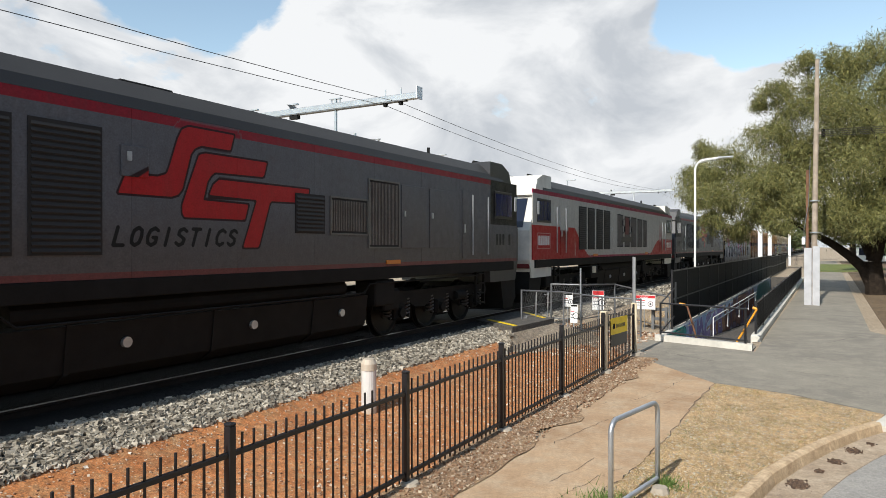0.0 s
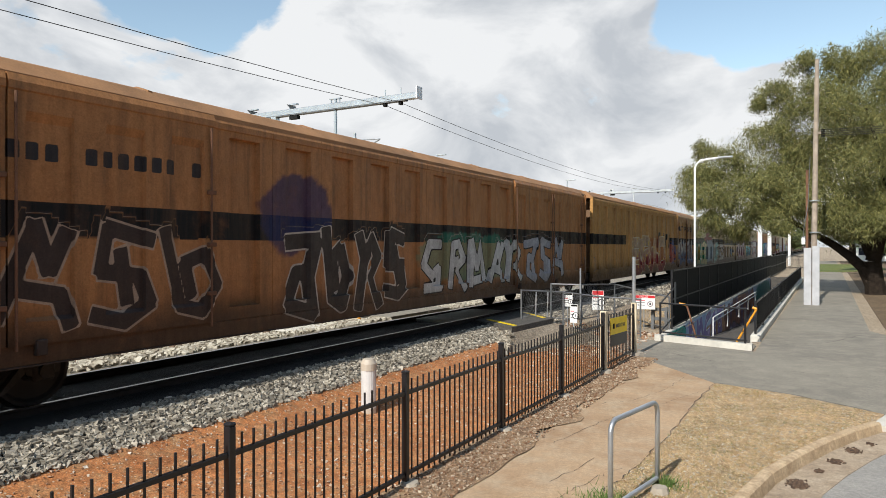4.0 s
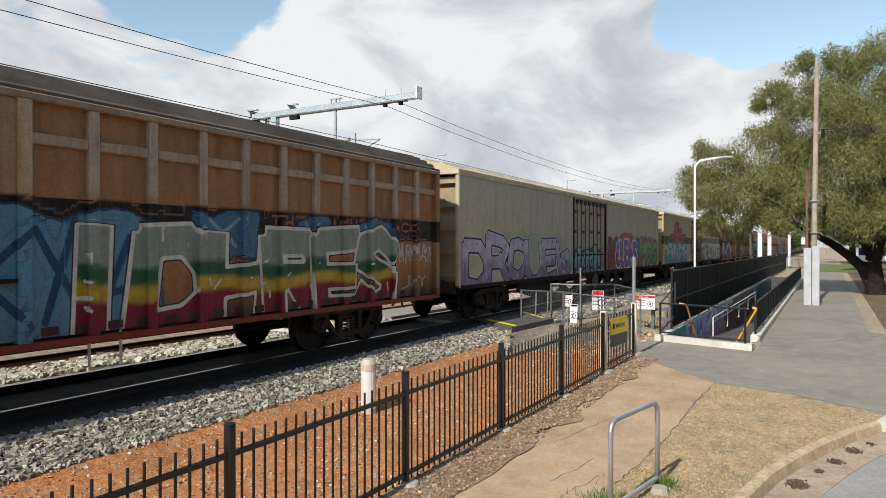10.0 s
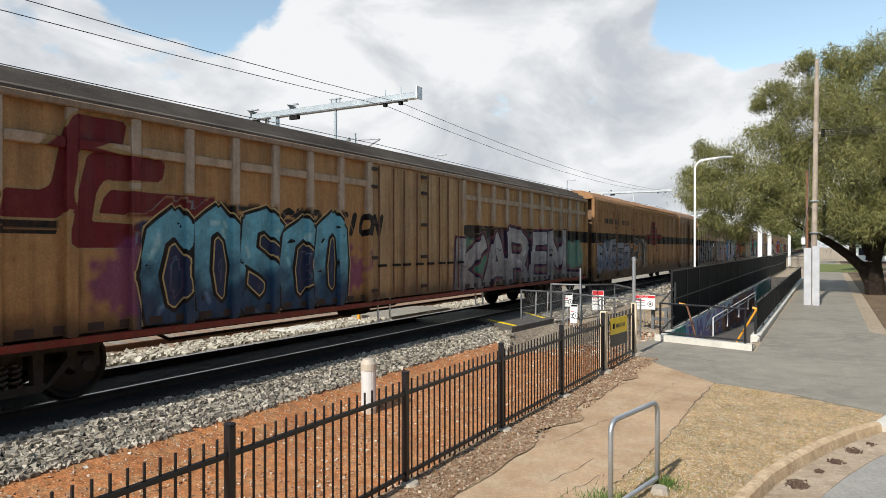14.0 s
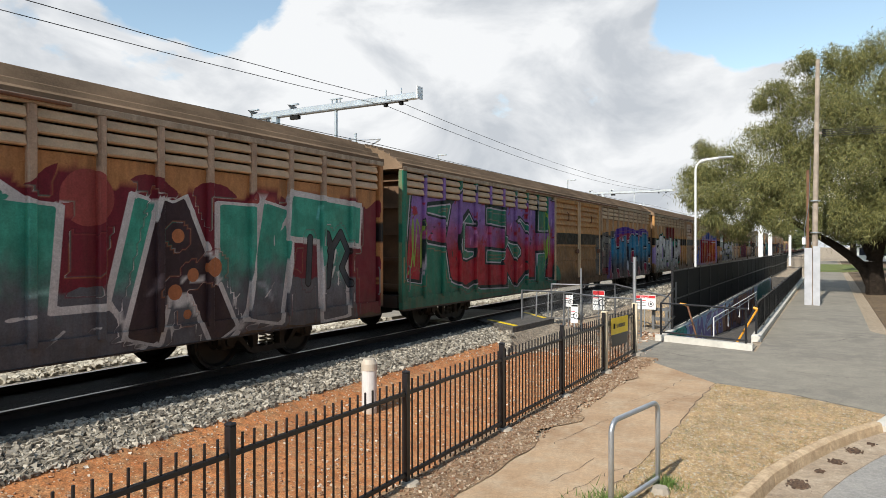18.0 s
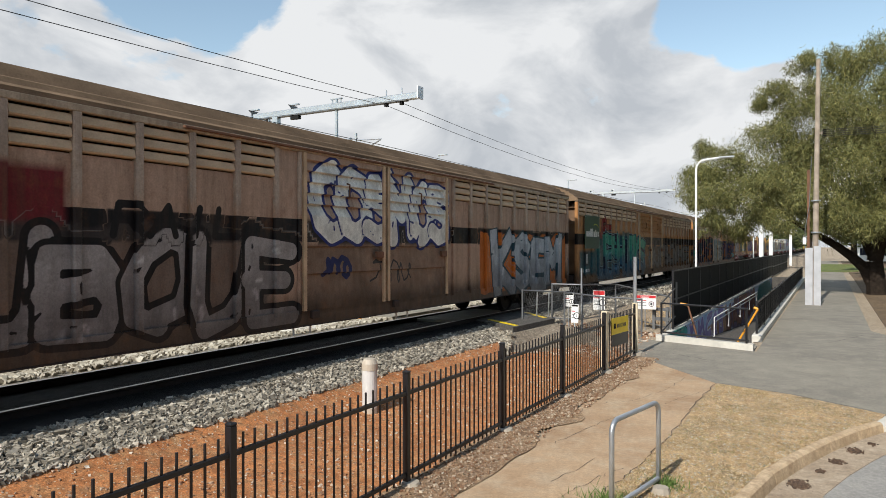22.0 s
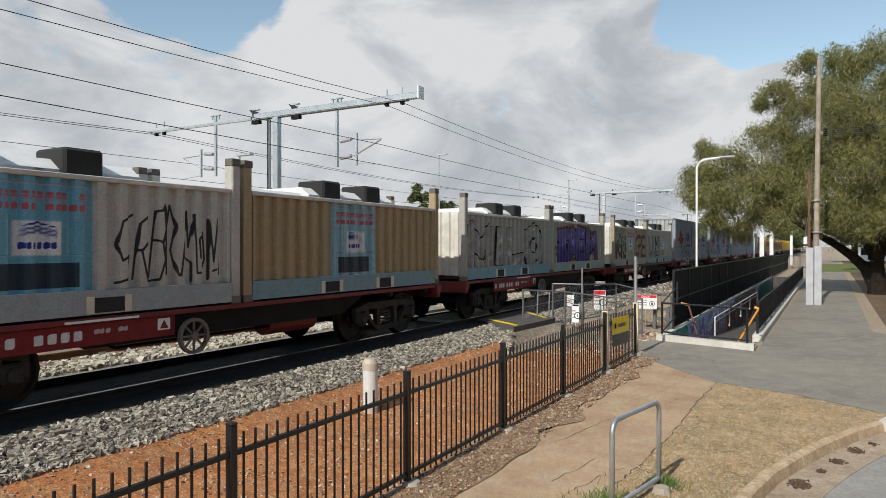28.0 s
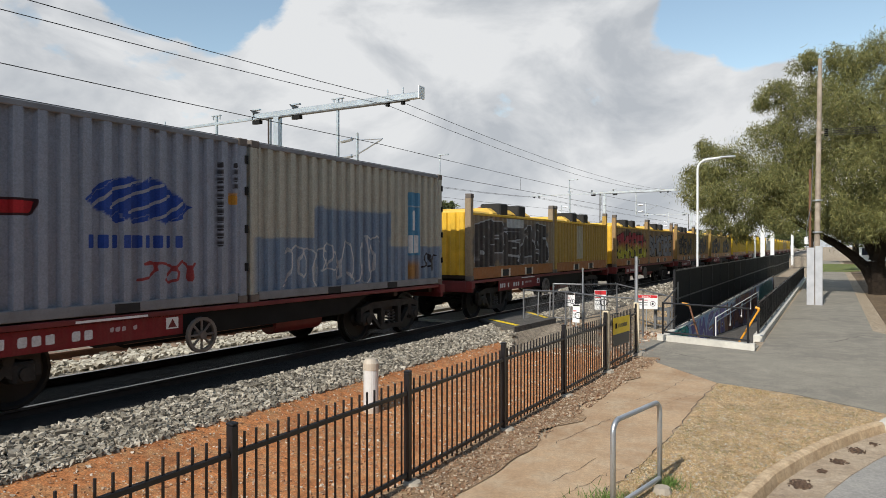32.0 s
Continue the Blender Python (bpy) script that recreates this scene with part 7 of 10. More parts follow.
add(smooth_van(L, p, "plain cream insulated van with purple and green graffiti", doors=(8.5, 12.45)), 227.92)

# 9: tan insulated van with lettering
L = 22.2
p = Paint(TAN)
p.rect(-1, 8.9, 2.12, 2.55, INK).rect(12.7, 30, 2.20, 2.60, (0.05, 0.045, 0.04))
p.emblem(1.9, 6.8, 1.75, 3.40, RED).word("REFRIGERATION", 14.5, 21.9, 2.78, 3.12, INK, thick=0.055, gap=0.35)
p.cloud(0.2, 7.2, 0.95, 2.2, (0.14, 0.22, 0.36), 3, top=0.85).word("gEWaNESb", 0.5, 7.0, 1.1, 2.0, ((0.14, 0.20, 0.34), (0.38, 0.42, 0.50)), BLACK, 0.15, 0.04, seed=3, jitter=0.35, halo=SEA, glow=0.08)
p.cloud(12.7, 19.6, 1.0, 2.25, (0.16, 0.42, 0.42), 5, top=0.9).cloud(13.0, 18.0, 1.8, 2.2, (0.50, 0.30, 0.26), 6, top=0.6)
p.word("gCURaUSLb", 13.0, 19.0, 1.1, 1.95, ((0.06, 0.035, 0.03), (0.10, 0.06, 0.05)), (0.50, 0.36, 0.32), 0.13, 0.025, seed=7, jitter=0.4, gap=0.1)
p.word("dUSE", 19.4, 22.0, 1.1, 1.85, (0.10, 0.10, 0.12), (0.25, 0.3, 0.36), 0.1, 0.03, seed=9, jitter=0.35)
p.scrawl(12, 8.3, 8.9, 1.4, 2.0, INK, 5, 0.022).scrawl(9, 9.4, 10.4, 1.15, 1.4, INK, 6).scrawl(14, 10.9, 12.3, 1.15, 1.5, INK, 8).scrawl(8, 12.2, 12.7, 1.6, 1.95, INK, 9)
p.lay(8.9, 12.7, 0.9, 3.8, lambda y, z: 0.12 + 0.7 * smooth(0.25, 0.8, wobble(y * 2.2, z * 0.35, 4, 0.6)), lambda y, z: (0.14, 0.065, 0.025)).rect(8.0, 8.6, 1.08, 1.16, WHITE)
add(smooth_van(L, p, "tan insulated van with black lettering and teal graffiti", doors=(8.94, 12.68)), 251.42)

# 10: brown refrigerated van, silver piece
L = 23.1
p = stripe(Paint((0.42, 0.22, 0.085)), L, 2.05, 2.50, y1=6.9).rect(11.5, 30, 2.05, 2.50, BLACK)
p.word("REFRIGERATION", 7.3, 11.5, 2.22, 2.58, BLACK, thick=0.042, slant=0.3, gap=0.3).emblem(3.0, 6.9, 1.55, 3.0, MAROON)
p.cloud(0.4, 7.6, 0.85, 2.3, (0.16, 0.05, 0.12), 3, top=0.7).word("SHOCK", 0.5, 7.3, 0.95, 2.05, ((0.24, 0.23, 0.24), (0.45, 0.43, 0.44)), BLACK, 0.24, 0.05, halo=(0.20, 0.06, 0.18), glow=0.1, seed=5, jitter=0.3, gap=0.1)
p.cloud(14.0, 17.6, 0.85, 2.45, (0.30, 0.38, 0.44), 6, top=0.95).cloud(14.4, 17.2, 0.9, 2.3, (0.50, 0.24, 0.03), 7, top=0.9).word("OeO", 14.5, 17.2, 1.2, 2.1, (0.55, 0.27, 0.04), (0.04, 0.11, 0.25), 0.16, 0.06, seed=8, jitter=0.3, spots=(0.05, 0.14, 0.30))
p.cloud(17.6, 19.5, 0.9, 2.2, (0.28, 0.30, 0.34), 9, top=0.7).word("bgdaf", 17.8, 22.6, 1.05, 2.1, (0.12, 0.10, 0.09), (0.3, 0.28, 0.26), 0.07, 0.02, seed=11, jitter=0.4)
p.lay(6.8, 23, 1.0, 2.0, lambda y, z: 0.5 * smooth(0.55, 0.75, wobble(y * 1.8, z, 31, 0.5)), lambda y, z: INK)
p.rect(10.15, 10.4, 0.9, 3.6, (0.44, 0.41, 0.36), rag=0.06, soft=0.04)
add(framed_van(L, dirty(p, L), "brown refrigerated van with peeling doors and silver graffiti", doors=(10.27, 14.1)), 274.87)

# 11: brown refrigerated van with an open cooling bay
L = 22.8
p = Paint((0.44, 0.25, 0.10)).rect(1.55, 3.1, 2.1, 2.55, BLACK).rect(13.0, 30, 2.1, 2.5, BLACK)
p.rect(-1, 1.6, 0.8, 3.7, (0.52, 0.48, 0.40)).word("REFRIGERATION", 4.9, 9.5, 2.2, 2.55, BLACK, thick=0.055, slant=0.3, gap=0.3)
p.emblem(2.4, 5.4, 1.4, 3.55, MAROON, (0.36, 0.25, 0.11)).cloud(3.2, 9.2, 0.85, 2.3, (0.20, 0.05, 0.14), 3, top=0.85)
p.field(4.1, 8.6, 0.76, 2.3, (0.02, 0.035, 0.08), 2, None, 0.2).word("COSCO", 4.3, 8.4, 1.0, 2.35, ((0.02, 0.06, 0.12), (0.15, 0.42, 0.52)), BLACK, 0.19, 0.05, seed=4, jitter=0.15, gap=0.16, halo=(0.52, 0.40, 0.18), glow=0.022)
p.cloud(12.6, 22.7, 0.85, 2.35, (0.10, 0.11, 0.12), 6, top=0.85).cloud(12.6, 14.5, 1.2, 2.2, SEA, 8, top=0.6).cloud(20.3, 22.6, 1.2, 2.2, (0.14, 0.36, 0.26), 9, top=0.6)
p.word("KAREML", 12.9, 21.9, 0.98, 2.25, ((0.22, 0.21, 0.21), (0.38, 0.37, 0.36)), (0.025, 0.02, 0.05), 0.2, 0.06, seed=7, jitter=0.3, gap=0.12, halo=(0.18, 0.04, 0.06), glow=0.04)
p.bars(1.75, 2.4, 1.05, 1.15, 6, WHITE, 4)
add(framed_van(L, dirty(p, L, 1.4), "brown refrigerated van with blue letters and an open cooling bay", doors=(9.15, 13.05), open_end=True), 299.4)

# 12: orange-brown van
L = 23.2
p = stripe(Paint((0.40, 0.21, 0.09)), L, 2.1, 2.5)
p.bars(1.5, 5.5, 2.9, 3.1, 18, INK, 3).emblem(8.8, 12.4, 1.7, 3.2, MAROON)
p.cloud(0.2, 5.6, 0.95, 2.2, (0.12, 0.16, 0.22), 3, top=0.85).word("eXaEg", 0.4, 5.2, 1.05, 2.05, ((0.12, 0.14, 0.20), (0.30, 0.32, 0.36)), BLACK, 0.12, 0.03, seed=4, jitter=0.35)
p.word("bRdf", 5.5, 9.2, 1.1, 2.1, (0.10, 0.09, 0.08), (0.5, 0.46, 0.42), 0.1, 0.02, seed=6, jitter=0.4)
p.lay(8, 23, 0.9, 2.1, lambda y, z: 0.6 * smooth(0.4, 0.7, wobble(y, z, 41, 0.6)), lambda y, z: (0.10, 0.08, 0.07))
add(ribbed_van(L, dirty(p, L), "brown bogie van with blue-grey graffiti", doors=((0.12, 3.0, 6.0), (16.9, 20.0, 23.0))), 323.0)

# louvre vans
LOUVRE = (0.47, 0.222, 0.082)


MAT["board_green"] = plain("board_green", (0.010, 0.055, 0.033), 0.4, vary=0.2, scale=1.5)
MAT["board_lime"] = plain("board_lime", (0.34, 0.36, 0.03), 0.45, vary=0.15)


def louvre(L, draw, label, start, base=LOUVRE, strip=True, top=2.7):
    p = Paint(base)
    if strip:
        stripe(p, L, 2.03, 2.42)
    draw(p)
    ob = louvre_van(L, dirty(p, L, 1.45), label, top=top)
    for y0, y1, z0, z1 in p.boards:
        plank = part("board", boxed(1.462, 1.482, y0, y1, z0, z1, 0.004), "board_green", ob, "dark green board with white bars of writing")
        for k, (a, w, h) in enumerate(((0.10, 0.10, 0.20), (0.24, 0.10, 0.20), (0.38, 0.11, 0.30), (0.53, 0.05, 0.30), (0.62, 0.10, 0.20), (0.76, 0.04, 0.27), (0.83, 0.07, 0.20), (0.93, 0.08, 0.20))):
            part("letter_bar", boxed(1.483, 1.486, y0 + (y1 - y0) * a * 0.92, y0 + (y1 - y0) * (a * 0.92 + w * 0.8), z0 + 0.45, z0 + 0.45 + h), "white_paint", plank)
        arc = [(1.486, y1 - 0.75 + 0.58 * u, z0 + 0.78 + 0.15 * math.sin(math.pi * (0.25 + 0.65 * u))) for u in [i / 8 for i in range(9)]]
        part("swoosh", tube(bmesh.new(), arc, 0.018, 6), "board_lime", plank, "lime green curved stroke")
        for y in (y0 + 0.06, y1 - 0.06):
            for z in (z0 + 0.06, z1 - 0.06):
                part("screw", rod(bmesh.new(), (1.482, y, z), (1.488, y, z), 0.014, 6), "galv", plank)
    return add(ob, start)


def draw(p):
    p.cloud(7.6, 13.4, 0.9, 2.5, (0.05, 0.045, 0.045), 2, top=0.8).cloud(0.3, 7.4, 0.9, 2.3, (0.12, 0.12, 0.13), 3, top=0.75)
    p.word("haEgbd", 0.6, 7.2, 1.0, 2.1, ASH, BLACK, 0.15, 0.05, seed=3, jitter=0.4).scrawl(18, 7.4, 8.1, 1.9, 2.3, WHITE, 4, 0.03).word("gaRTf", 8.3, 13.0, 1.05, 1.85, INK, (0.24, 0.25, 0.27), 0.08, 0.02, seed=5, jitter=0.4)
    p.cloud(10.8, 13.0, 1.0, 1.8, VIOLET, 6, top=0.4).word("DEPS", 13.4, 16.4, 1.02, 2.1, ((0.20, 0.20, 0.24), (0.30, 0.32, 0.36)), (0.30, 0.02, 0.03), 0.15, 0.04, seed=7, jitter=0.3, gap=0.12)
    p.field(15.9, 22.2, 0.72, 2.62, (0.03, 0.24, 0.50), 8, None, 0.25).field(16.1, 21.95, 0.72, 2.42, BLACK, 5, LIME, 0.3, 0.035)
    p.word("TUOP", 16.5, 21.7, 0.98, 2.15, ((0.34, 0.34, 0.36), (0.48, 0.48, 0.50)), WHITE, 0.29, 0.03, seed=9, jitter=0.15, gap=0.1)
    p.scrawl(9, 18.9, 20.0, 1.85, 2.1, (0.5, 0.26, 0.03), 4, 0.024).scrawl(9, 17.6, 18.4, 1.2, 1.5, (0.5, 0.26, 0.03), 5, 0.024)
    p.word("CAFS", 10.6, 13.0, 0.86, 0.98, (0.30, 0.24, 0.2), thick=0.025)


louvre(22.05, draw, "brown louvre van with silver and blue graffiti", 347.0, (0.54, 0.32, 0.155))


def draw(p):
    p.cloud(-0.3, 5.0, 0.9, 2.8, (0.18, 0.04, 0.05), 2, top=0.35).word("SKIL", 0.2, 4.9, 1.0, 2.6, ((0.08, 0.012, 0.016), (0.22, 0.02, 0.03)), (0.52, 0.50, 0.50), 0.25, 0.05, seed=4, jitter=0.25, gap=0.12)
    p.rect(4.5, 5.6, 2.3, 2.9, (0.28, 0.03, 0.03), soft=0.03).cloud(4.9, 6.5, 2.55, 3.8, BLACK, 5, soft=0.3)
    p.lay(5.6, 13.5, 0.9, 2.9, lambda y, z: 0.8 * smooth(0.35, 0.5, np.abs(wobble(y * 1.3, z * 1.5, 9, 0.45))), lambda y, z: (0.035, 0.10, 0.085)).word("gaEhbdfc", 6.0, 13.4, 1.1, 2.4, (0.30, 0.16, 0.08), (0.03, 0.13, 0.11), 0.05, 0.05, seed=6, jitter=0.4)
    p.field(14.2, 22.75, 0.66, 2.92, (0.17, 0.018, 0.03), 8, None, 0.8).discs([(16.7, 2.55, 0.35), (19.6, 2.55, 0.3)], (0.33, 0.07, 0.06))
    p.field(14.0, 22.0, 0.62, 1.45, (0.115, 0.118, 0.13), 3, None, 0.2)
    p.word("GLUIT", 14.3, 22.1, 0.96, 2.4, ((0.125, 0.13, 0.145), (0.055, 0.34, 0.24)), (0.64, 0.62, 0.59), 0.36, 0.1, seed=8, jitter=0.35, gap=0.03)
    p.word("A", 17.45, 19.1, 0.96, 2.55, (0.045, 0.028, 0.032), (0.64, 0.62, 0.59), 0.24, 0.08, seed=3, jitter=0.3).discs([(18.0, 2.1, 0.1), (18.62, 1.65, 0.15), (18.25, 1.55, 0.1), (17.95, 1.32, 0.11), (18.15, 1.0, 0.07)], (0.45, 0.17, 0.07))
    p.word("If", 20.3, 21.8, 1.3, 2.1, (0.05, 0.06, 0.07), BLACK, 0.06, 0.02, seed=5, jitter=0.3)


louvre(22.85, draw, "brown louvre van with green and maroon graffiti", 369.75)


def draw(p):
    p.rect(0.0, 8.95, 0.62, 3.7, (0.02, 0.19, 0.12), soft=0.03).cloud(8.0, 9.6, 0.7, 1.4, (0.02, 0.17, 0.11), 2)
    p.word("FGESH", 0.5, 8.6, 1.25, 3.2, ((0.34, 0.018, 0.03), (0.24, 0.14, 0.38)), (0.012, 0.03, 0.03), 0.27, 0.05, halo=(0.50, 0.46, 0.52), glow=0.035, seed=5, jitter=0.3, gap=0.06, spots=(0.32, 0.02, 0.04))
    p.scrawl(6, 0.3, 1.0, 1.1, 2.9, LIME, 4, 0.02).scrawl(5, 8.2, 8.8, 1.2, 3.2, LIME, 6, 0.02)
    p.rect(13.6, 16.4, 0.9, 2.3, (0.105, 0.10, 0.095)).rect(14.35, 15.4, 2.3, 2.55, (0.105, 0.10, 0.095)).rect(15.7, 16.4, 2.3, 2.6, (0.105, 0.10, 0.095))
    p.word("EX", 14.45, 16.0, 1.1, 2.2, ((0.16, 0.022, 0.03), (0.20, 0.19, 0.17)), BLACK, 0.13, 0.03, seed=6, jitter=0.3).discs([(14.55, 2.1, 0.14), (14.6, 1.85, 0.12), (14.55, 1.15, 0.13), (15.5, 2.2, 0.13), (15.75, 1.3, 0.13)], (0.44, 0.42, 0.34), BLACK)
    p.poly([(15.1, 0.65), (16.0, 2.3), (16.6, 2.72), (18.0, 2.85), (20.0, 2.72), (21.3, 2.85), (22.55, 2.7), (22.55, 0.65)], (0.07, 0.03, 0.27)).poly([(15.5, 0.65), (16.3, 2.1), (17.0, 2.5), (19.0, 2.58), (21.0, 2.5), (22.5, 2.45), (22.5, 0.65)], (0.30, 0.02, 0.055))
    p.word("MIOMR", 16.2, 22.4, 0.96, 2.15, ((0.055, 0.055, 0.065), (0.035, 0.20, 0.34)), (0.012, 0.015, 0.03), 0.3, 0.05, halo=(0.50, 0.52, 0.56), glow=0.04, seed=9, jitter=0.35, gap=0.02)


louvre(22.7, draw, "brown louvre van with a green and red piece", 393.3, (0.55, 0.275, 0.10), top=3.06)


def draw(p):
    p.rect(3.0, 5.3, 2.4, 3.05, MAROON, soft=0.04).cloud(-0.3, 7.6, 0.8, 2.3, LILAC, 3, top=0.95)
    p.word("IDAUW", 0.4, 6.6, 1.0, 2.25, ((0.34, 0.34, 0.34), (0.60, 0.60, 0.60)), BLACK, 0.22, 0.08, halo=SEA, glow=0.03, seed=4, jitter=0.25, gap=0.12)
    p.poly([(12.7, 0.7), (14.5, 2.2), (15.8, 2.75), (17.5, 2.9), (19, 3.0), (20, 2.85), (21.5, 3.05), (22.6, 2.6), (22.7, 0.7)], LILAC)
    p.poly([(12.7, 0.75), (14.0, 2.1), (15.2, 2.45), (14.6, 1.8), (13.4, 0.75)], (0.03, 0.08, 0.38)).cloud(17.0, 19.0, 2.5, 3.05, (0.02, 0.07, 0.36), 3).cloud(19.8, 22.6, 2.5, 3.0, (0.02, 0.07, 0.36), 5)
    p.rect(14.9, 22.1, 0.75, 2.42, (0.36, 0.014, 0.02)).word("MLANE", 16.1, 21.8, 0.95, 2.2, ((0.40, 0.07, 0.015), (0.48, 0.12, 0.02)), None, 0.2, 0, seed=5, jitter=0.1, gap=0.22)
    for a, b, lo, hi in ((15.6, 18.2, 2.28, 2.33), (18.15, 18.2, 1.3, 2.3), (18.2, 19.3, 1.3, 1.35), (19.6, 21.7, 2.28, 2.33), (14.95, 15.0, 1.3, 1.9), (16.5, 16.55, 0.8, 1.3), (17.5, 17.55, 0.8, 1.3), (20.2, 20.25, 0.9, 1.5)):
        p.rect(a, b, lo, hi, WHITE)


louvre(22.65, draw, "brown louvre van with a bold red and lilac piece", 416.87, (0.55, 0.285, 0.105), top=3.06)


def board(p, y0, y1, z0, z1):
    """Notes where the customer's board is screwed on."""
    p.boards.append((y0, y1, z0, z1))
    return p


def draw(p):
    p.rect(2.9, 5.2, 2.3, 3.05, MAROON, soft=0.04)
    board(p, 0.8, 2.75, 1.9, 3.07)
    p.field(2.3, 10.1, 0.66, 2.45, (0.03, 0.028, 0.03), 3, (0.36, 0.36, 0.04), 0.3, 0.03).word("NJERKE", 2.6, 9.9, 0.98, 2.1, ((0.20, 0.20, 0.21), (0.46, 0.46, 0.47)), BLACK, 0.22, 0.07, halo=(0.3, 0.32, 0.05), glow=0.03, seed=5, jitter=0.25, gap=0.12)
    p.cloud(9.0, 9.7, 1.5, 2.1, (0.25, 0.02, 0.02), 4, top=0.8).bars(0.9, 1.9, 1.3, 1.6, 5, PALE, 4)
    p.cloud(16.4, 22.6, 0.85, 2.3, (0.12, 0.02, 0.05), 6, top=0.9).word("OUCKS", 16.9, 22.2, 1.0, 2.05, ((0.07, 0.012, 0.03), (0.16, 0.03, 0.06)), (0.30, 0.16, 0.16), 0.2, 0.03, seed=7, jitter=0.25, gap=0.12).cloud(15.6, 16.7, 1.2, 2.0, SEA, 8, top=0.8)
    p.word("HEf", 11.0, 12.8, 1.15, 1.5, (0.10, 0.035, 0.03), None, 0.03, seed=9)


louvre(22.65, draw, "brown louvre van with a green board and silver letters", 440.4)


def draw(p):
    p.rect(2.6, 5.0, 2.2, 2.9, MAROON, soft=0.04)
    board(p, 0.4, 2.2, 1.95, 3.1)
    p.cloud(2.5, 8.7, 0.85, 2.3, (0.05, 0.045, 0.042), 3, top=0.7).word("UBOUE", 3.8, 8.75, 1.02, 1.98, ((0.20, 0.185, 0.175), (0.33, 0.31, 0.29)), BLACK, 0.145, 0.09, seed=5, jitter=0.35, gap=0.16, round_=True)
    p.word("RAIL", 5.6, 7.6, 2.1, 2.5, BLACK, thick=0.05, slant=0.2)
    p.word("COSMOS", 9.35, 14.1, 2.15, 3.25, ((0.74, 0.74, 0.66), (0.80, 0.80, 0.72)), (0.012, 0.025, 0.15), 0.26, 0.06, seed=6, jitter=0.3, gap=0.0, round_=True)
    p.scrawl(9, 9.6, 10.4, 1.4, 1.8, NAVY, 4, 0.05).scrawl(14, 11.0, 12.6, 1.2, 1.7, INK, 5)
    p.field(15.8, 22.3, 0.72, 2.35, (0.52, 0.14, 0.02), 8, None, 0.6).word("KSEM", 16.8, 21.6, 0.95, 2.15, ((0.26, 0.28, 0.30), (0.42, 0.46, 0.48)), (0.02, 0.06, 0.08), 0.22, 0.06, seed=8, jitter=0.3, gap=0.1)


louvre(22.45, draw, "grey-brown louvre van with white and orange graffiti", 464.1, (0.47, 0.32, 0.225))


def draw(p):
    p.emblem(2.5, 5.0, 1.6, 3.15, (0.24, 0.03, 0.03))
    board(p, 0.8, 2.6, 1.88, 3.12)
    p.cloud(2.2, 9.6, 0.85, 2.6, (0.012, 0.08, 0.10), 3, top=0.85).word("LESNUEKS", 2.7, 10.2, 0.98, 2.3, ((0.035, 0.10, 0.16), (0.06, 0.30, 0.21)), (0.012, 0.02, 0.04), 0.24, 0.06, halo=(0.20, 0.36, 0.40), glow=0.025, seed=4, jitter=0.35, gap=0.04)
    p.rect(0.4, 2.6, 0.9, 1.8, (0.03, 0.09, 0.10), soft=0.1).bars(0.5, 1.6, 1.0, 1.12, 8, WHITE, 3).rect(0.9, 1.4, 1.25, 1.75, INK).rect(0.97, 1.33, 1.32, 1.68, PALE)
    p.cloud(10.8, 22.5, 0.9, 2.1, (0.07, 0.06, 0.055), 6, top=0.75).word("BUFeOUNGE", 11.2, 22.2, 1.05, 1.95, (0.13, 0.125, 0.12), (0.035, 0.03, 0.03), 0.12, 0.05, seed=7, jitter=0.35)


louvre(22.7, draw, "brown louvre van with a green board and dark green letters", 487.5)


def draw(p):
    p.emblem(2.6, 5.1, 1.5, 3.15, (0.22, 0.025, 0.025))
    p.cloud(1.3, 15.0, 0.8, 2.65, (0.012, 0.05, 0.06), 3, top=0.95).cloud(0.0, 2.0, 0.8, 2.3, (0.012, 0.02, 0.03), 5)
    p.word("eJAMEb", 1.9, 8.8, 0.98, 2.3, ((0.016, 0.012, 0.03), (0.02, 0.014, 0.04)), (0.52, 0.16, 0.03), 0.3, 0.05, seed=4, jitter=0.4, gap=0.04, block=(0.1, -0.06))
    p.lay(1.8, 8.6, 1.0, 2.2, lambda y, z: smooth(0.55, 0.6, wobble(y * 1.2, z * 0.8, 12, 0.5)), lambda y, z: (0.45, 0.11, 0.02))
    p.scrawl(16, 0.3, 1.0, 1.2, 1.7, SEA, 3, 0.025).bars(0.6, 1.6, 0.95, 1.08, 8, WHITE, 4).rect(3.5, 3.75, 1.25, 1.45, WHITE).rect(3.85, 4.1, 1.28, 1.48, WHITE)
    p.word("BAZ OMMO", 8.9, 14.2, 1.0, 1.95, BLACK, (0.55, 0.55, 0.55), 0.1, 0.03, seed=6, jitter=0.3, gap=0.12)
    p.cloud(14.3, 22.8, 0.8, 2.6, (0.015, 0.03, 0.07), 7, top=0.9).word("JOSXR", 14.8, 22.2, 1.0, 2.25, ((0.015, 0.03, 0.06), (0.03, 0.03, 0.09)), (0.42, 0.14, 0.03), 0.2, 0.05, seed=9, jitter=0.35, gap=0.02, spots=(0.012, 0.06, 0.07))
    p.word("GUTND", 20.3, 21.9, 0.98, 1.3, (0.05, 0.40, 0.42), None, 0.035, slant=0.1)


louvre(22.9, draw, "brown louvre van with dark blue and orange graffiti", 511.0)


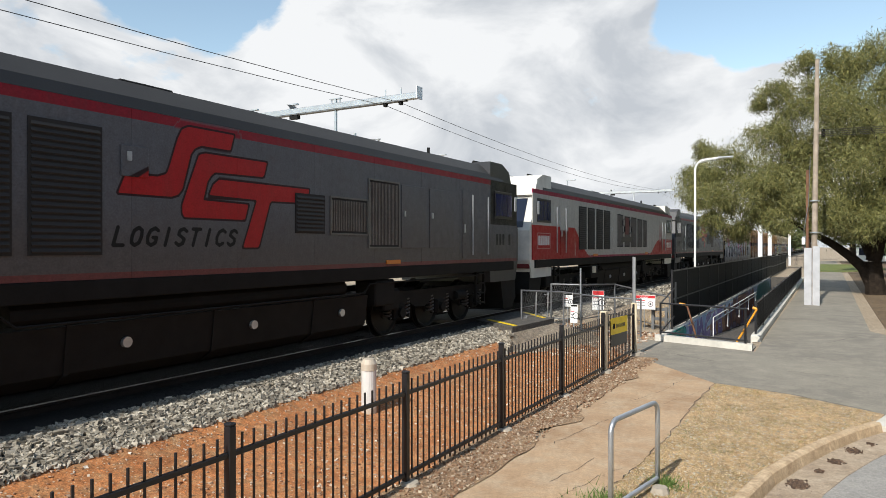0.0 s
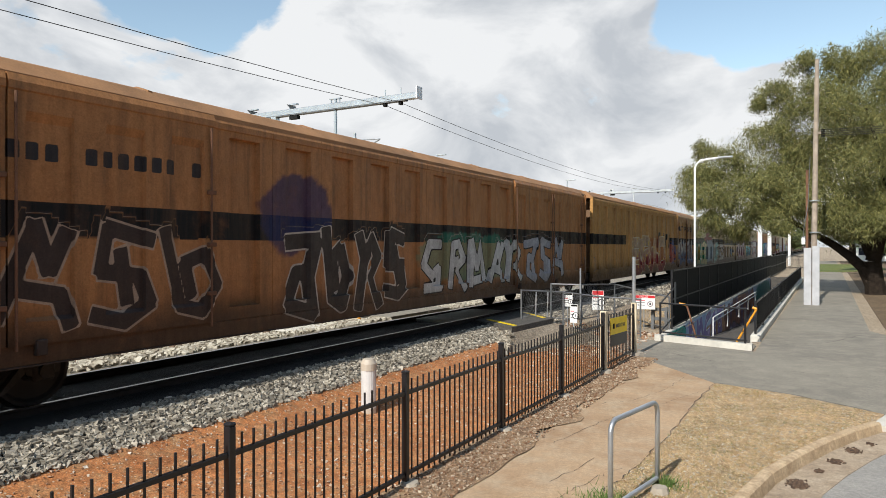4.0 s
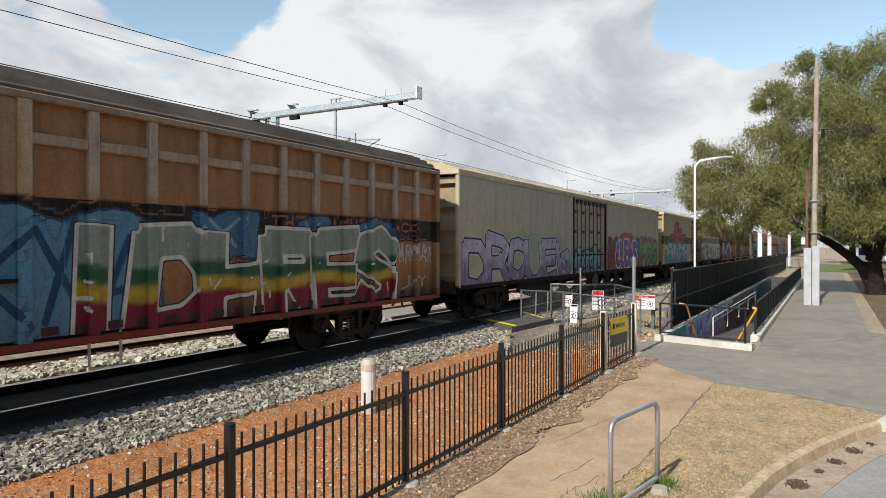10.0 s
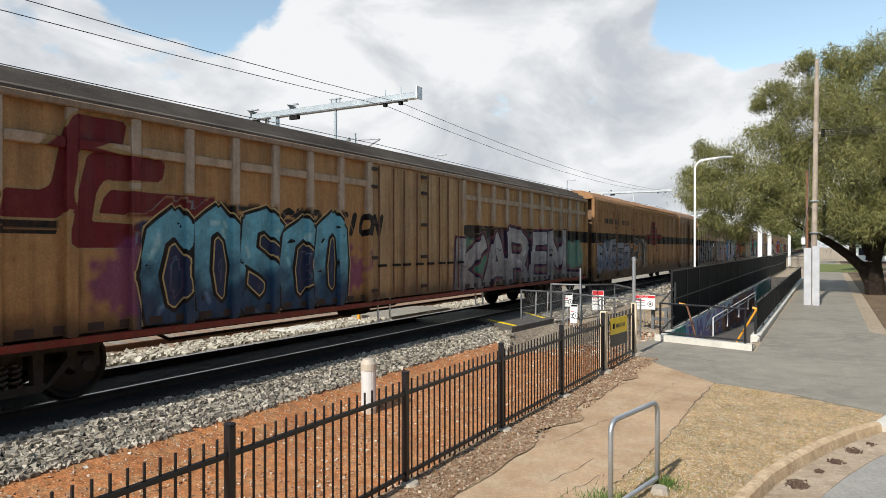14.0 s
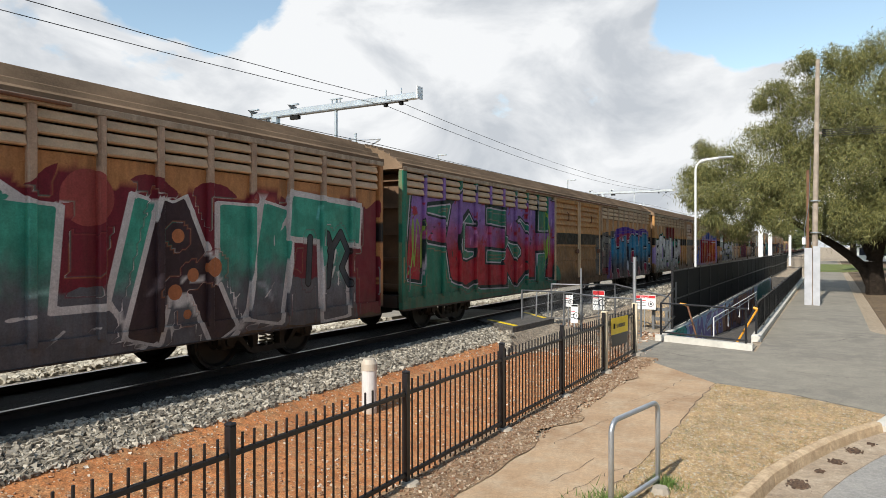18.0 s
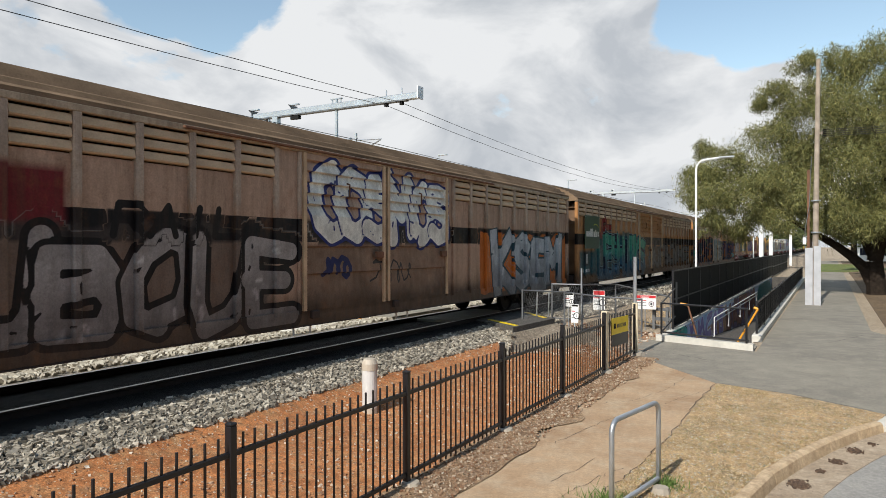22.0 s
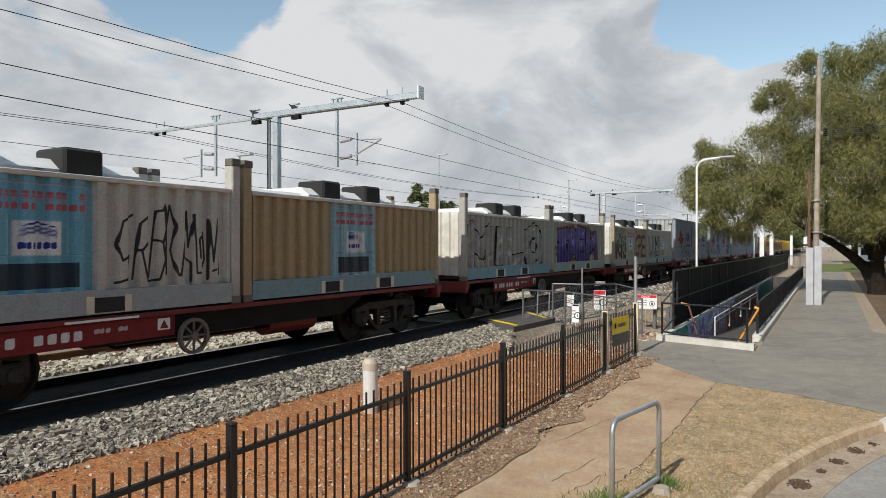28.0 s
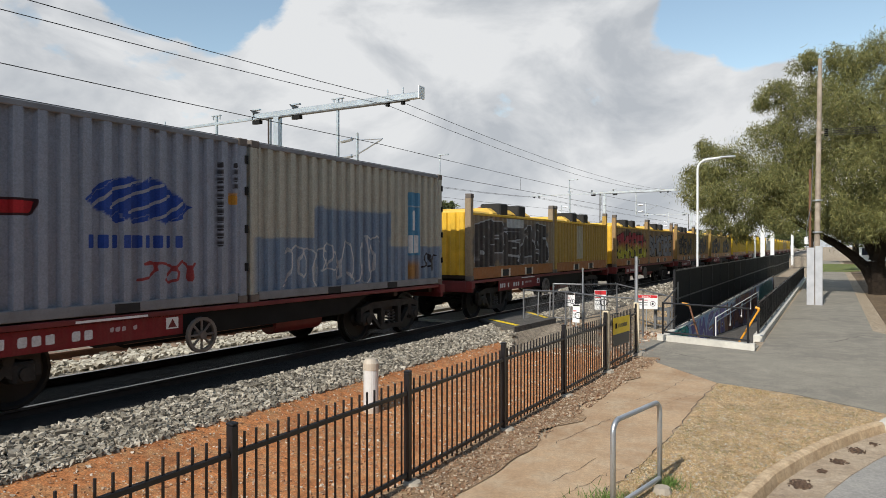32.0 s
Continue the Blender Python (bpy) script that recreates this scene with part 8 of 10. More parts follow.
# ---------- flat wagons and their containers ----------
def low(y0, base, frame, cover, draw, label, foot, fine=0.05):
    p = Paint(base)
    draw(p)
    q = Paint(foot).rect(y0 + 0.6, y0 + 1.1, 1.15, 1.27, (0.34, 0.03, 0.02)).rect(y0 + 4.6, y0 + 5.2, 1.15, 1.27, (0.34, 0.03, 0.02))
    return low_container(label, p, y0, frame, cover, q, fine)


def flat_with(start, boxes, label="red flat wagon carrying two containers", seed=1, colour="frame_red"):
    add(wagon_flat(label, seed, colour), start)
    for b in boxes:
        add(b, start)


def panel(p, y0, y1, face, text, mark):
    """The painted panel with a notice, a maker's mark and a name plate, drawn as bars and plain shapes."""
    p.rect(y0, y1, 1.35, 2.8, face).bars(y0 + 0.1, y1 - 0.1, 2.52, 2.60, 12, text, 3).bars(y0 + 0.1, y1 - 0.1, 2.38, 2.46, 12, text, 4)
    m = (y0 + y1) / 2
    p.rect(m - 0.28, m + 0.28, 1.85, 2.25, WHITE)
    for k in range(3):
        p.poly([(m - 0.2, 2.08 + 0.05 * k), (m, 2.12 + 0.05 * k), (m + 0.2, 2.06 + 0.05 * k), (m + 0.2, 2.08 + 0.05 * k), (m, 2.15 + 0.05 * k), (m - 0.2, 2.1 + 0.05 * k)], (0.02, 0.05, 0.25))
    return p.bars(m - 0.22, m + 0.22, 1.92, 2.0, 6, (0.02, 0.05, 0.25), 6).rect(y0 + 0.2, y1 - 0.2, 1.45, 1.75, mark)


B1, B2 = 0.03, 6.165
rust_box, oat_box, white_box, gold_box = (0.30, 0.16, 0.075), (0.40, 0.30, 0.17), (0.52, 0.50, 0.44), (0.44, 0.27, 0.06)


def s(letters, y0, y1, fill, edge, seed, thick=0.14, halo=None, lo=1.5, hi=2.4, cloudy=None):
    def f(p):
        if cloudy:
            p.cloud(y0 - 0.2, y1 + 0.2, 1.38, 2.7, cloudy, seed + 1, top=0.85)
        p.word(letters, y0, y1, lo, hi, fill, edge, thick, 0.035, halo=halo, glow=0.05 if halo else 0, seed=seed, jitter=0.3, gap=0.12)
        dirty(p, 13, 1.6, 0.35)
    return f


def both(*fs):
    def f(p):
        for g in fs:
            g(p)
    return f


flat_with(534.83, [low(B1, rust_box, "box_orange", "cover_cream", both(s("BUGEO", 0.3, 4.8, (0.30, 0.29, 0.27), (0.05, 0.03, 0.03), 3), lambda p: p.rect(2.7, 3.9, 2.45, 2.75, (0.4, 0.36, 0.3))), "rusty brown half-height container with grey letters", (0.24, 0.10, 0.05)),
                   low(B2, (0.30, 0.19, 0.10), "box_orange", "cover_cream", both(s("gae", 6.4, 8.2, (0.06, 0.07, 0.06), (0.10, 0.16, 0.10), 4), lambda p: panel(p, 8.3, 10.2, (0.62, 0.40, 0.02), (0.3, 0.3, 0.3), (0.45, 0.45, 0.45)), s("bf", 10.4, 12.0, (0.06, 0.06, 0.055), BLACK, 5)), "brown half-height container with a yellow notice panel", (0.30, 0.10, 0.03))], seed=3)
flat_with(548.28, [low(B1, (0.42, 0.24, 0.10), "box_orange", "cover_cream", s("HOAPLe", 0.4, 5.5, ((0.10, 0.09, 0.18), (0.25, 0.22, 0.30)), (0.03, 0.02, 0.05), 6, cloudy=(0.12, 0.08, 0.20), halo=(0.30, 0.03, 0.05)), "orange half-height container with a violet piece", (0.42, 0.15, 0.03)),
                   low(B2, (0.38, 0.21, 0.09), "box_orange", "cover_cream", s("gdOSRe", 6.6, 11.7, ((0.14, 0.04, 0.06), (0.28, 0.10, 0.12)), (0.35, 0.12, 0.14), 7, 0.1, cloudy=(0.20, 0.09, 0.06)), "orange half-height container with a red piece", (0.42, 0.15, 0.03))], seed=4)
flat_with(561.8, [low(B1, rust_box, "box_orange", "cover_cream", s("baHe", 1.0, 5.0, (0.12, 0.10, 0.08), INK, 8, 0.08), "brown half-height container with faint scrawls", (0.34, 0.13, 0.04)),
                  low(B2, rust_box, "box_orange", "cover_cream", s("UTGa", 7.0, 11.6, (0.30, 0.28, 0.25), INK, 9, 0.1), "brown half-height container with pale letters", (0.34, 0.13, 0.04))], seed=5)
flat_with(575.2, [low(B1, gold_box, "box_yellow", "cover_amber", s("gbda", 1.0, 5.0, (0.05, 0.08, 0.12), BLACK, 10), "mustard half-height container with dark graffiti", (0.34, 0.15, 0.04)),
                  low(B2, (0.34, 0.20, 0.08), "box_orange", "cover_amber", both(s("AbEHKaM", 6.5, 11.7, ((0.10, 0.08, 0.06), (0.14, 0.07, 0.045)), (0.022, 0.015, 0.012), 11, 0.1, cloudy=(0.07, 0.02, 0.018)), lambda p: p.bars(8.9, 10.0, 2.42, 2.62, 8, (0.4, 0.36, 0.3), 4), lambda p: p.scrawl(8, 7.6, 8.5, 1.2, 1.4, WHITE, 4)), "brown half-height container with spiky dark letters", (0.28, 0.11, 0.035))], seed=6)
flat_with(589.0, [low(B1, white_box, "box_white", "cover_white", both(s("bfdc", 0.5, 1.9, INK, None, 12, 0.016), lambda p: panel(p, 2.35, 3.7, (0.16, 0.40, 0.50), (0.5, 0.1, 0.1), (0.03, 0.05, 0.07)), s("caBfdbh", 4.0, 5.7, INK, None, 13, 0.016)), "white half-height container with a pale blue panel", (0.34, 0.38, 0.38)),
                  low(B2, oat_box, "box_white", "cover_white", lambda p: panel(p, 8.35, 9.75, (0.26, 0.44, 0.50), (0.5, 0.1, 0.1), (0.05, 0.06, 0.07)), "oat-coloured half-height container with a pale blue panel", (0.20, 0.32, 0.36))], seed=7)
flat_with(602.5, [low(B1, (0.40, 0.38, 0.33), "box_white", "cover_white", s("MILO", 0.4, 5.2, (0.34, 0.32, 0.29), BLACK, 14, 0.22), "dusty white half-height container with black-edged letters", (0.20, 0.34, 0.40)),
                  low(B2, (0.40, 0.38, 0.30), "box_white", "cover_white", s("gdEM", 6.8, 11.0, ((0.07, 0.05, 0.20), (0.16, 0.13, 0.32)), (0.02, 0.015, 0.03), 15, 0.22, cloudy=(0.02, 0.015, 0.03), halo=(0.40, 0.12, 0.04)), "pale half-height container with a violet piece", (0.30, 0.36, 0.34))], seed=8)
flat_with(616.1, [low(B1, (0.36, 0.31, 0.22), "box_white", "cover_white", both(s("bGae", 0.3, 2.2, ((0.10, 0.06, 0.04), (0.12, 0.18, 0.10)), (0.5, 0.46, 0.40), 16, 0.14), lambda p: panel(p, 2.2, 3.6, (0.48, 0.48, 0.46), (0.5, 0.12, 0.1), (0.45, 0.38, 0.20)), s("GRE", 3.8, 5.7, (0.12, 0.09, 0.08), (0.25, 0.05, 0.05), 17, 0.05)), "weathered half-height container with dark green letters", (0.30, 0.32, 0.30)),
                  low(B2, (0.44, 0.43, 0.38), "box_white", "cover_white", both(s("UUe", 6.6, 9.2, (0.25, 0.25, 0.24), INK, 18, 0.1), lambda p: panel(p, 9.2, 10.6, (0.48, 0.48, 0.46), (0.5, 0.12, 0.1), (0.4, 0.3, 0.2))), "white half-height container with grey letters", (0.20, 0.32, 0.38))], seed=9)


def waves(p, y0, z0, c=(0.02, 0.06, 0.28)):
    """The blue rippled emblem with a line of writing under it, as plain shapes."""
    p.poly([(y0 + a, z0 + b) for a, b in ((0, 0.29), (0.27, 0.54), (0.68, 0.65), (0.81, 0.57), (0.97, 0.66), (1.29, 0.49), (1.33, 0.44), (1.62, 0.27), (1.45, 0.09), (1.17, 0.01), (1.01, 0.09), (0.71, 0.0), (0.61, 0.08), (0.47, 0.0), (0.11, 0.22))], c)
    for line in (((0.14, 0.22), (0.40, 0.44), (0.79, 0.57)), ((0.35, 0.20), (0.57, 0.35), (1.13, 0.55)), ((0.61, 0.15), (0.97, 0.27), (1.27, 0.41)), ((1.01, 0.07), (1.25, 0.16), (1.45, 0.32))):
        segs = [(y0 + a, z0 + b, y0 + d, z0 + e) for (a, b), (d, e) in zip(line, line[1:])]
        p.cut(y0, y0 + 1.7, z0, z0 + 0.7, lambda y, z, segs=segs: (near(segs, y, z) - 0.02,) * 3, lambda y, z: (0.30, 0.31, 0.34))
    return p.bars(y0 + 0.05, y0 + 1.5, z0 - 0.32, z0 - 0.15, 9, c, 7)


def tall(y0, label, base=(0.275, 0.30, 0.35), draw=None, marks=True):
    p = Paint(base)
    if marks:
        p.emblem(y0 + 0.91, y0 + 2.82, 1.88, 2.90, (0.42, 0.02, 0.025)).word("LOGISTICS", y0 + 0.85, y0 + 1.98, 1.89, 2.04, INK, thick=0.014, slant=0.2, gap=0.34)
        waves(p, y0 + 3.4, 2.25)
        p.rect(y0 + 5.74, y0 + 5.86, 2.60, 2.78, (0.55, 0.25, 0.03))
        for k in range(11):
            p.rect(y0 + 5.53, y0 + 5.59, 1.95 + 0.12 * k, 2.035 + 0.12 * k, INK, soft=0.006)
        for k in range(4):
            p.rect(y0 + 5.82, y0 + 5.87, 2.84 + 0.11 * k, 2.92 + 0.11 * k, INK, soft=0.006)
    if draw:
        draw(p)
    return tall_container(label, dirty(p, 14, 1.5, 0.25), y0)


flat_with(629.4, [tall(B1, "grey shipping container with red and blue emblems, tagged in black", draw=lambda p: p.word("KNbGa", 2.3, 5.8, 1.3, 2.05, BLACK, None, 0.02, jitter=0.35, seed=4, gap=0.12)), tall(B2, "clean grey shipping container with red and blue emblems", (0.31, 0.33, 0.36))], seed=10)
flat_with(643.0, [tall(B1, "grey shipping container with red and blue emblems, tagged in black", draw=lambda p: p.word("BOKE", 0.5, 2.2, 1.3, 1.75, BLACK, None, 0.022, jitter=0.3, seed=3).word("BOKE", 2.6, 4.0, 1.4, 1.75, BLACK, None, 0.022, jitter=0.3, seed=4).scrawl(14, 4.2, 5.6, 1.3, 2.2, NAVY, 6, 0.03)), tall(B2, "grey shipping container with red and blue emblems, tagged in black", draw=lambda p: p.word("fbDSgf", 9.75, 11.6, 1.2, 2.05, BLACK, None, 0.034, jitter=0.35, seed=8, gap=0.05).scrawl(8, 9.7, 10.3, 1.1, 2.2, BLACK, 7, 0.034))], seed=11)
flat_with(656.9, [tall(B1, "grey shipping container with red and blue emblems"), tall(B2, "grey shipping container with red and blue emblems")], seed=12)


def patch(p):
    p.rect(B2 + 0.1, 7.7, 1.2, 2.1, (0.20, 0.26, 0.34), rag=0.02).rect(7.7, 10.1, 1.2, 2.66, (0.18, 0.24, 0.32), rag=0.02).rect(10.1, 12.2, 1.2, 1.95, (0.20, 0.26, 0.34), rag=0.02)
    p.rect(10.85, 11.25, 1.75, 3.15, (0.08, 0.25, 0.40)).rect(10.95, 11.15, 2.3, 2.75, WHITE).bars(10.88, 11.22, 1.8, 2.2, 3, WHITE, 4).scrawl(24, 6.9, 9.6, 1.25, 2.1, (0.5, 0.5, 0.5), 9, 0.014).scrawl(8, 11.4, 11.9, 1.4, 1.9, INK, 3).rect(10.8, 11.2, 1.2, 1.6, (0.35, 0.18, 0.05), soft=0.1)


flat_with(670.35, [tall(B1, "grey shipping container with red and blue emblems, red scrawl below", draw=lambda p: p.scrawl(10, 4.2, 5.2, 1.45, 1.75, (0.3, 0.05, 0.05), 5)), tall(B2, "oat-coloured shipping container overpainted with pale blue patches", (0.44, 0.42, 0.34), patch, marks=False)], seed=13)

flat_with(684.0, [low(B1, (0.30, 0.23, 0.15), "box_yellow", "cover_amber", both(s("gPEAe", 0.3, 5.4, (0.07, 0.06, 0.055), (0.40, 0.40, 0.40), 20, 0.18, cloudy=(0.12, 0.11, 0.11)), lambda p: p.rect(2.3, 3.5, 2.5, 2.75, PALE)), "yellow half-height container with a dark silver piece", (0.34, 0.13, 0.04)),
                  low(B2, gold_box, "box_yellow", "cover_amber", lambda p: p.rect(8.4, 9.2, 1.5, 2.7, (0.46, 0.40, 0.28)), "mustard half-height container with a pale notice", (0.34, 0.13, 0.04))], seed=14)
flat_with(697.43, [low(B1, (0.34, 0.22, 0.10), "box_yellow", "cover_amber", s("gKaREb", 0.5, 5.6, ((0.45, 0.40, 0.05), (0.35, 0.05, 0.06)), BLACK, 21, 0.14, cloudy=(0.05, 0.04, 0.04)), "mustard half-height container with a red and yellow piece", (0.34, 0.13, 0.04)),
                   low(B2, (0.24, 0.16, 0.09), "box_yellow", "cover_amber", s("eHCRBE", 6.5, 11.8, ASH, BLACK, 22, 0.12), "brown half-height container with grey letters", (0.34, 0.13, 0.04))], seed=15)
far_boxes = [((0.30, 0.19, 0.07), "box_orange"), ((0.34, 0.22, 0.06), "box_yellow"), ((0.62, 0.40, 0.02), "box_yellow"), ((0.66, 0.44, 0.02), "box_yellow"), ((0.66, 0.44, 0.02), "box_yellow"), ((0.50, 0.48, 0.42), "box_white"), ((0.64, 0.42, 0.02), "box_yellow"), ((0.64, 0.42, 0.02), "box_yellow"), ((0.40, 0.28, 0.08), "box_orange"), ((0.62, 0.40, 0.03), "box_yellow")]
for k, (base, frame_mat) in enumerate(far_boxes):
    flat_with(697.43 + 13.43 * (k + 1), [low(b, base, frame_mat, "cover_amber", s("gaEbd", b + 0.8, b + 5, (0.10, 0.09, 0.08), INK, 30 + k, 0.08) if k < 2 else (lambda p: None), "yellow half-height container" + (" with dark graffiti" if k < 2 else " in bright paint on its wagon"), (0.34, 0.14, 0.03), fine=0.2) for b in (B1, B2)], seed=20 + k)


# ---------- stones, pebbles and grass ----------
def scatter(name, n, place, size, material, label, category, seed, flat=0.7):
    """Many small angular stones in one mesh."""
    r = np.random.RandomState(seed)
    cube = np.array([(x, y, z) for x in (-1, 1) for y in (-1, 1) for z in (-1, 1)], float)
    faces = np.array([(0, 1, 3, 2), (4, 6, 7, 5), (0, 4, 5, 1), (2, 3, 7, 6), (0, 2, 6, 4), (1, 5, 7, 3)])
    at = place(r, n)
    v = cube[None] * r.uniform(0.5, 1.25, (n, 8, 1)) + r.uniform(-0.4, 0.4, (n, 8, 3))
    s_ = size * r.uniform(0.55, 1.3, (n, 1, 1)) * np.stack([r.uniform(0.7, 1.2, n), r.uniform(0.7, 1.2, n), r.uniform(flat - 0.2, flat + 0.2, n)], 1)[:, None]
    v = v * s_ / 2
    a, b = r.uniform(0, 6.3, n), r.uniform(-0.6, 0.6, n)
    x, y, z = v[..., 0], v[..., 1], v[..., 2]
    y, z = y * np.cos(b)[:, None] - z * np.sin(b)[:, None], y * np.sin(b)[:, None] + z * np.cos(b)[:, None]
    x, y = x * np.cos(a)[:, None] - y * np.sin(a)[:, None], x * np.sin(a)[:, None] + y * np.cos(a)[:, None]
    v = np.stack([x, y, z], -1) + at[:, None]
    me = bpy.data.meshes.new(name)
    me.from_pydata(v.reshape(-1, 3).tolist(), [], (faces[None] + 8 * np.arange(n)[:, None, None]).reshape(-1, 4).tolist())
    return tagged(part_of_mesh(name, me, material), label, category, kind="stuff")


def on_land(x0, x1, y0, y1, lift, near_power=1.0):
    def place(r, n):
        x = r.uniform(x0, x1, n)
        y = y0 + (y1 - y0) * r.uniform(0, 1, n) ** near_power
        return np.stack([x, y, np.interp(x, [p[0] for p in LAND], [p[1] for p in LAND]) + lift], 1)
    return place


def stone_material(name, a, b, c):
    n = Nodes(name)
    info = n.tree.nodes.new("ShaderNodeNewGeometry")
    col = n.ramp(info.outputs["Random Per Island"], (0.0, a), (0.55, b), (1.0, c))
    col = n.mix(0.4, col, n.ramp(n.noise(30.0, 4), (0.3, grey(0.4)), (0.7, grey(1.0))), "MULTIPLY")
    return n.done(col, 0.9)


MAT["stone"] = stone_material("stone", (0.11, 0.095, 0.075), (0.31, 0.275, 0.215), (0.60, 0.54, 0.44))
MAT["pale_stone"] = stone_material("pale_stone", (0.30, 0.26, 0.20), (0.44, 0.40, 0.32), (0.62, 0.58, 0.48))
MAT["pebble"] = stone_material("pebble", (0.26, 0.11, 0.05), (0.40, 0.25, 0.15), (0.74, 0.66, 0.54))
scatter("ballast_stones", 15500, on_land(-7.68, -6.95, 2.0, 24, 0.04, 1.35), 0.058, "stone", "loose grey crushed stones on the track shoulder", "stones", 3)
scatter("ballast_stones", 2600, on_land(-7.75, -6.95, 24, 60, 0.05), 0.10, "stone", "loose grey crushed stones farther along the track", "stones", 4)
scatter("far_ballast_stones", 4200, on_land(-12.1, -10.75, 3.0, 30, 0.04), 0.085, "pale_stone", "loose pale stones between the tracks", "stones", 5)
scatter("far_ballast_stones", 1500, on_land(-15.8, -13.9, 6.0, 40, 0.04), 0.11, "pale_stone", "loose pale stones beyond the second track", "stones", 6)
scatter("pebbles", 5200, on_land(-6.95, -3.75, 2.0, 17, 0.035, 1.2), 0.024, "pebble", "small stones strewn over the red earth", "stones", 7)


def blades(name, n, place, tall, material, label, category, seed, spread=0.5):
    """Grass as thin upright triangles in one mesh."""
    r = np.random.RandomState(seed)
    at = place(r, n)
    a = r.uniform(0, 6.3, n)
    h = tall * r.uniform(0.4, 1.2, n)
    w = 0.004 + 0.08 * h
    d = np.stack([np.cos(a), np.sin(a), 0 * a], 1)
    tip = at + np.stack([r.normal(0, spread, n) * h, r.normal(0, spread, n) * h, h], 1)
    v = np.stack([at - d * w[:, None] * 0.5, at + d * w[:, None] * 0.5, tip], 1)
    me = bpy.data.meshes.new(name)
    me.from_pydata(v.reshape(-1, 3).tolist(), [], np.arange(3 * n).reshape(-1, 3).tolist())
    return tagged(part_of_mesh(name, me, material), label, category, kind="stuff")


MAT["verge_grit"] = stone_material("verge_grit", (0.19, 0.09, 0.045), (0.34, 0.22, 0.135), (0.56, 0.46, 0.34))
MAT["straw"] = stone_material("straw", (0.22, 0.12, 0.045), (0.55, 0.37, 0.17), (0.88, 0.70, 0.44))
scatter("gravel", 2800, on_land(-4.0, -3.3, 2.0, 15.5, 0.052, 1.1), 0.025, "verge_grit", "fine gravel and grit along the fence foot", "gravel", 8)
MAT["weed"] = stone_material("weed", (0.07, 0.13, 0.02), (0.12, 0.20, 0.04), (0.20, 0.26, 0.07))


def in_island(r, n):
    y = r.uniform(6.6, 13.2, n)
    lo = np.interp(y, [6.6, 8.8, 13.3], [-2.0, -1.85, -1.78])
    hi = np.interp(y, [6.6, 7.25, 8.13, 8.95, 9.77, 10.56, 11.18, 12.17, 13.3], [-0.85, -0.78, -0.64, -0.40, -0.12, 0.2, 0.5, 0.7, -1.7])
    return np.stack([lo + (hi - lo) * r.uniform(0, 1, n), y, 0 * y + 0.038], 1)


blades("dry_grass", 26000, in_island, 0.028, "straw", "short dry straw-coloured grass on the island", "grass", 5, 1.2)
scatter("island_grit", 2600, in_island, 0.02, "pale_stone", "small stones and grit among the dry grass", "gravel", 9)
blades("green_shoots", 2600, in_island, 0.03, "weed", "sparse green shoots in the dry grass", "grass", 16, 1.0)
scatter("straw_chips", 8000, in_island, 0.017, "straw", "matted straw and bark chips on the island", "litter", 21, 0.3)
blades("leaf_litter", 3500, lambda r, n: in_island(r, n), 0.02, "pebble", "bits of dry litter on the grass", "litter", 6, 2.5)
for x, y, wide, n in ((-1.50, 7.35, 0.16, 260), (-1.85, 6.55, 0.3, 400), (-1.3, 11.2, 0.3, 60), (-1.55, 9.4, 0.3, 60)):
    blades("weed_tuft", n, lambda r, m: np.stack([r.normal(x, wide * 0.5, m), r.normal(y, wide * 0.5, m), np.full(m, 0.035)], 1), 0.11 if wide < 0.3 or n > 300 else 0.035, "weed", "green weeds at the edge of the path", "weeds", int(n))
for x, y, n in ((-5.3, 22.6, 160), (-4.9, 25.0, 200), (-5.8, 27.5, 200)):
    blades("weed_tuft", n, lambda r, m: np.stack([r.normal(x, 0.35, m), r.normal(y, 0.5, m), np.full(m, 0.03)], 1), 0.22, "straw", "dry weeds by the track", "weeds", int(n))


MAT["silt"] = stone_material("silt", (0.05, 0.03, 0.02), (0.10, 0.06, 0.035), (0.18, 0.11, 0.07))
for x, y, wide, n in ((0.30, 9.85, 0.055, 220), (0.10, 9.25, 0.05, 210), (-0.07, 8.75, 0.03, 90), (-0.27, 8.15, 0.07, 280), (-0.45, 7.4, 0.04, 90), (0.5, 10.3, 0.03, 50)):
    scatter("leaf_drift", n, lambda r, m: np.stack([r.normal(x, wide * 0.7, m), r.normal(y, wide, m), np.full(m, 0.026)], 1), 0.02, "silt", "dark drift of leaves and silt in the gutter", "leaf litter", int(n), 0.5)


# ---------- cracks in the paths ----------
MAT["crack"] = plain("crack", (0.05, 0.04, 0.032), 0.95)


def crack(pts, z, wide=0.004, seed=1):
    """A thin, wandering crack, filled with dirt."""
    r = random.Random(seed)
    line = []
    for (a, b), (c, d) in zip(pts, pts[1:]):
        for k in range(8):
            line.append((a + (c - a) * k / 8 + r.uniform(-0.03, 0.03), b + (d - b) * k / 8 + r.uniform(-0.03, 0.03)))
    bm = bmesh.new()
    prev = None
    for i, (x, y) in enumerate(line):
        w = wide * r.uniform(0.3, 1.2)
        now = (bm.verts.new((x - w, y, z)), bm.verts.new((x + w, y + w, z)))
        if prev:
            bm.faces.new((prev[0], prev[1], now[1], now[0]))
        prev = now
    tagged(part("crack", bm, "crack"), "thin dark crack filled with dirt", "crack", group="cracks in the path", kind="structure")


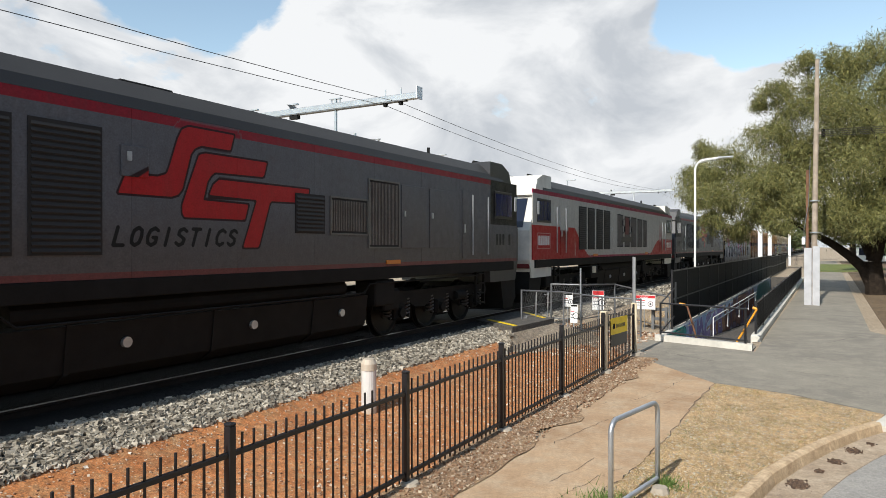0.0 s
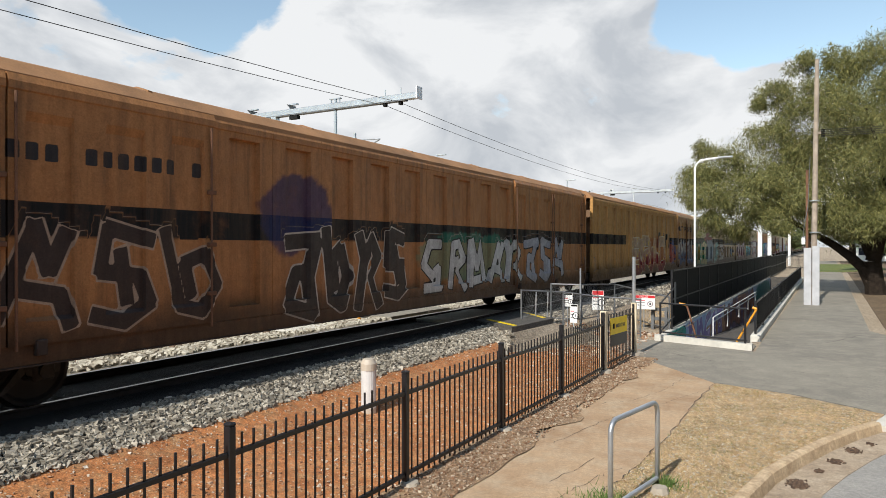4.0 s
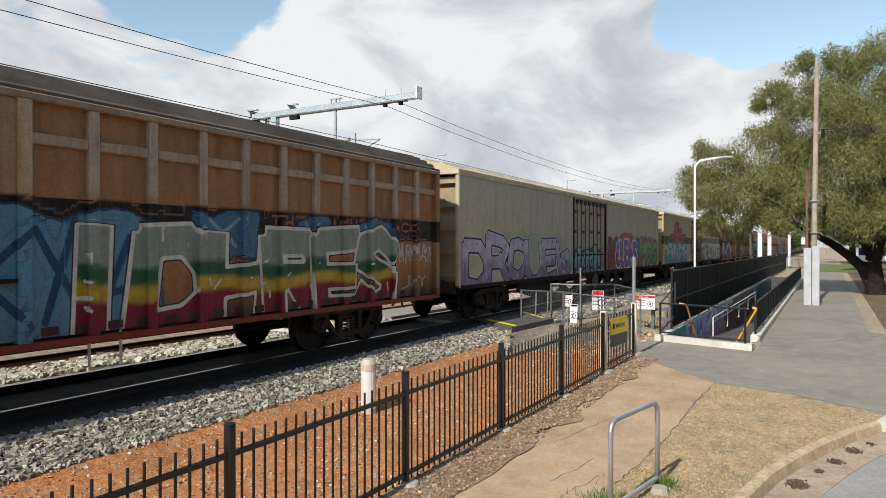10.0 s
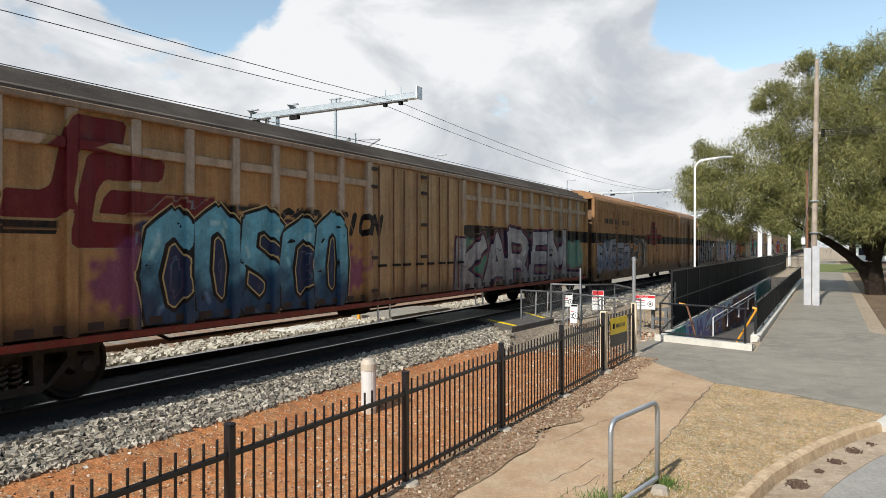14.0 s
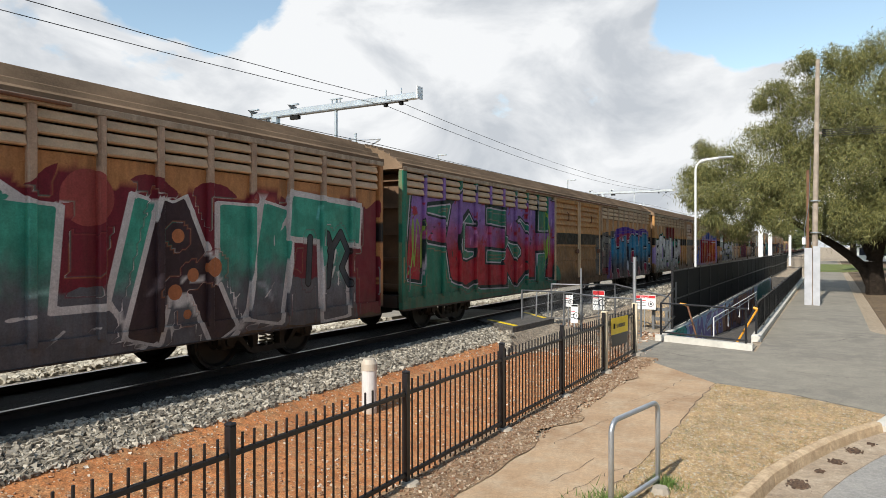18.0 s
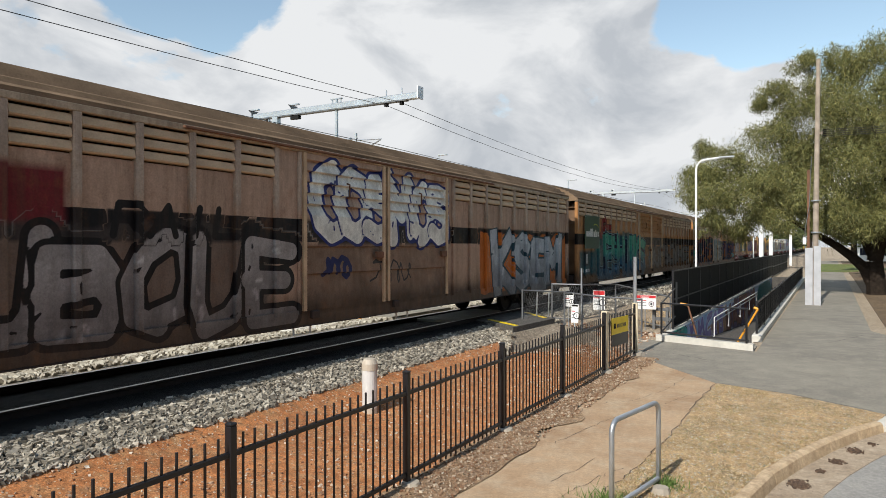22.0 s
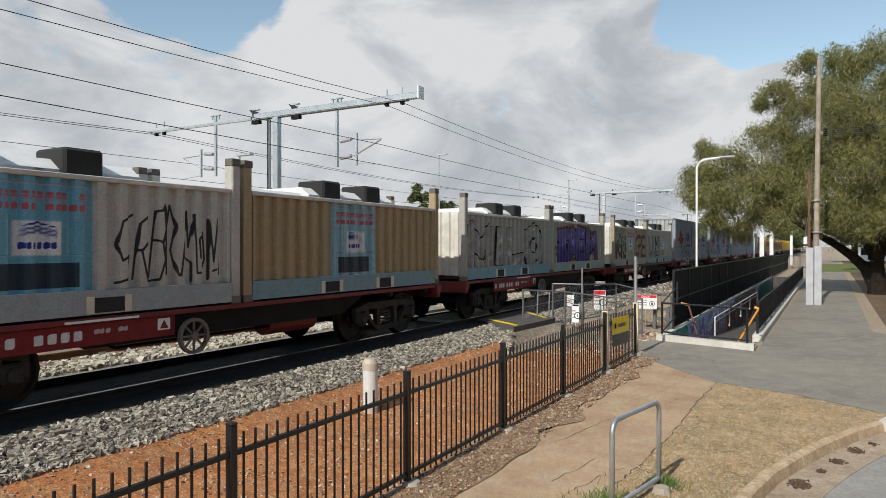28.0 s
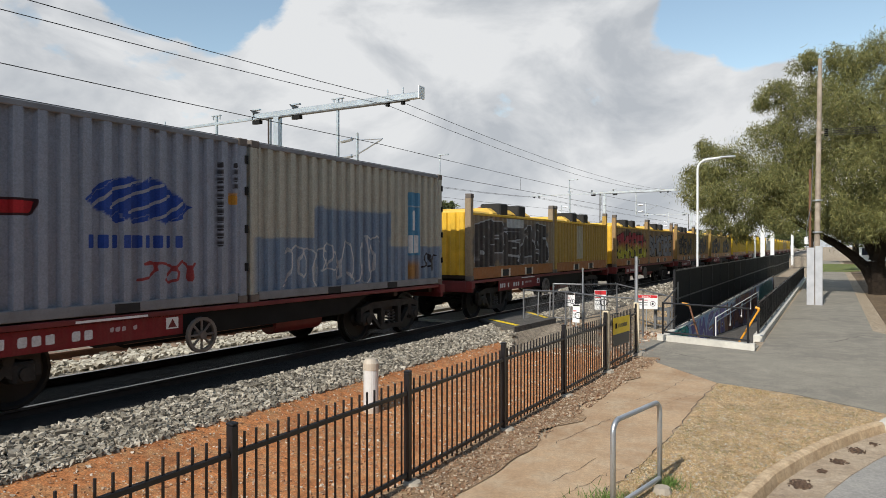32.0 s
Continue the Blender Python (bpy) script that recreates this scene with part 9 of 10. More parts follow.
crack([(-2.4, 6.4), (-2.2, 7.3), (-2.0, 7.8)], 0.0335, seed=1)
crack([(-3.1, 8.2), (-2.9, 9.4), (-2.7, 10.2), (-2.2, 11.6), (-1.9, 12.6)], 0.0335, seed=2)
crack([(-3.3, 10.6), (-2.8, 11.2), (-2.5, 12.4), (-2.4, 14.0)], 0.0335, seed=3)
crack([(-2.6, 6.9), (-2.4, 8.0)], 0.0335, seed=4)
crack([(-1.7, 14.6), (-0.6, 15.4), (0.4, 15.2), (1.8, 16.4), (3.2, 16.0)], 0.0405, 0.011, seed=5)
crack([(-1.2, 19.5), (0.0, 20.4), (1.0, 23.0)], 0.0405, 0.011, seed=6)
crack([(-3.8, 17.0), (-2.2, 15.9), (-1.2, 16.3)], 0.0405, 0.011, seed=7)
crack([(-1.76, 13.38), (-0.55, 13.02), (0.77, 12.2)], 0.042, 0.009, seed=8)
crack([(-1.80, 13.34), (-1.87, 11.62), (-1.84, 10.41), (-1.86, 8.79), (-1.92, 7.66), (-2.04, 6.75)], 0.042, 0.008, seed=9)


# ---------- the picket fence and gate ----------
def fence():
    ob = thing("picket_fence", "black steel picket fence beside the footpath", "fence")
    X, y0, w = -3.93, -6.19, 2.44
    for k in range(9):
        y = y0 + w * k
        put("post", "fence_post", lambda: fence_post(), "black_paint", ob, (X, y, 0))
        put("footing", "footing", lambda: rod(bmesh.new(), (0, 0, 0.0), (0, 0, 0.075), 0.13, 9, 0.10), "footing", ob, (X + 0.05, y, 0), "round concrete footing")
        if k == 8:
            break
        for z in (0.145, 1.02):
            put("rail", "fence_rail", lambda: box(bmesh.new(), -0.02, 0.02, 0.036, w - 0.036, -0.02, 0.02, 0.003), "black_paint", ob, (X, y, z))
        for i in range(19):
            put("picket", "picket", lambda: box(bmesh.new(), -0.0085, 0.0085, -0.0085, 0.0085, 0.07, 1.165, 0.002), "black_paint", ob, (X, y + w * (i + 1) / 20, 0))
    return ob


def fence_post():
    bm = box(bmesh.new(), -0.0325, 0.0325, -0.0325, 0.0325, 0, 1.235, 0.004)
    box(bm, -0.036, 0.036, -0.036, 0.036, 1.236, 1.262, 0.008)
    return bm


def gate():
    ob = thing("gate", "black steel picket gate with a yellow sign", "gate")
    X, a, b = -3.95, 13.56, 15.88
    for z in (0.16, 1.02):
        part("rail", boxed(X - 0.02, X + 0.02, a, b, z - 0.02, z + 0.02), "black_paint", ob)
    for y in (a, b - 0.04):
        part("stile", boxed(X - 0.02, X + 0.02, y, y + 0.04, 0.08, 1.25), "black_paint", ob)
    for i in range(18):
        put("picket", "picket", None, "black_paint", ob, (X, a + (b - a) * (i + 1) / 19, 0))
    # two boards on the bars, hung a little askew
    def board_(y0, y1, z0, z1, out=0.0, thick=0.006):
        def at(y):
            return X + 0.03 + out + 0.1 * (y - 13.84)
        return prism(bmesh.new(), [(at(y0), y0), (at(y0) + thick, y0), (at(y1) + thick, y1), (at(y1), y1)], z0, z1)
    sign = part("sign", board_(13.84, 14.8, 0.74, 1.09), "yellow", ob, "yellow sign with dark bars of writing")
    for k in range(8):
        part("letter_bar", board_(14.14 + 0.065 * k, 14.18 + 0.065 * k, 0.87, 0.95, 0.0065, 0.002), "black_paint", sign)
    part("symbol", board_(13.96, 14.06, 0.86, 0.97, 0.0065, 0.002), "dark_steel", sign)
    part("plate", board_(13.86, 14.78, 0.49, 0.735), "black_paint", ob, "glossy dark plate below the sign")
    return ob


fence()
gate()
post = thing("gate_post", "square cream-painted gate post on a concrete footing", "post", group="gate posts")
part("shaft", boxed(-4.01, -3.885, 13.39, 13.51, 0, 1.28, 0.008), "cream_post", post)
part("footing", rod(bmesh.new(), (-3.93, 13.36, 0), (-3.93, 13.36, 0.09), 0.19, 10, 0.16), "footing", post)
post = thing("gate_post", "tall round galvanised post with a cream sleeve", "post", group="gate posts")
part("shaft", rod(bmesh.new(), (-3.97, 16.0, 0), (-3.97, 16.0, 2.36), 0.042, 12), "galv", post)
part("sleeve", boxed(-4.01, -3.885, 15.90, 15.955, 0, 1.27, 0.006), "cream_post", post)
part("footing", rod(bmesh.new(), (-3.92, 15.95, 0), (-3.92, 15.95, 0.10), 0.22, 10, 0.18), "footing", post)


# ---------- hoop, marker post, crossing ----------
def hoop_rail():
    ob = thing("hoop_barrier", "bent galvanised steel hoop barrier at the path edge", "barrier")
    a, b, z = Vector((-1.56, 7.29, 0)), Vector((-1.76, 6.22, 0)), 0.95
    pts = [a]
    for k in range(7):
        t = math.pi / 2 * k / 6
        pts.append(a + (b - a).normalized() * 0.12 * (1 - math.cos(t)) + Vector((0, 0, z - 0.12 + 0.12 * math.sin(t))))
    for k in range(7):
        t = math.pi / 2 * k / 6
        pts.append(b + (a - b).normalized() * 0.12 * (1 - math.sin(t)) + Vector((0, 0, z - 0.12 + 0.12 * math.cos(t))))
    pts.append(b)
    part("pipe", tube(bmesh.new(), pts, 0.026, 12), "galv", ob, smooth=True)
    part("ground_rail", rod(bmesh.new(), (-1.56, 7.29, 0.13), (-1.76, 6.22, 0.13), 0.026, 10), "galv", ob)
    part("footing", rod(bmesh.new(), (-1.50, 7.12, 0), (-1.50, 7.12, 0.10), 0.12, 9, 0.08), "footing", ob)


hoop_rail()
ob = thing("marker_post", "white plastic service post with a tan cap", "post")
part("pipe", rod(bmesh.new(), (-6.12, 8.32, -0.02), (-6.12, 8.32, 0.70), 0.115, 20), "pvc", ob, smooth=False)
part("cap", rod(rod(bmesh.new(), (-6.12, 8.32, 0.70), (-6.12, 8.32, 0.80), 0.123, 20), (-6.12, 8.32, 0.80), (-6.12, 8.32, 0.87), 0.122, 20, 0.085), "pvc_cap", ob, "tan domed cap")
part("foot", rod(bmesh.new(), (-6.12, 8.32, -0.02), (-6.12, 8.32, 0.12), 0.118, 20), "pvc_cap", ob)


MAT["rubble"] = patchy("rubble", (0.42, 0.34, 0.25), (0.34, 0.27, 0.19), (0.50, 0.42, 0.31), 0.9, 6.0, 40.0, bump=1.0, height=0.04)
scatter("rubble", 1500, on_land(-7.3, -4.2, 15.0, 20.5, 0.03), 0.06, "pebble", "grey rubble and stones round the crossing", "stones", 12)


MAT["old_asphalt"] = patchy("old_asphalt", (0.12, 0.108, 0.095), (0.09, 0.082, 0.073), (0.16, 0.143, 0.122), 0.8, 4.0, 50.0, bump=0.4, height=0.01)


def mound_stones(r, n):
    """Points on the skirts of the mound round the crossing deck."""
    k, u = r.uniform(0, 1, n) ** 0.8, r.uniform(0, 1, n)
    x = (-8.2 + 1.5 * u) * (1 - k) + (-8.2 + 1.9 * u) * k
    y = (16.15 - 1.05 * u) * (1 - k) + (14.95 - 1.2 * u) * k
    return np.stack([x, y, 0.46 - 0.42 * k + 0.02], 1)


scatter("mound_stones", 900, mound_stones, 0.065, "stone", "crushed stones heaped against the crossing deck", "stones", 14)


def crossing():
    """The footway over the line: a rubbery deck with yellow edge lines, flush with the rail."""
    ob = thing("level_crossing", "grey pedestrian crossing deck with yellow edge lines", "crossing")
    part("deck", prism(bmesh.new(), [(-8.36, 16.3), (-6.75, 15.15), (-6.6, 17.65), (-8.36, 19.3)], 0.2, 0.60), "old_asphalt", ob)
    bm = bmesh.new()
    high, low_ = [(-8.36, 16.25), (-6.72, 15.1), (-6.55, 17.7), (-8.36, 19.35)], [(-8.36, 14.9), (-6.4, 13.7), (-5.2, 18.3), (-8.36, 20.6)]
    v = [bm.verts.new((x, y, 0.46)) for x, y in high] + [bm.verts.new((x, y, 0.04)) for x, y in low_]
    for f in ((0, 1, 2, 3), (1, 0, 4, 5), (2, 1, 5, 6), (3, 2, 6, 7), (0, 3, 7, 4), (7, 6, 5, 4)):
        bm.faces.new([v[i] for i in f])
    part("mound", bm, "rubble", ob, "mound of dirt and gravel round the deck")
    for (a, b), (c, d) in (((-8.05, 16.35), (-6.85, 15.45)), ((-8.0, 18.75), (-6.9, 17.55))):
        part("edge_line", prism(bmesh.new(), [(a, b), (c, d), (c + 0.05, d + 0.13), (a + 0.05, b + 0.13)], 0.60, 0.608), "yellow", ob)
    for k, x in enumerate((-9.2, -11.2)):
        part("deck", boxed(x - 0.66 if k == 0 else x - 0.9, x + 0.66 if k == 0 else x + 0.5, 15.6, 19.0, 0.3, 0.61), "asphalt", ob)


crossing()


def maze():
    """Pipe rails with wire mesh that funnel walkers to the crossing."""
    ob = thing("pipe_barrier", "galvanised pipe barrier with chain-link mesh", "barrier")
    front = [(-7.34, 17.1, 1.39), (-6.53, 18.24, 1.30), (-5.6, 18.9, 1.15), (-4.6, 19.3, 1.1)]
    back = [(-7.03, 18.58, 1.50), (-6.15, 18.7, 1.50), (-6.26, 22.6, 1.32), (-4.10, 20.8, 1.08)]
    for line, low in ((front, 0.35), (back, 0.3)):
        part("top_rail", tube(bmesh.new(), line, 0.022, 8), "grey_steel", ob)
        part("bottom_rail", tube(bmesh.new(), [(x, y, max(0.12, z - 1.0)) for x, y, z in line], 0.018, 8), "grey_steel", ob)
        for x, y, z in line:
            part("post", rod(bmesh.new(), (x, y, 0.0), (x, y, z + 0.02), 0.026, 8), "grey_steel", ob)
        for (a, b, c), (d, e, f) in zip(line, line[1:]):
            bm = bmesh.new()
            n = 16
            for k in range(n):
                for s_ in (0, 1):
                    u, v = k / n, min(1.0, max(0.0, k / n + (0.5 if s_ else -0.5)))
                    rod(bm, (a + (d - a) * u, b + (e - b) * u, c + (f - c) * u), (a + (d - a) * v, b + (e - b) * v, max(0.12, c + (f - c) * v - 1.0)), 0.0025, 3, caps=False)
            tagged(part("mesh", bm, "grey_steel", ob), kind="stuff")
    part("tall_post", rod(bmesh.new(), (-6.15, 18.62, 0.2), (-6.15, 18.62, 1.98), 0.025, 8), "galv", ob)
    for a, b in (((-7.27, 17.94, 0.3), (-7.22, 17.9, 1.3)), ((-7.05, 18.3, 0.3), (-6.98, 18.2, 1.28))):
        part("leaning_pipe", rod(bmesh.new(), a, b, 0.02, 8), "galv", ob)


maze()


def lettering(text, size, m, material, parent):
    cu = bpy.data.curves.new("lettering", "FONT")
    cu.body, cu.size, cu.extrude, cu.align_x, cu.align_y = text, size, 0.001, "CENTER", "CENTER"
    cu.materials.append(MAT[material])
    ob = new("lettering", cu)
    ob.parent = parent
    ob.matrix_basis = m
    return ob


MAT["sign_purple"] = plain("sign_purple", (0.13, 0.03, 0.07), 0.5, vary=0.1)


def warning_sign(x, y, z, w, h, label, turn=0, word=True, lean=0.0, band="sign_red"):
    """A white board with a red band and bars of writing, on a wire stand."""
    ob = thing("warning_sign", label, "sign", pose(x, y, z, lean, 0, turn), group="warning signs")
    part("board", boxed(-w / 2, w / 2, -0.004, 0.004, -h / 2, h / 2), "white_paint", ob)
    part("band", boxed(-w / 2 + 0.01, w / 2 - 0.01, -0.007, -0.0045, h * 0.28 if band == "sign_red" else h * 0.38, h / 2 - 0.01), band, ob, "red band" if band == "sign_red" else "dark band")
    if word:
        lettering("Danger", h * 0.2, Matrix.Translation((0, -0.0085, h * 0.36)) @ pose(0, 0, 0, 90, 0, 0), "white_paint", ob)
    for k in range(3):
        part("line_of_writing", boxed(-w * 0.45, w * 0.05, -0.0065, -0.0045, h * (0.1 - 0.17 * k), h * (0.15 - 0.17 * k)), "sign_red" if k == 0 else "grey_steel", ob)
    ring = [(w * 0.28 + h * 0.17 * math.cos(a), -0.006, -h * 0.12 + h * 0.17 * math.sin(a)) for a in [2 * math.pi * k / 16 for k in range(17)]]
    part("ring", tube(bmesh.new(), ring, h * 0.022, 6), "sign_purple" if word else "dark_steel", ob, "round symbol")
    part("symbol", boxed(w * 0.24, w * 0.32, -0.0065, -0.0045, -h * 0.2, -h * 0.04), "black_paint", ob)
    part("stake", rod(bmesh.new(), (0, 0.02, -z + 0.0), (0, 0.02, h / 2 - 0.05), 0.014, 6), "galv", ob)
    return ob


warning_sign(-4.9, 21.0, 0.88, 0.66, 0.44, "white and red danger sign by the ramp", 12)
warning_sign(-6.44, 18.35, 1.07, 0.28, 0.38, "small white notice with a dark band on the pipes", 10, word=False, band="dark_steel")
warning_sign(-6.22, 18.25, 0.70, 0.20, 0.52, "white notice leaning against the pipes", 10, word=False, lean=-8, band="dark_steel")
warning_sign(-6.17, 20.4, 0.93, 0.36, 0.60, "white danger notice with a red band", 10, word=False)
ob = thing("timber_barricade", "low dark timber barricade behind the danger sign", "barrier")
for z in (0.3, 0.6):
    part("plank", boxed(-4.75, -4.2, 21.3, 21.36, z, z + 0.1), "grey_steel", ob)
for x in (-4.7, -4.3):
    part("leg", boxed(x - 0.04, x + 0.04, 21.27, 21.42, 0, 0.72), "grey_steel", ob)


# ---------- the underpass ramp ----------
def ramp():
    x0, x1, y0, y1 = TRENCH
    kerbs = thing("ramp_wall", "white-painted concrete upstand round the underpass ramp", "wall", kind="structure")
    part("front_kerb", prism(bmesh.new(), [(-4.07, 18.66), (-1.58, 17.94), (-1.58, 18.2), (-4.07, 18.95)], -0.1, 0.19), "white_concrete", kerbs)
    part("front_back_fill", prism(bmesh.new(), [(-4.07, 18.95), (-1.58, 18.2), (-1.58, 19.05), (-4.07, 19.05)], -0.1, 0.03), "asphalt", kerbs)
    part("side_kerb", boxed(-1.80, -1.55, 20.0, 60, -0.1, 0.18, 0.015), "white_concrete", kerbs)
    part("left_kerb", boxed(-4.15, -3.93, 19.06, 60, -0.1, 0.10, 0.015), "white_concrete", kerbs)
    bm = bmesh.new()
    flat_prism(bm, [(y0, -0.35), (y0, -3.0), (y1, -3.0), (y1, -2.9)], x0, x1)
    part("ramp_floor", bm, "old_asphalt", kerbs)
    part("right_retaining_wall", boxed(x1, x1 + 0.18, y0, y1, -3.0, -0.105), "old_asphalt", kerbs)
    part("front_retaining_wall", boxed(x0, x1, y0 - 0.12, y0, -1.2, 0.0), "white_concrete", kerbs)
    part("end_wall", boxed(x0, x1, y1, y1 + 0.2, -3.0, 0.15), "old_asphalt", kerbs)
    # painted left wall
    p = Paint((0.50, 0.60, 0.74))
    p.cloud(18.5, 22.5, -0.6, 0.2, (0.10, 0.50, 0.38), 3).cloud(22.0, 27.5, -0.9, 0.3, (0.45, 0.62, 0.85), 4).cloud(24, 33, -1.6, -0.4, (0.45, 0.25, 0.14), 5).cloud(33, 45, -1.6, 0.2, (0.13, 0.10, 0.20), 6).cloud(46, 60, -2, 0.2, TEAL, 7)
    p.word("gdabe", 19.2, 22.6, -0.7, 0.0, (0.08, 0.48, 0.42), BLACK, 0.1, 0.04, seed=4, jitter=0.4).word("fhcag", 23.0, 31.0, -1.0, -0.1, (0.30, 0.24, 0.50), (0.8, 0.85, 0.88), 0.16, 0.05, seed=5, jitter=0.4).word("bdegha", 32, 46, -1.2, -0.1, (0.20, 0.08, 0.06), (0.02, 0.02, 0.03), 0.2, 0.06, seed=6, jitter=0.4)
    plate("painted_wall", steps(y0, y1, 0.12), steps(-2.9, 0.09, 0.05), None, p, kerbs, "weathered_steel", "retaining wall painted with a mural", x=-3.92, thick=0.06)
    hold = thing("ramp_handrail", "white painted pipe handrail along the mural wall of the ramp", "handrail")
    for z in (-0.15, -0.33):
        part("rail", rod(bmesh.new(), (-3.80, 27.6, z), (-3.80, 46.0, z - 0.08), 0.024, 8), "white_paint", hold)
    for y in (27.6, 32.0, 36.5, 41.0, 45.5):
        part("post", rod(bmesh.new(), (-3.80, y, -0.95), (-3.80, y, -0.16 - 0.004 * (y - 27.6)), 0.024, 8), "white_paint", hold)
        part("fixing", rod(bmesh.new(), (-3.86, y, -0.9), (-3.80, y, -0.9), 0.03, 8), "white_paint", hold)
    # railings
    rail_ = thing("ramp_railing", "black steel pipe railing across the head of the ramp", "railing")
    a, b = (-3.95, 18.82), (-1.70, 18.10)
    for z in (0.26, 1.05):
        part("rail", rod(bmesh.new(), (*a, z), (*b, z), 0.024, 8), "black_paint", rail_)
    for t in (0.0, 0.98):
        part("post", rod(bmesh.new(), (a[0] + (b[0] - a[0]) * t, a[1] + (b[1] - a[1]) * t, 0.19), (a[0] + (b[0] - a[0]) * t, a[1] + (b[1] - a[1]) * t, 1.07), 0.028, 8), "black_paint", rail_)
    part("brace", rod(bmesh.new(), (-3.95, 18.85, 1.05), (-3.98, 20.9, 1.35), 0.022, 8), "black_paint", rail_)
    part("brace", rod(bmesh.new(), (-3.95, 18.85, 0.26), (-3.98, 20.9, 0.5), 0.022, 8), "black_paint", rail_)
    for x, y, z, u, v, w in ((-3.54, 19.3, 1.02, -2.95, 19.3, -0.4), (-1.66, 19.0, 1.02, -2.09, 19.0, 0.0)):
        h = thing("barrier_arm", "orange and brown barrier arm leaning in the ramp", "barrier arm", group="barrier arms")
        part("grip", rod(bmesh.new(), (x, y, z), (x + (0.2 if x < -3 else 0.1), y, z - 0.04), 0.035, 8), "arm_orange", h)
        part("arm", rod(bmesh.new(), (x + (0.2 if x < -3 else 0.1), y, z - 0.04), (u, v, w), 0.026, 8), "rust" if x < -3 else "arm_orange", h)
        part("foot", boxed(u - 0.1, u + 0.1, v - 0.1, v + 0.1, w - 0.4, w), "dark_steel", h)
    for k in range(16):
        y = 20.35 + 2.44 * k
        sec = thing("ramp_fence", "black steel picket railing along the ramp kerb", "fence", pose(-1.70, y, 0.18), group="railings of the ramp")
        for z in (0.08, 0.86):
            put("rail", "ramp_rail", lambda: box(bmesh.new(), -0.018, 0.018, 0, 2.40, -0.018, 0.018), "black_paint", sec, (0, 0, z))
        put("post", "ramp_post", lambda: box(bmesh.new(), -0.03, 0.03, -0.03, 0.03, 0, 0.92, 0.004), "black_paint", sec)
        if k < 4:
            for i in range(20):
                put("picket", "ramp_picket", lambda: box(bmesh.new(), -0.008, 0.008, -0.008, 0.008, 0.06, 0.88), "black_paint", sec, (0, 2.4 * (i + 1) / 21, 0))
        else:
            def many():
                bm = bmesh.new()
                for i in range(20):
                    y = 2.4 * (i + 1) / 21
                    box(bm, -0.008, 0.008, y - 0.008, y + 0.008, 0.06, 0.88)
                return bm
            tagged(put("infill", "ramp_pickets", many, "black_paint", sec), kind="stuff")
        put("mesh_panel", "ramp_mesh", lambda: box(bmesh.new(), -0.024, -0.019, 0.05, 2.35, 0.1, 0.84), "screen_black", sec)
    for k in range(27):
        y = 20.9 + 2.44 * k
        sec = thing("screen_fence", "tall black screen fence between ramp and track", "fence", pose(-4.05, y, 0.10 if y < 60 else 0.0), group="screen panels")
        put("panel", "screen_panel", lambda: box(bmesh.new(), -0.012, 0.012, 0.03, 2.41, 0.06, 1.77), "screen_black", sec)
        put("post", "screen_post", lambda: box(bmesh.new(), -0.03, 0.03, -0.03, 0.03, 0, 1.80, 0.004), "black_paint", sec)
        for z in (0.08, 0.9, 1.77):
            put("rail", "screen_rail", lambda: box(bmesh.new(), 0.013, 0.045, 0.03, 2.41, -0.02, 0.02), "black_paint", sec, (0, 0, z))
        if k == 0:
            part("notice", boxed(0.05, 0.054, 0.15, 0.42, 0.72, 1.42), "grey_steel", sec, "narrow grey notice")
    cross = thing("ramp_gate_fence", "black picket fence across the far end of the ramp", "fence")
    for i in range(24):
        put("picket", "far_picket", lambda: box(bmesh.new(), -0.012, 0.012, -0.012, 0.012, 0, 1.6), "black_paint", cross, (-4.0 + 0.115 * i, 86.0, 0.02))
    for z in (0.2, 1.5):
        part("rail", boxed(-4.0, -1.3, 85.97, 86.03, z, z + 0.04), "black_paint", cross)


MAT["arm_orange"] = plain("arm_orange", (0.72, 0.30, 0.02), 0.5, vary=0.2)
MAT["screen_black"] = plain("screen_black", (0.007, 0.007, 0.008), 0.7, vary=0.4, gloss=0.15)
ramp()


# ---------- poles, lamps and wires ----------
MAT["guard_grey"] = plain("guard_grey", (0.46, 0.46, 0.47), 0.55, vary=0.2)


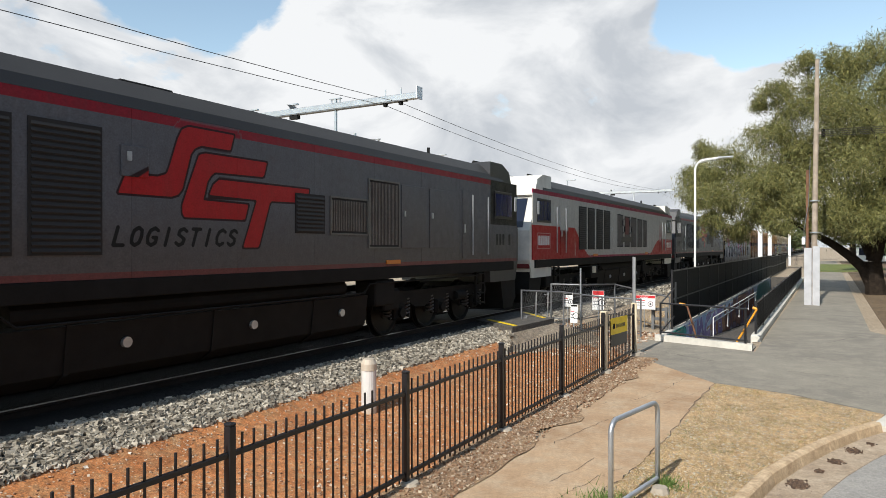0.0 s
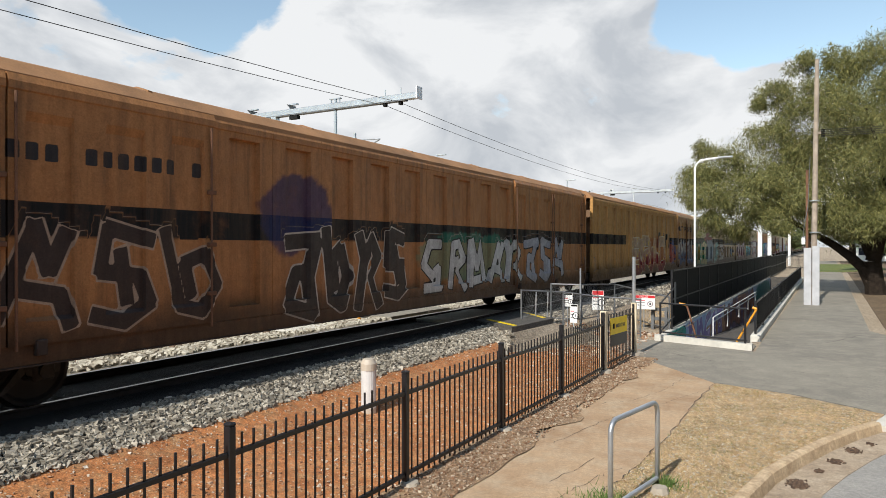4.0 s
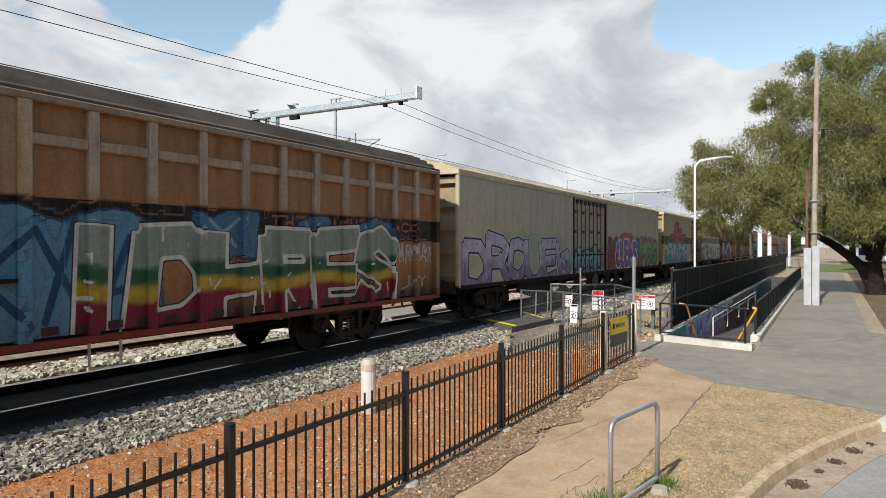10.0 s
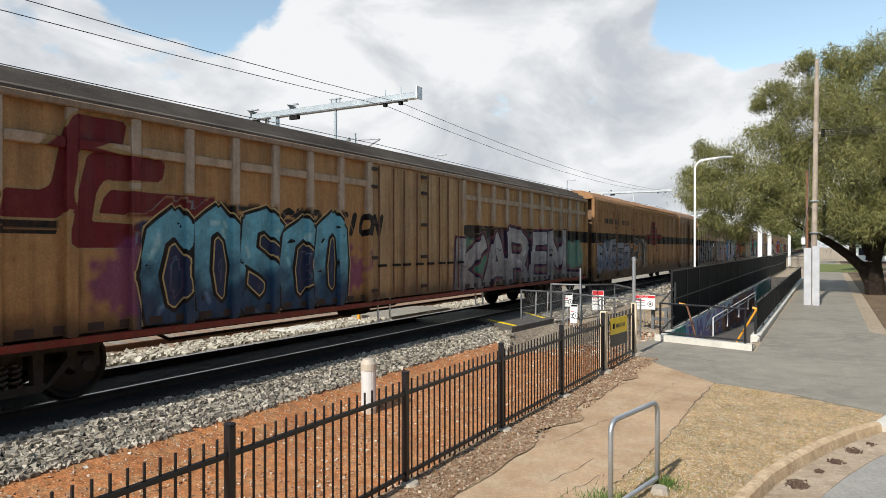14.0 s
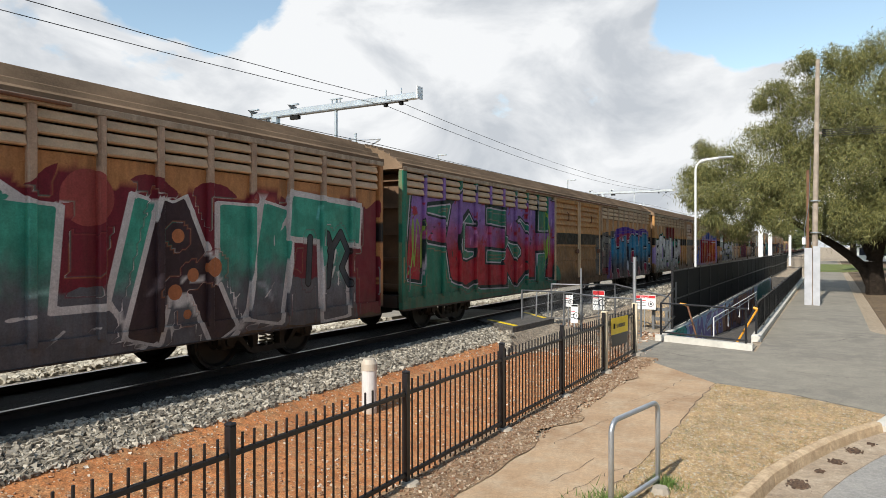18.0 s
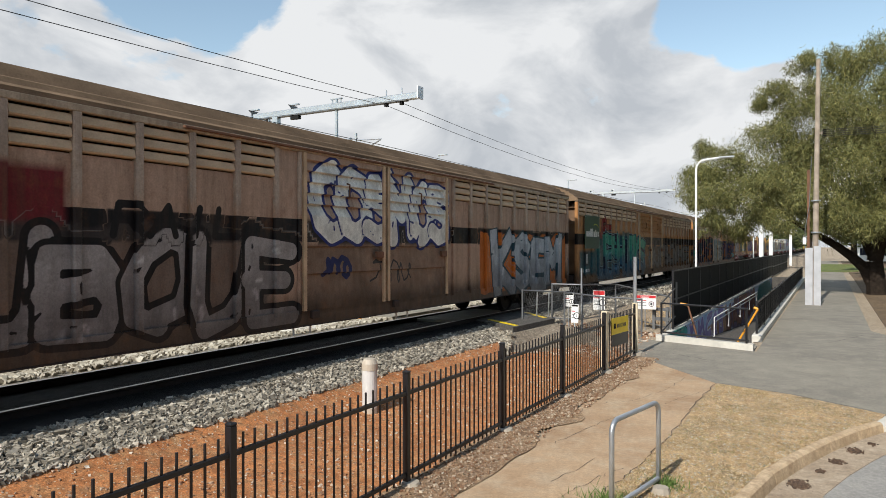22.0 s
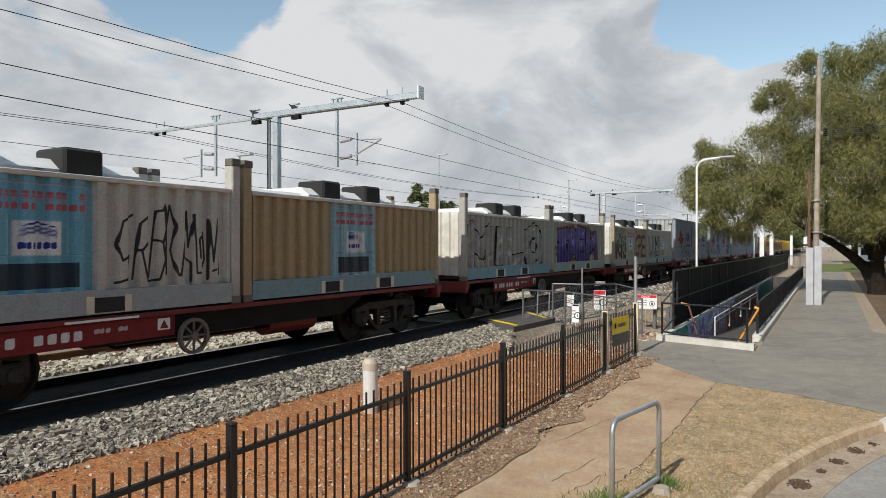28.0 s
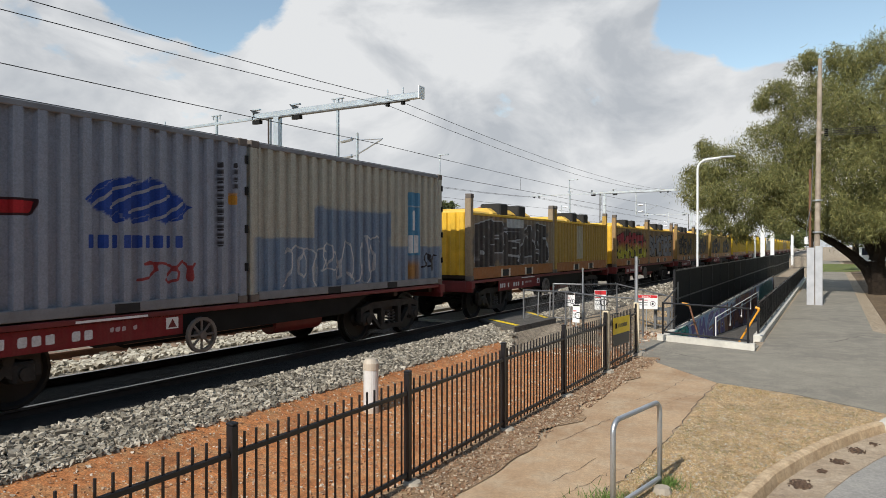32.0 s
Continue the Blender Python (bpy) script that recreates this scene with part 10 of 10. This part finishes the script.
def utility_pole():
    x, y = -0.52, 33.65
    ob = thing("utility_pole", "split timber and steel pole with white guards at its foot", "pole")
    part("timber", rod(bmesh.new(), (x + 0.02, y, 0), (-0.36, y, 10.85), 0.13, 12, 0.085), "pole_wood", ob)
    part("channel", boxed(x - 0.27, x - 0.17, y - 0.08, y + 0.08, 0, 6.0), "rust", ob)
    part("guard", boxed(-0.86, -0.56, 33.35, 33.42, 0, 2.55, 0.01), "guard_grey", ob, "white painted guard plate")
    part("guard", boxed(-0.53, -0.25, 33.33, 33.40, 0, 2.62, 0.01), "guard_grey", ob, "white painted guard plate")
    part("guard_side", boxed(-0.86, -0.80, 33.42, 33.8, 0, 2.55), "white_paint", ob)
    part("conduit", tube(bmesh.new(), [(-0.86, 33.45, 2.5), (-0.86, 33.45, 3.4), (-0.70, 33.5, 4.4), (-0.62, 33.5, 6.6)], 0.014, 8), "grey_steel", ob)
    part("meter_box", boxed(-0.95, -0.82, 33.36, 33.46, 2.7, 3.0, 0.01), "white_paint", ob)
    part("cross_arm", boxed(-0.5, -0.2, 33.6, 33.7, 7.55, 7.65), "pole_wood", ob)
    for k in range(4):
        part("insulator", rod(bmesh.new(), (-0.2, 33.5 + 0.08 * k, 7.45 + 0.1 * k), (-0.05, 33.5 + 0.08 * k, 7.45 + 0.1 * k), 0.035, 8), "dark_steel", ob)
    for z in (3.2, 4.6):
        part("strap", rod(bmesh.new(), (-0.45, y, z), (-0.45, y, z + 0.06), 0.2, 12), "galv", ob)


utility_pole()


def wire(pts, r=0.012, label="thin black overhead wire", sag=0.0):
    out = []
    for (a, b, c), (d, e, f) in zip(pts, pts[1:]):
        for k in range(10):
            t = k / 10
            out.append((a + (d - a) * t, b + (e - b) * t, c + (f - c) * t - sag * 4 * t * (1 - t)))
    out.append(pts[-1])
    return tagged(part("overhead_wire", tube(bmesh.new(), out, r, 5), "wire"), label, "wire", group="overhead wires")


for k in range(4):
    wire([(-0.05, 33.5 + 0.08 * k, 7.45 + 0.1 * k), (14, 33 + 0.1 * k, 7.6 + 0.12 * k), (40, 32, 8.0)], 0.011, "thin service wire from the pole", 0.15)


def street_lamp(x, y, h, reach, label):
    """A tapered white column with a curved arm and a flat lantern."""
    ob = thing("street_lamp", label, "street lamp", group="street lamps")
    pts = [(x, y, 0), (x, y, h - 0.5)]
    for k in range(1, 7):
        t = math.pi / 2 * k / 6
        pts.append((x + 0.5 * (1 - math.cos(t)), y, h - 0.5 + 0.5 * math.sin(t)))
    pts.append((x + reach - 0.7, y, h + 0.06))
    part("column", tube(bmesh.new(), pts, 0.055, 10), "white_paint", ob)
    part("lantern", box(bmesh.new(), x + reach - 0.72, x + reach, y - 0.12, y + 0.12, h + 0.02, h + 0.12, 0.03), "galv", ob)
    part("base", rod(bmesh.new(), (x, y, 0), (x, y, 0.5), 0.09, 10), "white_paint", ob)


street_lamp(-6.0, 37.0, 7.15, 1.85, "white street lamp with a curved arm and flat lantern")
for x, y, h in ((-22.6, 21.0, 6.6), (-27.0, 46.0, 9.9), (-20.4, 58.0, 8.6)):
    ob = thing("platform_lamp", "slim grey lamp column with a flat head", "street lamp", group="platform lamps")
    part("column", rod(bmesh.new(), (x, y, 0.28), (x, y, h), 0.05, 8), "galv", ob)
    part("head", boxed(x - 0.1, x + 0.75, y - 0.12, y + 0.12, h, h + 0.08), "galv", ob)


def gantry(y, x0, x1, mast, z=8.5, detail=True):
    """A steel T-mast with a boom over the electric tracks, hangers, brackets and insulators."""
    ob = thing("catenary_gantry", "galvanised steel boom over the electric tracks", "gantry", group="gantries of the wires")
    part("boom", boxed(mast - 1.2, x1, y - 0.12, y + 0.12, z - 0.12, z + 0.13, 0.02), "galv", ob)
    part("boom", boxed(x0, mast - 1.2, y - 0.06, y + 0.06, z - 0.12, z + 0.0), "galv", ob)
    part("mast", boxed(mast - 0.02, mast + 0.28, y - 0.13, y + 0.13, 0.28, z - 0.12, 0.01), "galv", ob)
    part("conduit", boxed(mast - 0.42, mast - 0.32, y - 0.06, y + 0.06, 0.28, z - 0.17), "dark_rust", ob)
    part("conduit", boxed(mast - 0.315, mast - 0.285, y - 0.06, y + 0.06, 0.28, z - 0.17), "galv", ob)
    part("lower_flange", boxed(mast - 1.2, x1 - 0.6, y - 0.125, y + 0.125, z - 0.15, z - 0.122), "grey_steel", ob)
    part("end_plate", boxed(x1 - 0.03, x1 + 0.02, y - 0.2, y + 0.2, z - 0.15, z + 0.34), "white_paint", ob)
    for x in (mast - 1.4, mast + 1.0):
        part("stub", boxed(x, x + 0.05, y - 0.06, y + 0.06, z - 0.32, z + 0.36), "galv", ob)
        part("stub", boxed(x + 0.054, x + 0.45, y - 0.07, y + 0.07, z + 0.30, z + 0.36), "galv", ob)
        part("stub", flat_prism(bmesh.new(), [(y - 0.3, z + 0.29), (y + 0.3, z + 0.29), (y + 0.06, z + 0.135), (y - 0.06, z + 0.135)], x + 0.1, x + 0.14), "grey_steel", ob)
        part("foot", boxed(x + 0.054, x + 0.5, y - 0.1, y + 0.1, z - 0.32, z - 0.17), "dark_steel", ob)
    for hx, side in ((-17.9, 1), (-25.25, -1)):
        part("cap", boxed(hx - 0.3, hx + 0.3, y - 0.06, y + 0.06, z + 0.30, z + 0.34), "galv", ob)
        for e in (-0.22, 0.22):
            part("pin", boxed(hx + e - 0.025, hx + e + 0.025, y - 0.025, y + 0.025, z + 0.132, z + 0.298), "galv", ob)
        part("hanger", boxed(hx - 0.05, hx + 0.05, y - 0.05, y + 0.05, 5.95, z + 0.35), "galv", ob)
        part("strut", boxed(hx + side * 1.02 - 0.04, hx + side * 1.02 + 0.04, y - 0.04, y + 0.04, 5.95, 7.3), "galv", ob)
        for z0 in (7.0, 6.3):
            part("insulator", rod(bmesh.new(), (hx + side * 0.2, y, z0), (hx + side * 0.75, y, z0 + 0.06), 0.085, 8), "galv", ob)
            part("bracket", rod(bmesh.new(), (hx, y, z0), (hx + side * 1.1, y, z0 + 0.08), 0.025, 6), "galv", ob)
        part("top_tube", rod(bmesh.new(), (hx + side * 1.0, y, 7.0), (hx + side * 2.3, y, 6.95), 0.025, 6), "galv", ob)
        part("stay_tube", rod(bmesh.new(), (hx + side * 0.9, y, 6.35), (hx + side * 2.25, y, 6.92), 0.03, 6), "galv", ob)
        part("steady_arm", rod(bmesh.new(), (hx + side * 1.0, y, 6.03), (hx + side * 2.2, y, 5.93), 0.015, 6), "galv", ob)
    for x in (-14.61, -15.35, -29.6, -29.0):
        part("clamp", boxed(x - 0.06, x + 0.06, y - 0.08, y + 0.08, z - 0.28, z - 0.12), "dark_steel", ob)
        part("pin", boxed(x - 0.02, x + 0.02, y - 0.02, y + 0.02, z + 0.13, z + 0.4), "galv", ob)


gantry(22.0, -30.2, -13.75, -21.45)
gantry(72.0, -30.2, -13.75, -21.45)
gantry(125.0, -30.2, -13.75, -21.45)
for x, z, sag in ((-14.61, 8.3, 0.62), (-15.35, 8.27, 0.72)):
    wire([(x, -28, z), (x, 22, z), (x, 72, z + 0.2), (x, 125, z), (x, 260, z)], 0.011, "thin feeder wire on the gantry tips", sag)
for x in (-15.65, -27.5):
    wire([(x, -28, 6.75), (x, 22, 6.72), (x, 72, 6.9), (x, 125, 6.9), (x, 260, 6.9)], 0.012, "thin messenger wire over the electric track", 0.15)
    wire([(x, -28, 5.9), (x, 72, 5.9), (x, 260, 5.9)], 0.012, "thin contact wire over the electric track")
    for y in (36, 52, 88, 104):
        wire([(x, y, 5.9), (x, y, 6.55)], 0.008, "short dropper wire between two wires")
for x in (-29.2, -29.7):
    wire([(x, -28, 8.3), (x, 22, 8.3), (x, 72, 8.3), (x, 260, 8.3)], 0.014, "thin feeder wire on the gantry tips", 0.5)


# ---------- trees and the distance ----------
def leaf_material(name, a, b, c):
    n = Nodes(name)
    info = n.tree.nodes.new("ShaderNodeNewGeometry")
    col = n.ramp(info.outputs["Random Per Island"], (0.0, a), (0.5, b), (1.0, c))
    n.bsdf.inputs["Transmission Weight"].default_value = 0.0
    return n.done(col, 0.6)


MAT["pepper_leaf"] = leaf_material("pepper_leaf", (0.06, 0.064, 0.018), (0.145, 0.145, 0.04), (0.27, 0.25, 0.08))
MAT["far_leaf"] = leaf_material("far_leaf", (0.05, 0.07, 0.02), (0.08, 0.10, 0.03), (0.12, 0.13, 0.04))


def lumpy(clumps, each, seed, share=0.45):
    """Breaks each clump of a crown into smaller ones round its skin, with gaps between them."""
    r = random.Random(seed)
    out = []
    for x, y, z, size in clumps:
        for _ in range(each):
            d = Vector((r.gauss(0, 1), r.gauss(0, 1), r.gauss(0, 1))).normalized() * size * r.uniform(0.35, 0.95)
            out.append((x + d.x, y + d.y, z + d.z * 0.9, size * share * r.uniform(0.6, 1.25)))
    return out


def sprays(clumps, n, long, wide, seed, droop=1.0):
    """Leaf sprays as narrow hanging blades, thick near the clumps' skins."""
    r = np.random.RandomState(seed)
    weight = np.array([c[3] ** 2 for c in clumps])
    pick = r.choice(len(clumps), n, p=weight / weight.sum())
    c = np.array(clumps)[pick]
    d = r.normal(0, 1, (n, 3))
    d /= np.linalg.norm(d, axis=1)[:, None]
    rad = c[:, 3] * np.clip(r.uniform(0.2, 1.0, n) ** 0.6 + 0.18 * r.normal(0, 1, n), 0.1, 1.5)
    at = c[:, :3] + d * rad[:, None] * np.array([1.0, 1.0, 0.9])
    a = r.uniform(0, 6.3, n)
    out = np.stack([np.cos(a), np.sin(a), -droop * r.uniform(-0.3, 2.2, n)], 1)
    out /= np.linalg.norm(out, axis=1)[:, None]
    side = np.cross(out, r.normal(0, 1, (n, 3)))
    side /= np.linalg.norm(side, axis=1)[:, None] + 1e-6
    l, w = long * r.uniform(0.5, 1.4, (n, 1)), wide * r.uniform(0.5, 1.3, (n, 1))
    v = np.stack([at - side * w * 0.5, at + side * w * 0.5, at + out * l], 1)
    me = bpy.data.meshes.new("crown")
    me.from_pydata(v.reshape(-1, 3).tolist(), [], np.arange(3 * n).reshape(-1, 3).tolist())
    return me


def pepper_tree():
    ob = thing("pepper_tree", "large drooping pepper tree with a forked dark trunk", "tree")
    base = Vector((2.2, 42.8, 0))
    bm = bmesh.new()
    forks = []

    def limb(pts, r0, r1):
        for i, (p, q) in enumerate(zip(pts, pts[1:])):
            a, b = r0 + (r1 - r0) * i / (len(pts) - 1), r0 + (r1 - r0) * (i + 1) / (len(pts) - 1)
            rod(bm, p, q, a, 10, b, caps=True)
    limb([(2.35, 42.8, -0.1), (2.25, 42.8, 0.8), (2.2, 42.8, 1.8), (2.5, 42.8, 3.2), (3.0, 42.6, 5.2), (3.2, 42.5, 8.0)], 0.55, 0.16)
    limb([(2.1, 42.8, 0.6), (1.73, 42.8, 1.45), (1.1, 42.8, 2.1), (0.3, 42.8, 2.75), (-0.6, 42.7, 3.3), (-2.2, 42.6, 4.4), (-4.0, 42.4, 5.6)], 0.34, 0.08)
    limb([(2.2, 42.8, 1.9), (1.4, 43.0, 3.8), (0.2, 43.2, 6.2), (-1.0, 43.2, 8.6)], 0.26, 0.07)
    limb([(2.5, 42.8, 3.0), (4.2, 43.4, 5.5), (5.8, 44.0, 8.0)], 0.26, 0.08)
    limb([(2.9, 42.6, 5.0), (2.4, 41.6, 7.5), (1.8, 41.0, 9.8)], 0.18, 0.05)
    part("trunk", bm, "bark", ob)
    clumps = [(-3.0, 42, 4.5, 0.9), (-1.4, 41.5, 4.5, 1.0), (0.3, 41, 4.3, 1.0), (1.6, 41, 4.4, 1.1), (3.3, 40.8, 4.4, 1.2), (5.2, 41, 4.4, 1.3), (6.8, 41.5, 4.6, 1.4), (-2.5, 42.5, 11.6, 0.9), (-3.2, 42.6, 10.9, 0.7), (-0.9, 42.6, 12.7, 0.9), (0.5, 42.6, 13.0, 0.8), (-6.4, 42.5, 8.3, 0.8), (-6.9, 42.3, 7.0, 0.8), (-6.8, 42, 5.2, 0.7), (-5.9, 41.8, 4.3, 0.6), (-6.4, 42, 6.4, 1.2), (-5.0, 42.6, 7.6, 1.35), (-5.2, 41.5, 5.4, 1.5), (-3.2, 42.5, 6.6, 1.8), (-3.3, 41.5, 4.3, 1.2), (-2.6, 43, 8.9, 1.6), (-1.2, 42, 10.6, 1.5), (-1.2, 43, 8.0, 2.0), (-1.0, 41.5, 5.8, 1.8), (0.4, 42.4, 12.0, 1.3), (0.8, 41.6, 10.0, 1.9),
              (1.0, 43, 7.4, 2.2), (0.6, 41.2, 4.9, 1.5), (2.2, 42.4, 12.4, 1.5), (2.7, 42, 9.9, 2.2), (2.8, 41, 6.9, 2.2), (2.6, 40.8, 4.6, 1.3), (4.2, 43, 11.8, 1.8), (4.8, 42, 8.6, 2.4), (4.8, 41.4, 5.4, 2.0), (6.6, 43, 9.6, 2.4), (6.8, 42.4, 6.4, 2.2), (-4.4, 41.8, 3.6, 0.9), (-0.2, 41, 3.9, 0.8), (4.0, 40.6, 3.9, 1.0), (2.0, 40.2, 3.6, 0.9), (3.2, 44.5, 4.2, 1.6), (5.6, 44.5, 3.8, 1.6), (1.2, 44.5, 4.4, 1.5), (6.5, 40.5, 3.7, 1.1), (-2.2, 41.2, 3.8, 0.8), (5.5, 38.5, 6.6, 2.0), (7.5, 38.0, 8.6, 2.4), (3.9, 38.8, 8.8, 1.8), (6.2, 37.8, 4.6, 1.5), (4.4, 38.0, 4.2, 1.0), (-5.8, 41.2, 3.9, 0.9), (-3.0, 40.8, 5.6, 1.3)]
    clumps = lumpy(clumps, 12, 11, 0.52)
    me = sprays(clumps, 330000, 0.21, 0.044, 5)
    part_of_mesh("crown", me, "pepper_leaf", ob, "dense hanging olive-green foliage")
    me = sprays([(x, y, z, r_ * 1.45) for x, y, z, r_ in clumps], 75000, 0.30, 0.024, 6, 2.2)
    tagged(part_of_mesh("fringe", me, "pepper_leaf", ob, "thin trailing twigs"), kind="stuff")


pepper_tree()


def far_tree(x, y, z0, h, w, seed, n=2600):
    ob = thing("tree", "dark green tree in the distance", "tree", group="distant trees")
    part("trunk", rod(bmesh.new(), (x, y, z0), (x, y, z0 + h * 0.6), w * 0.06, 8, w * 0.03), "bark", ob)
    r = random.Random(seed)
    clumps = [(x + r.uniform(-0.4, 0.4) * w, y + r.uniform(-0.4, 0.4) * w, z0 + h * r.uniform(0.42, 0.88), w * r.uniform(0.16, 0.3)) for _ in range(9)]
    part_of_mesh("crown", sprays(lumpy(clumps, 4, seed), n * 2, w * 0.09, w * 0.045, seed, 0.3), "far_leaf", ob, "uneven dark green foliage")


far_tree(-54, 90, 0.3, 12.3, 6.5, 3)
for k, (x, y, h, w) in enumerate(((9, 70, 9, 8), (14, 95, 11, 9), (3.5, 120, 10, 9), (-3, 150, 9, 8), (9, 140, 12, 10), (-9, 190, 9, 9), (18, 120, 12, 11), (-30, 240, 9, 10), (-46, 260, 9, 11), (-14, 260, 9, 10), (-70, 200, 8, 9), (12, 52, 10, 8), (6.5, 66, 8, 8), (10.5, 60, 8, 9), (4.6, 84, 7, 7), (-100, 180, 8, 9))):
    far_tree(x, y, 0.0, h, w, 20 + k, 1500)


def house(x, y, w, d, eave, ridge, wall, roof, label):
    """A plain low house with a hipped roof, windows and a door."""
    ob = thing("house", label, "house", group="houses beyond the line")
    part("wall", boxed(x, x + w, y, y + d, 0.25, eave), wall, ob)
    bm = bmesh.new()
    o = 0.5
    c = [bm.verts.new(p) for p in ((x - o, y - o, eave), (x + w + o, y - o, eave), (x + w + o, y + d + o, eave), (x - o, y + d + o, eave), (x + w * 0.3, y + d / 2, ridge), (x + w * 0.7, y + d / 2, ridge))]
    for f in ((0, 1, 5, 4), (1, 2, 5), (2, 3, 4, 5), (3, 0, 4), (3, 2, 1, 0)):
        bm.faces.new([c[i] for i in f])
    part("roof", bm, roof, ob)
    for k in range(3):
        win = part("window", boxed(x + w * (0.12 + 0.3 * k), x + w * (0.12 + 0.3 * k) + 1.4, y - 0.04, y - 0.005, 1.2, 2.4), "glass", ob)
        part("sill", boxed(x + w * (0.12 + 0.3 * k) - 0.1, x + w * (0.12 + 0.3 * k) + 1.5, y - 0.1, y - 0.005, 1.1, 1.19), "white_paint", win)


MAT["terracotta"] = plain("terracotta", (0.36, 0.13, 0.07), 0.8, vary=0.3)
MAT["house_cream"] = plain("house_cream", (0.55, 0.48, 0.38), 0.8, vary=0.15)
house(-43, 75, 9.5, 8, 5.7, 7.9, "house_cream", "terracotta", "tall cream house with a terracotta hipped roof")
house(-75, 110, 12, 9, 3.2, 5.0, "house_cream", "terracotta", "cream house with a terracotta hipped roof")
house(3.5, 128, 9, 7, 2.8, 3.6, "white_paint", "galv", "low white shed behind the lawn")
for x, y, h in ((-4.6, 58.9, 5.0), (-4.6, 69.3, 5.0), (-4.4, 103, 5.0), (-8.0, 90, 5.2)):
    ob = thing("white_column", "plain white-painted steel column by the track", "column", group="white columns")
    part("shaft", boxed(x - 0.16, x + 0.16, y - 0.16, y + 0.16, 0, h, 0.01), "white_paint", ob)
    part("cap", boxed(x - 0.2, x + 0.2, y - 0.2, y + 0.2, h + 0.002, h + 0.06), "galv", ob)
ob = thing("track_marker", "small orange marker between the tracks", "marker")
part("stem", rod(bmesh.new(), (-11.6, 15.3, 0.46), (-11.6, 15.3, 0.72), 0.05, 8), "arm_orange", ob)
part("head", boxed(-11.72, -11.48, 15.22, 15.38, 0.72, 0.80), "arm_orange", ob)
ob = thing("cable_pit", "flat concrete pit lid between the tracks", "pit lid")
part("lid", boxed(-12.0, -11.2, 12.2, 13.6, 0.46, 0.54, 0.01), "white_concrete", ob)
part("frame", boxed(-12.06, -11.14, 12.12, 13.68, 0.44, 0.50), "grey_steel", ob)
ob = thing("picnic_rail", "low white rail on the verge by the path", "rail")
part("bar", boxed(1.9, 3.2, 27.6, 27.7, 0.32, 0.42), "white_paint", ob)
for x in (2.0, 3.1):
    part("leg", boxed(x - 0.04, x + 0.04, 27.61, 27.69, 0, 0.32), "white_paint", ob)


# ---------- unseen dark walls added across the road, behind the eye, to block skylight ---
MAT["dark_brick"] = patchy("dark_brick", (0.13, 0.085, 0.06), (0.10, 0.07, 0.055), (0.16, 0.11, 0.085), 0.4, 3.0, 20.0)
tagged(part("wall_east", boxed(15.0, 15.4, -70, 34, 0, 12), "dark_brick"), "unseen dark wall added across the road to block skylight", "wall", kind="structure")
tagged(part("wall_south", boxed(-3.0, 15.4, -70.4, -70.0, 0, 12), "dark_brick"), "unseen dark wall added behind the road to block skylight", "wall", kind="structure")


def motions():
    """The train rolls by at an easy, slightly falling speed; each load goes with its wagon."""
    times = [0, 2, 4, 6, 8, 10, 12, 14, 16, 18, 20, 22, 24, 26, 28, 30, 32]
    for ob, start in MOVERS:
        walk(ob, [(t, pose(TRACK_X, start - travel(t), RAIL_Z)) for t in times])


motions()
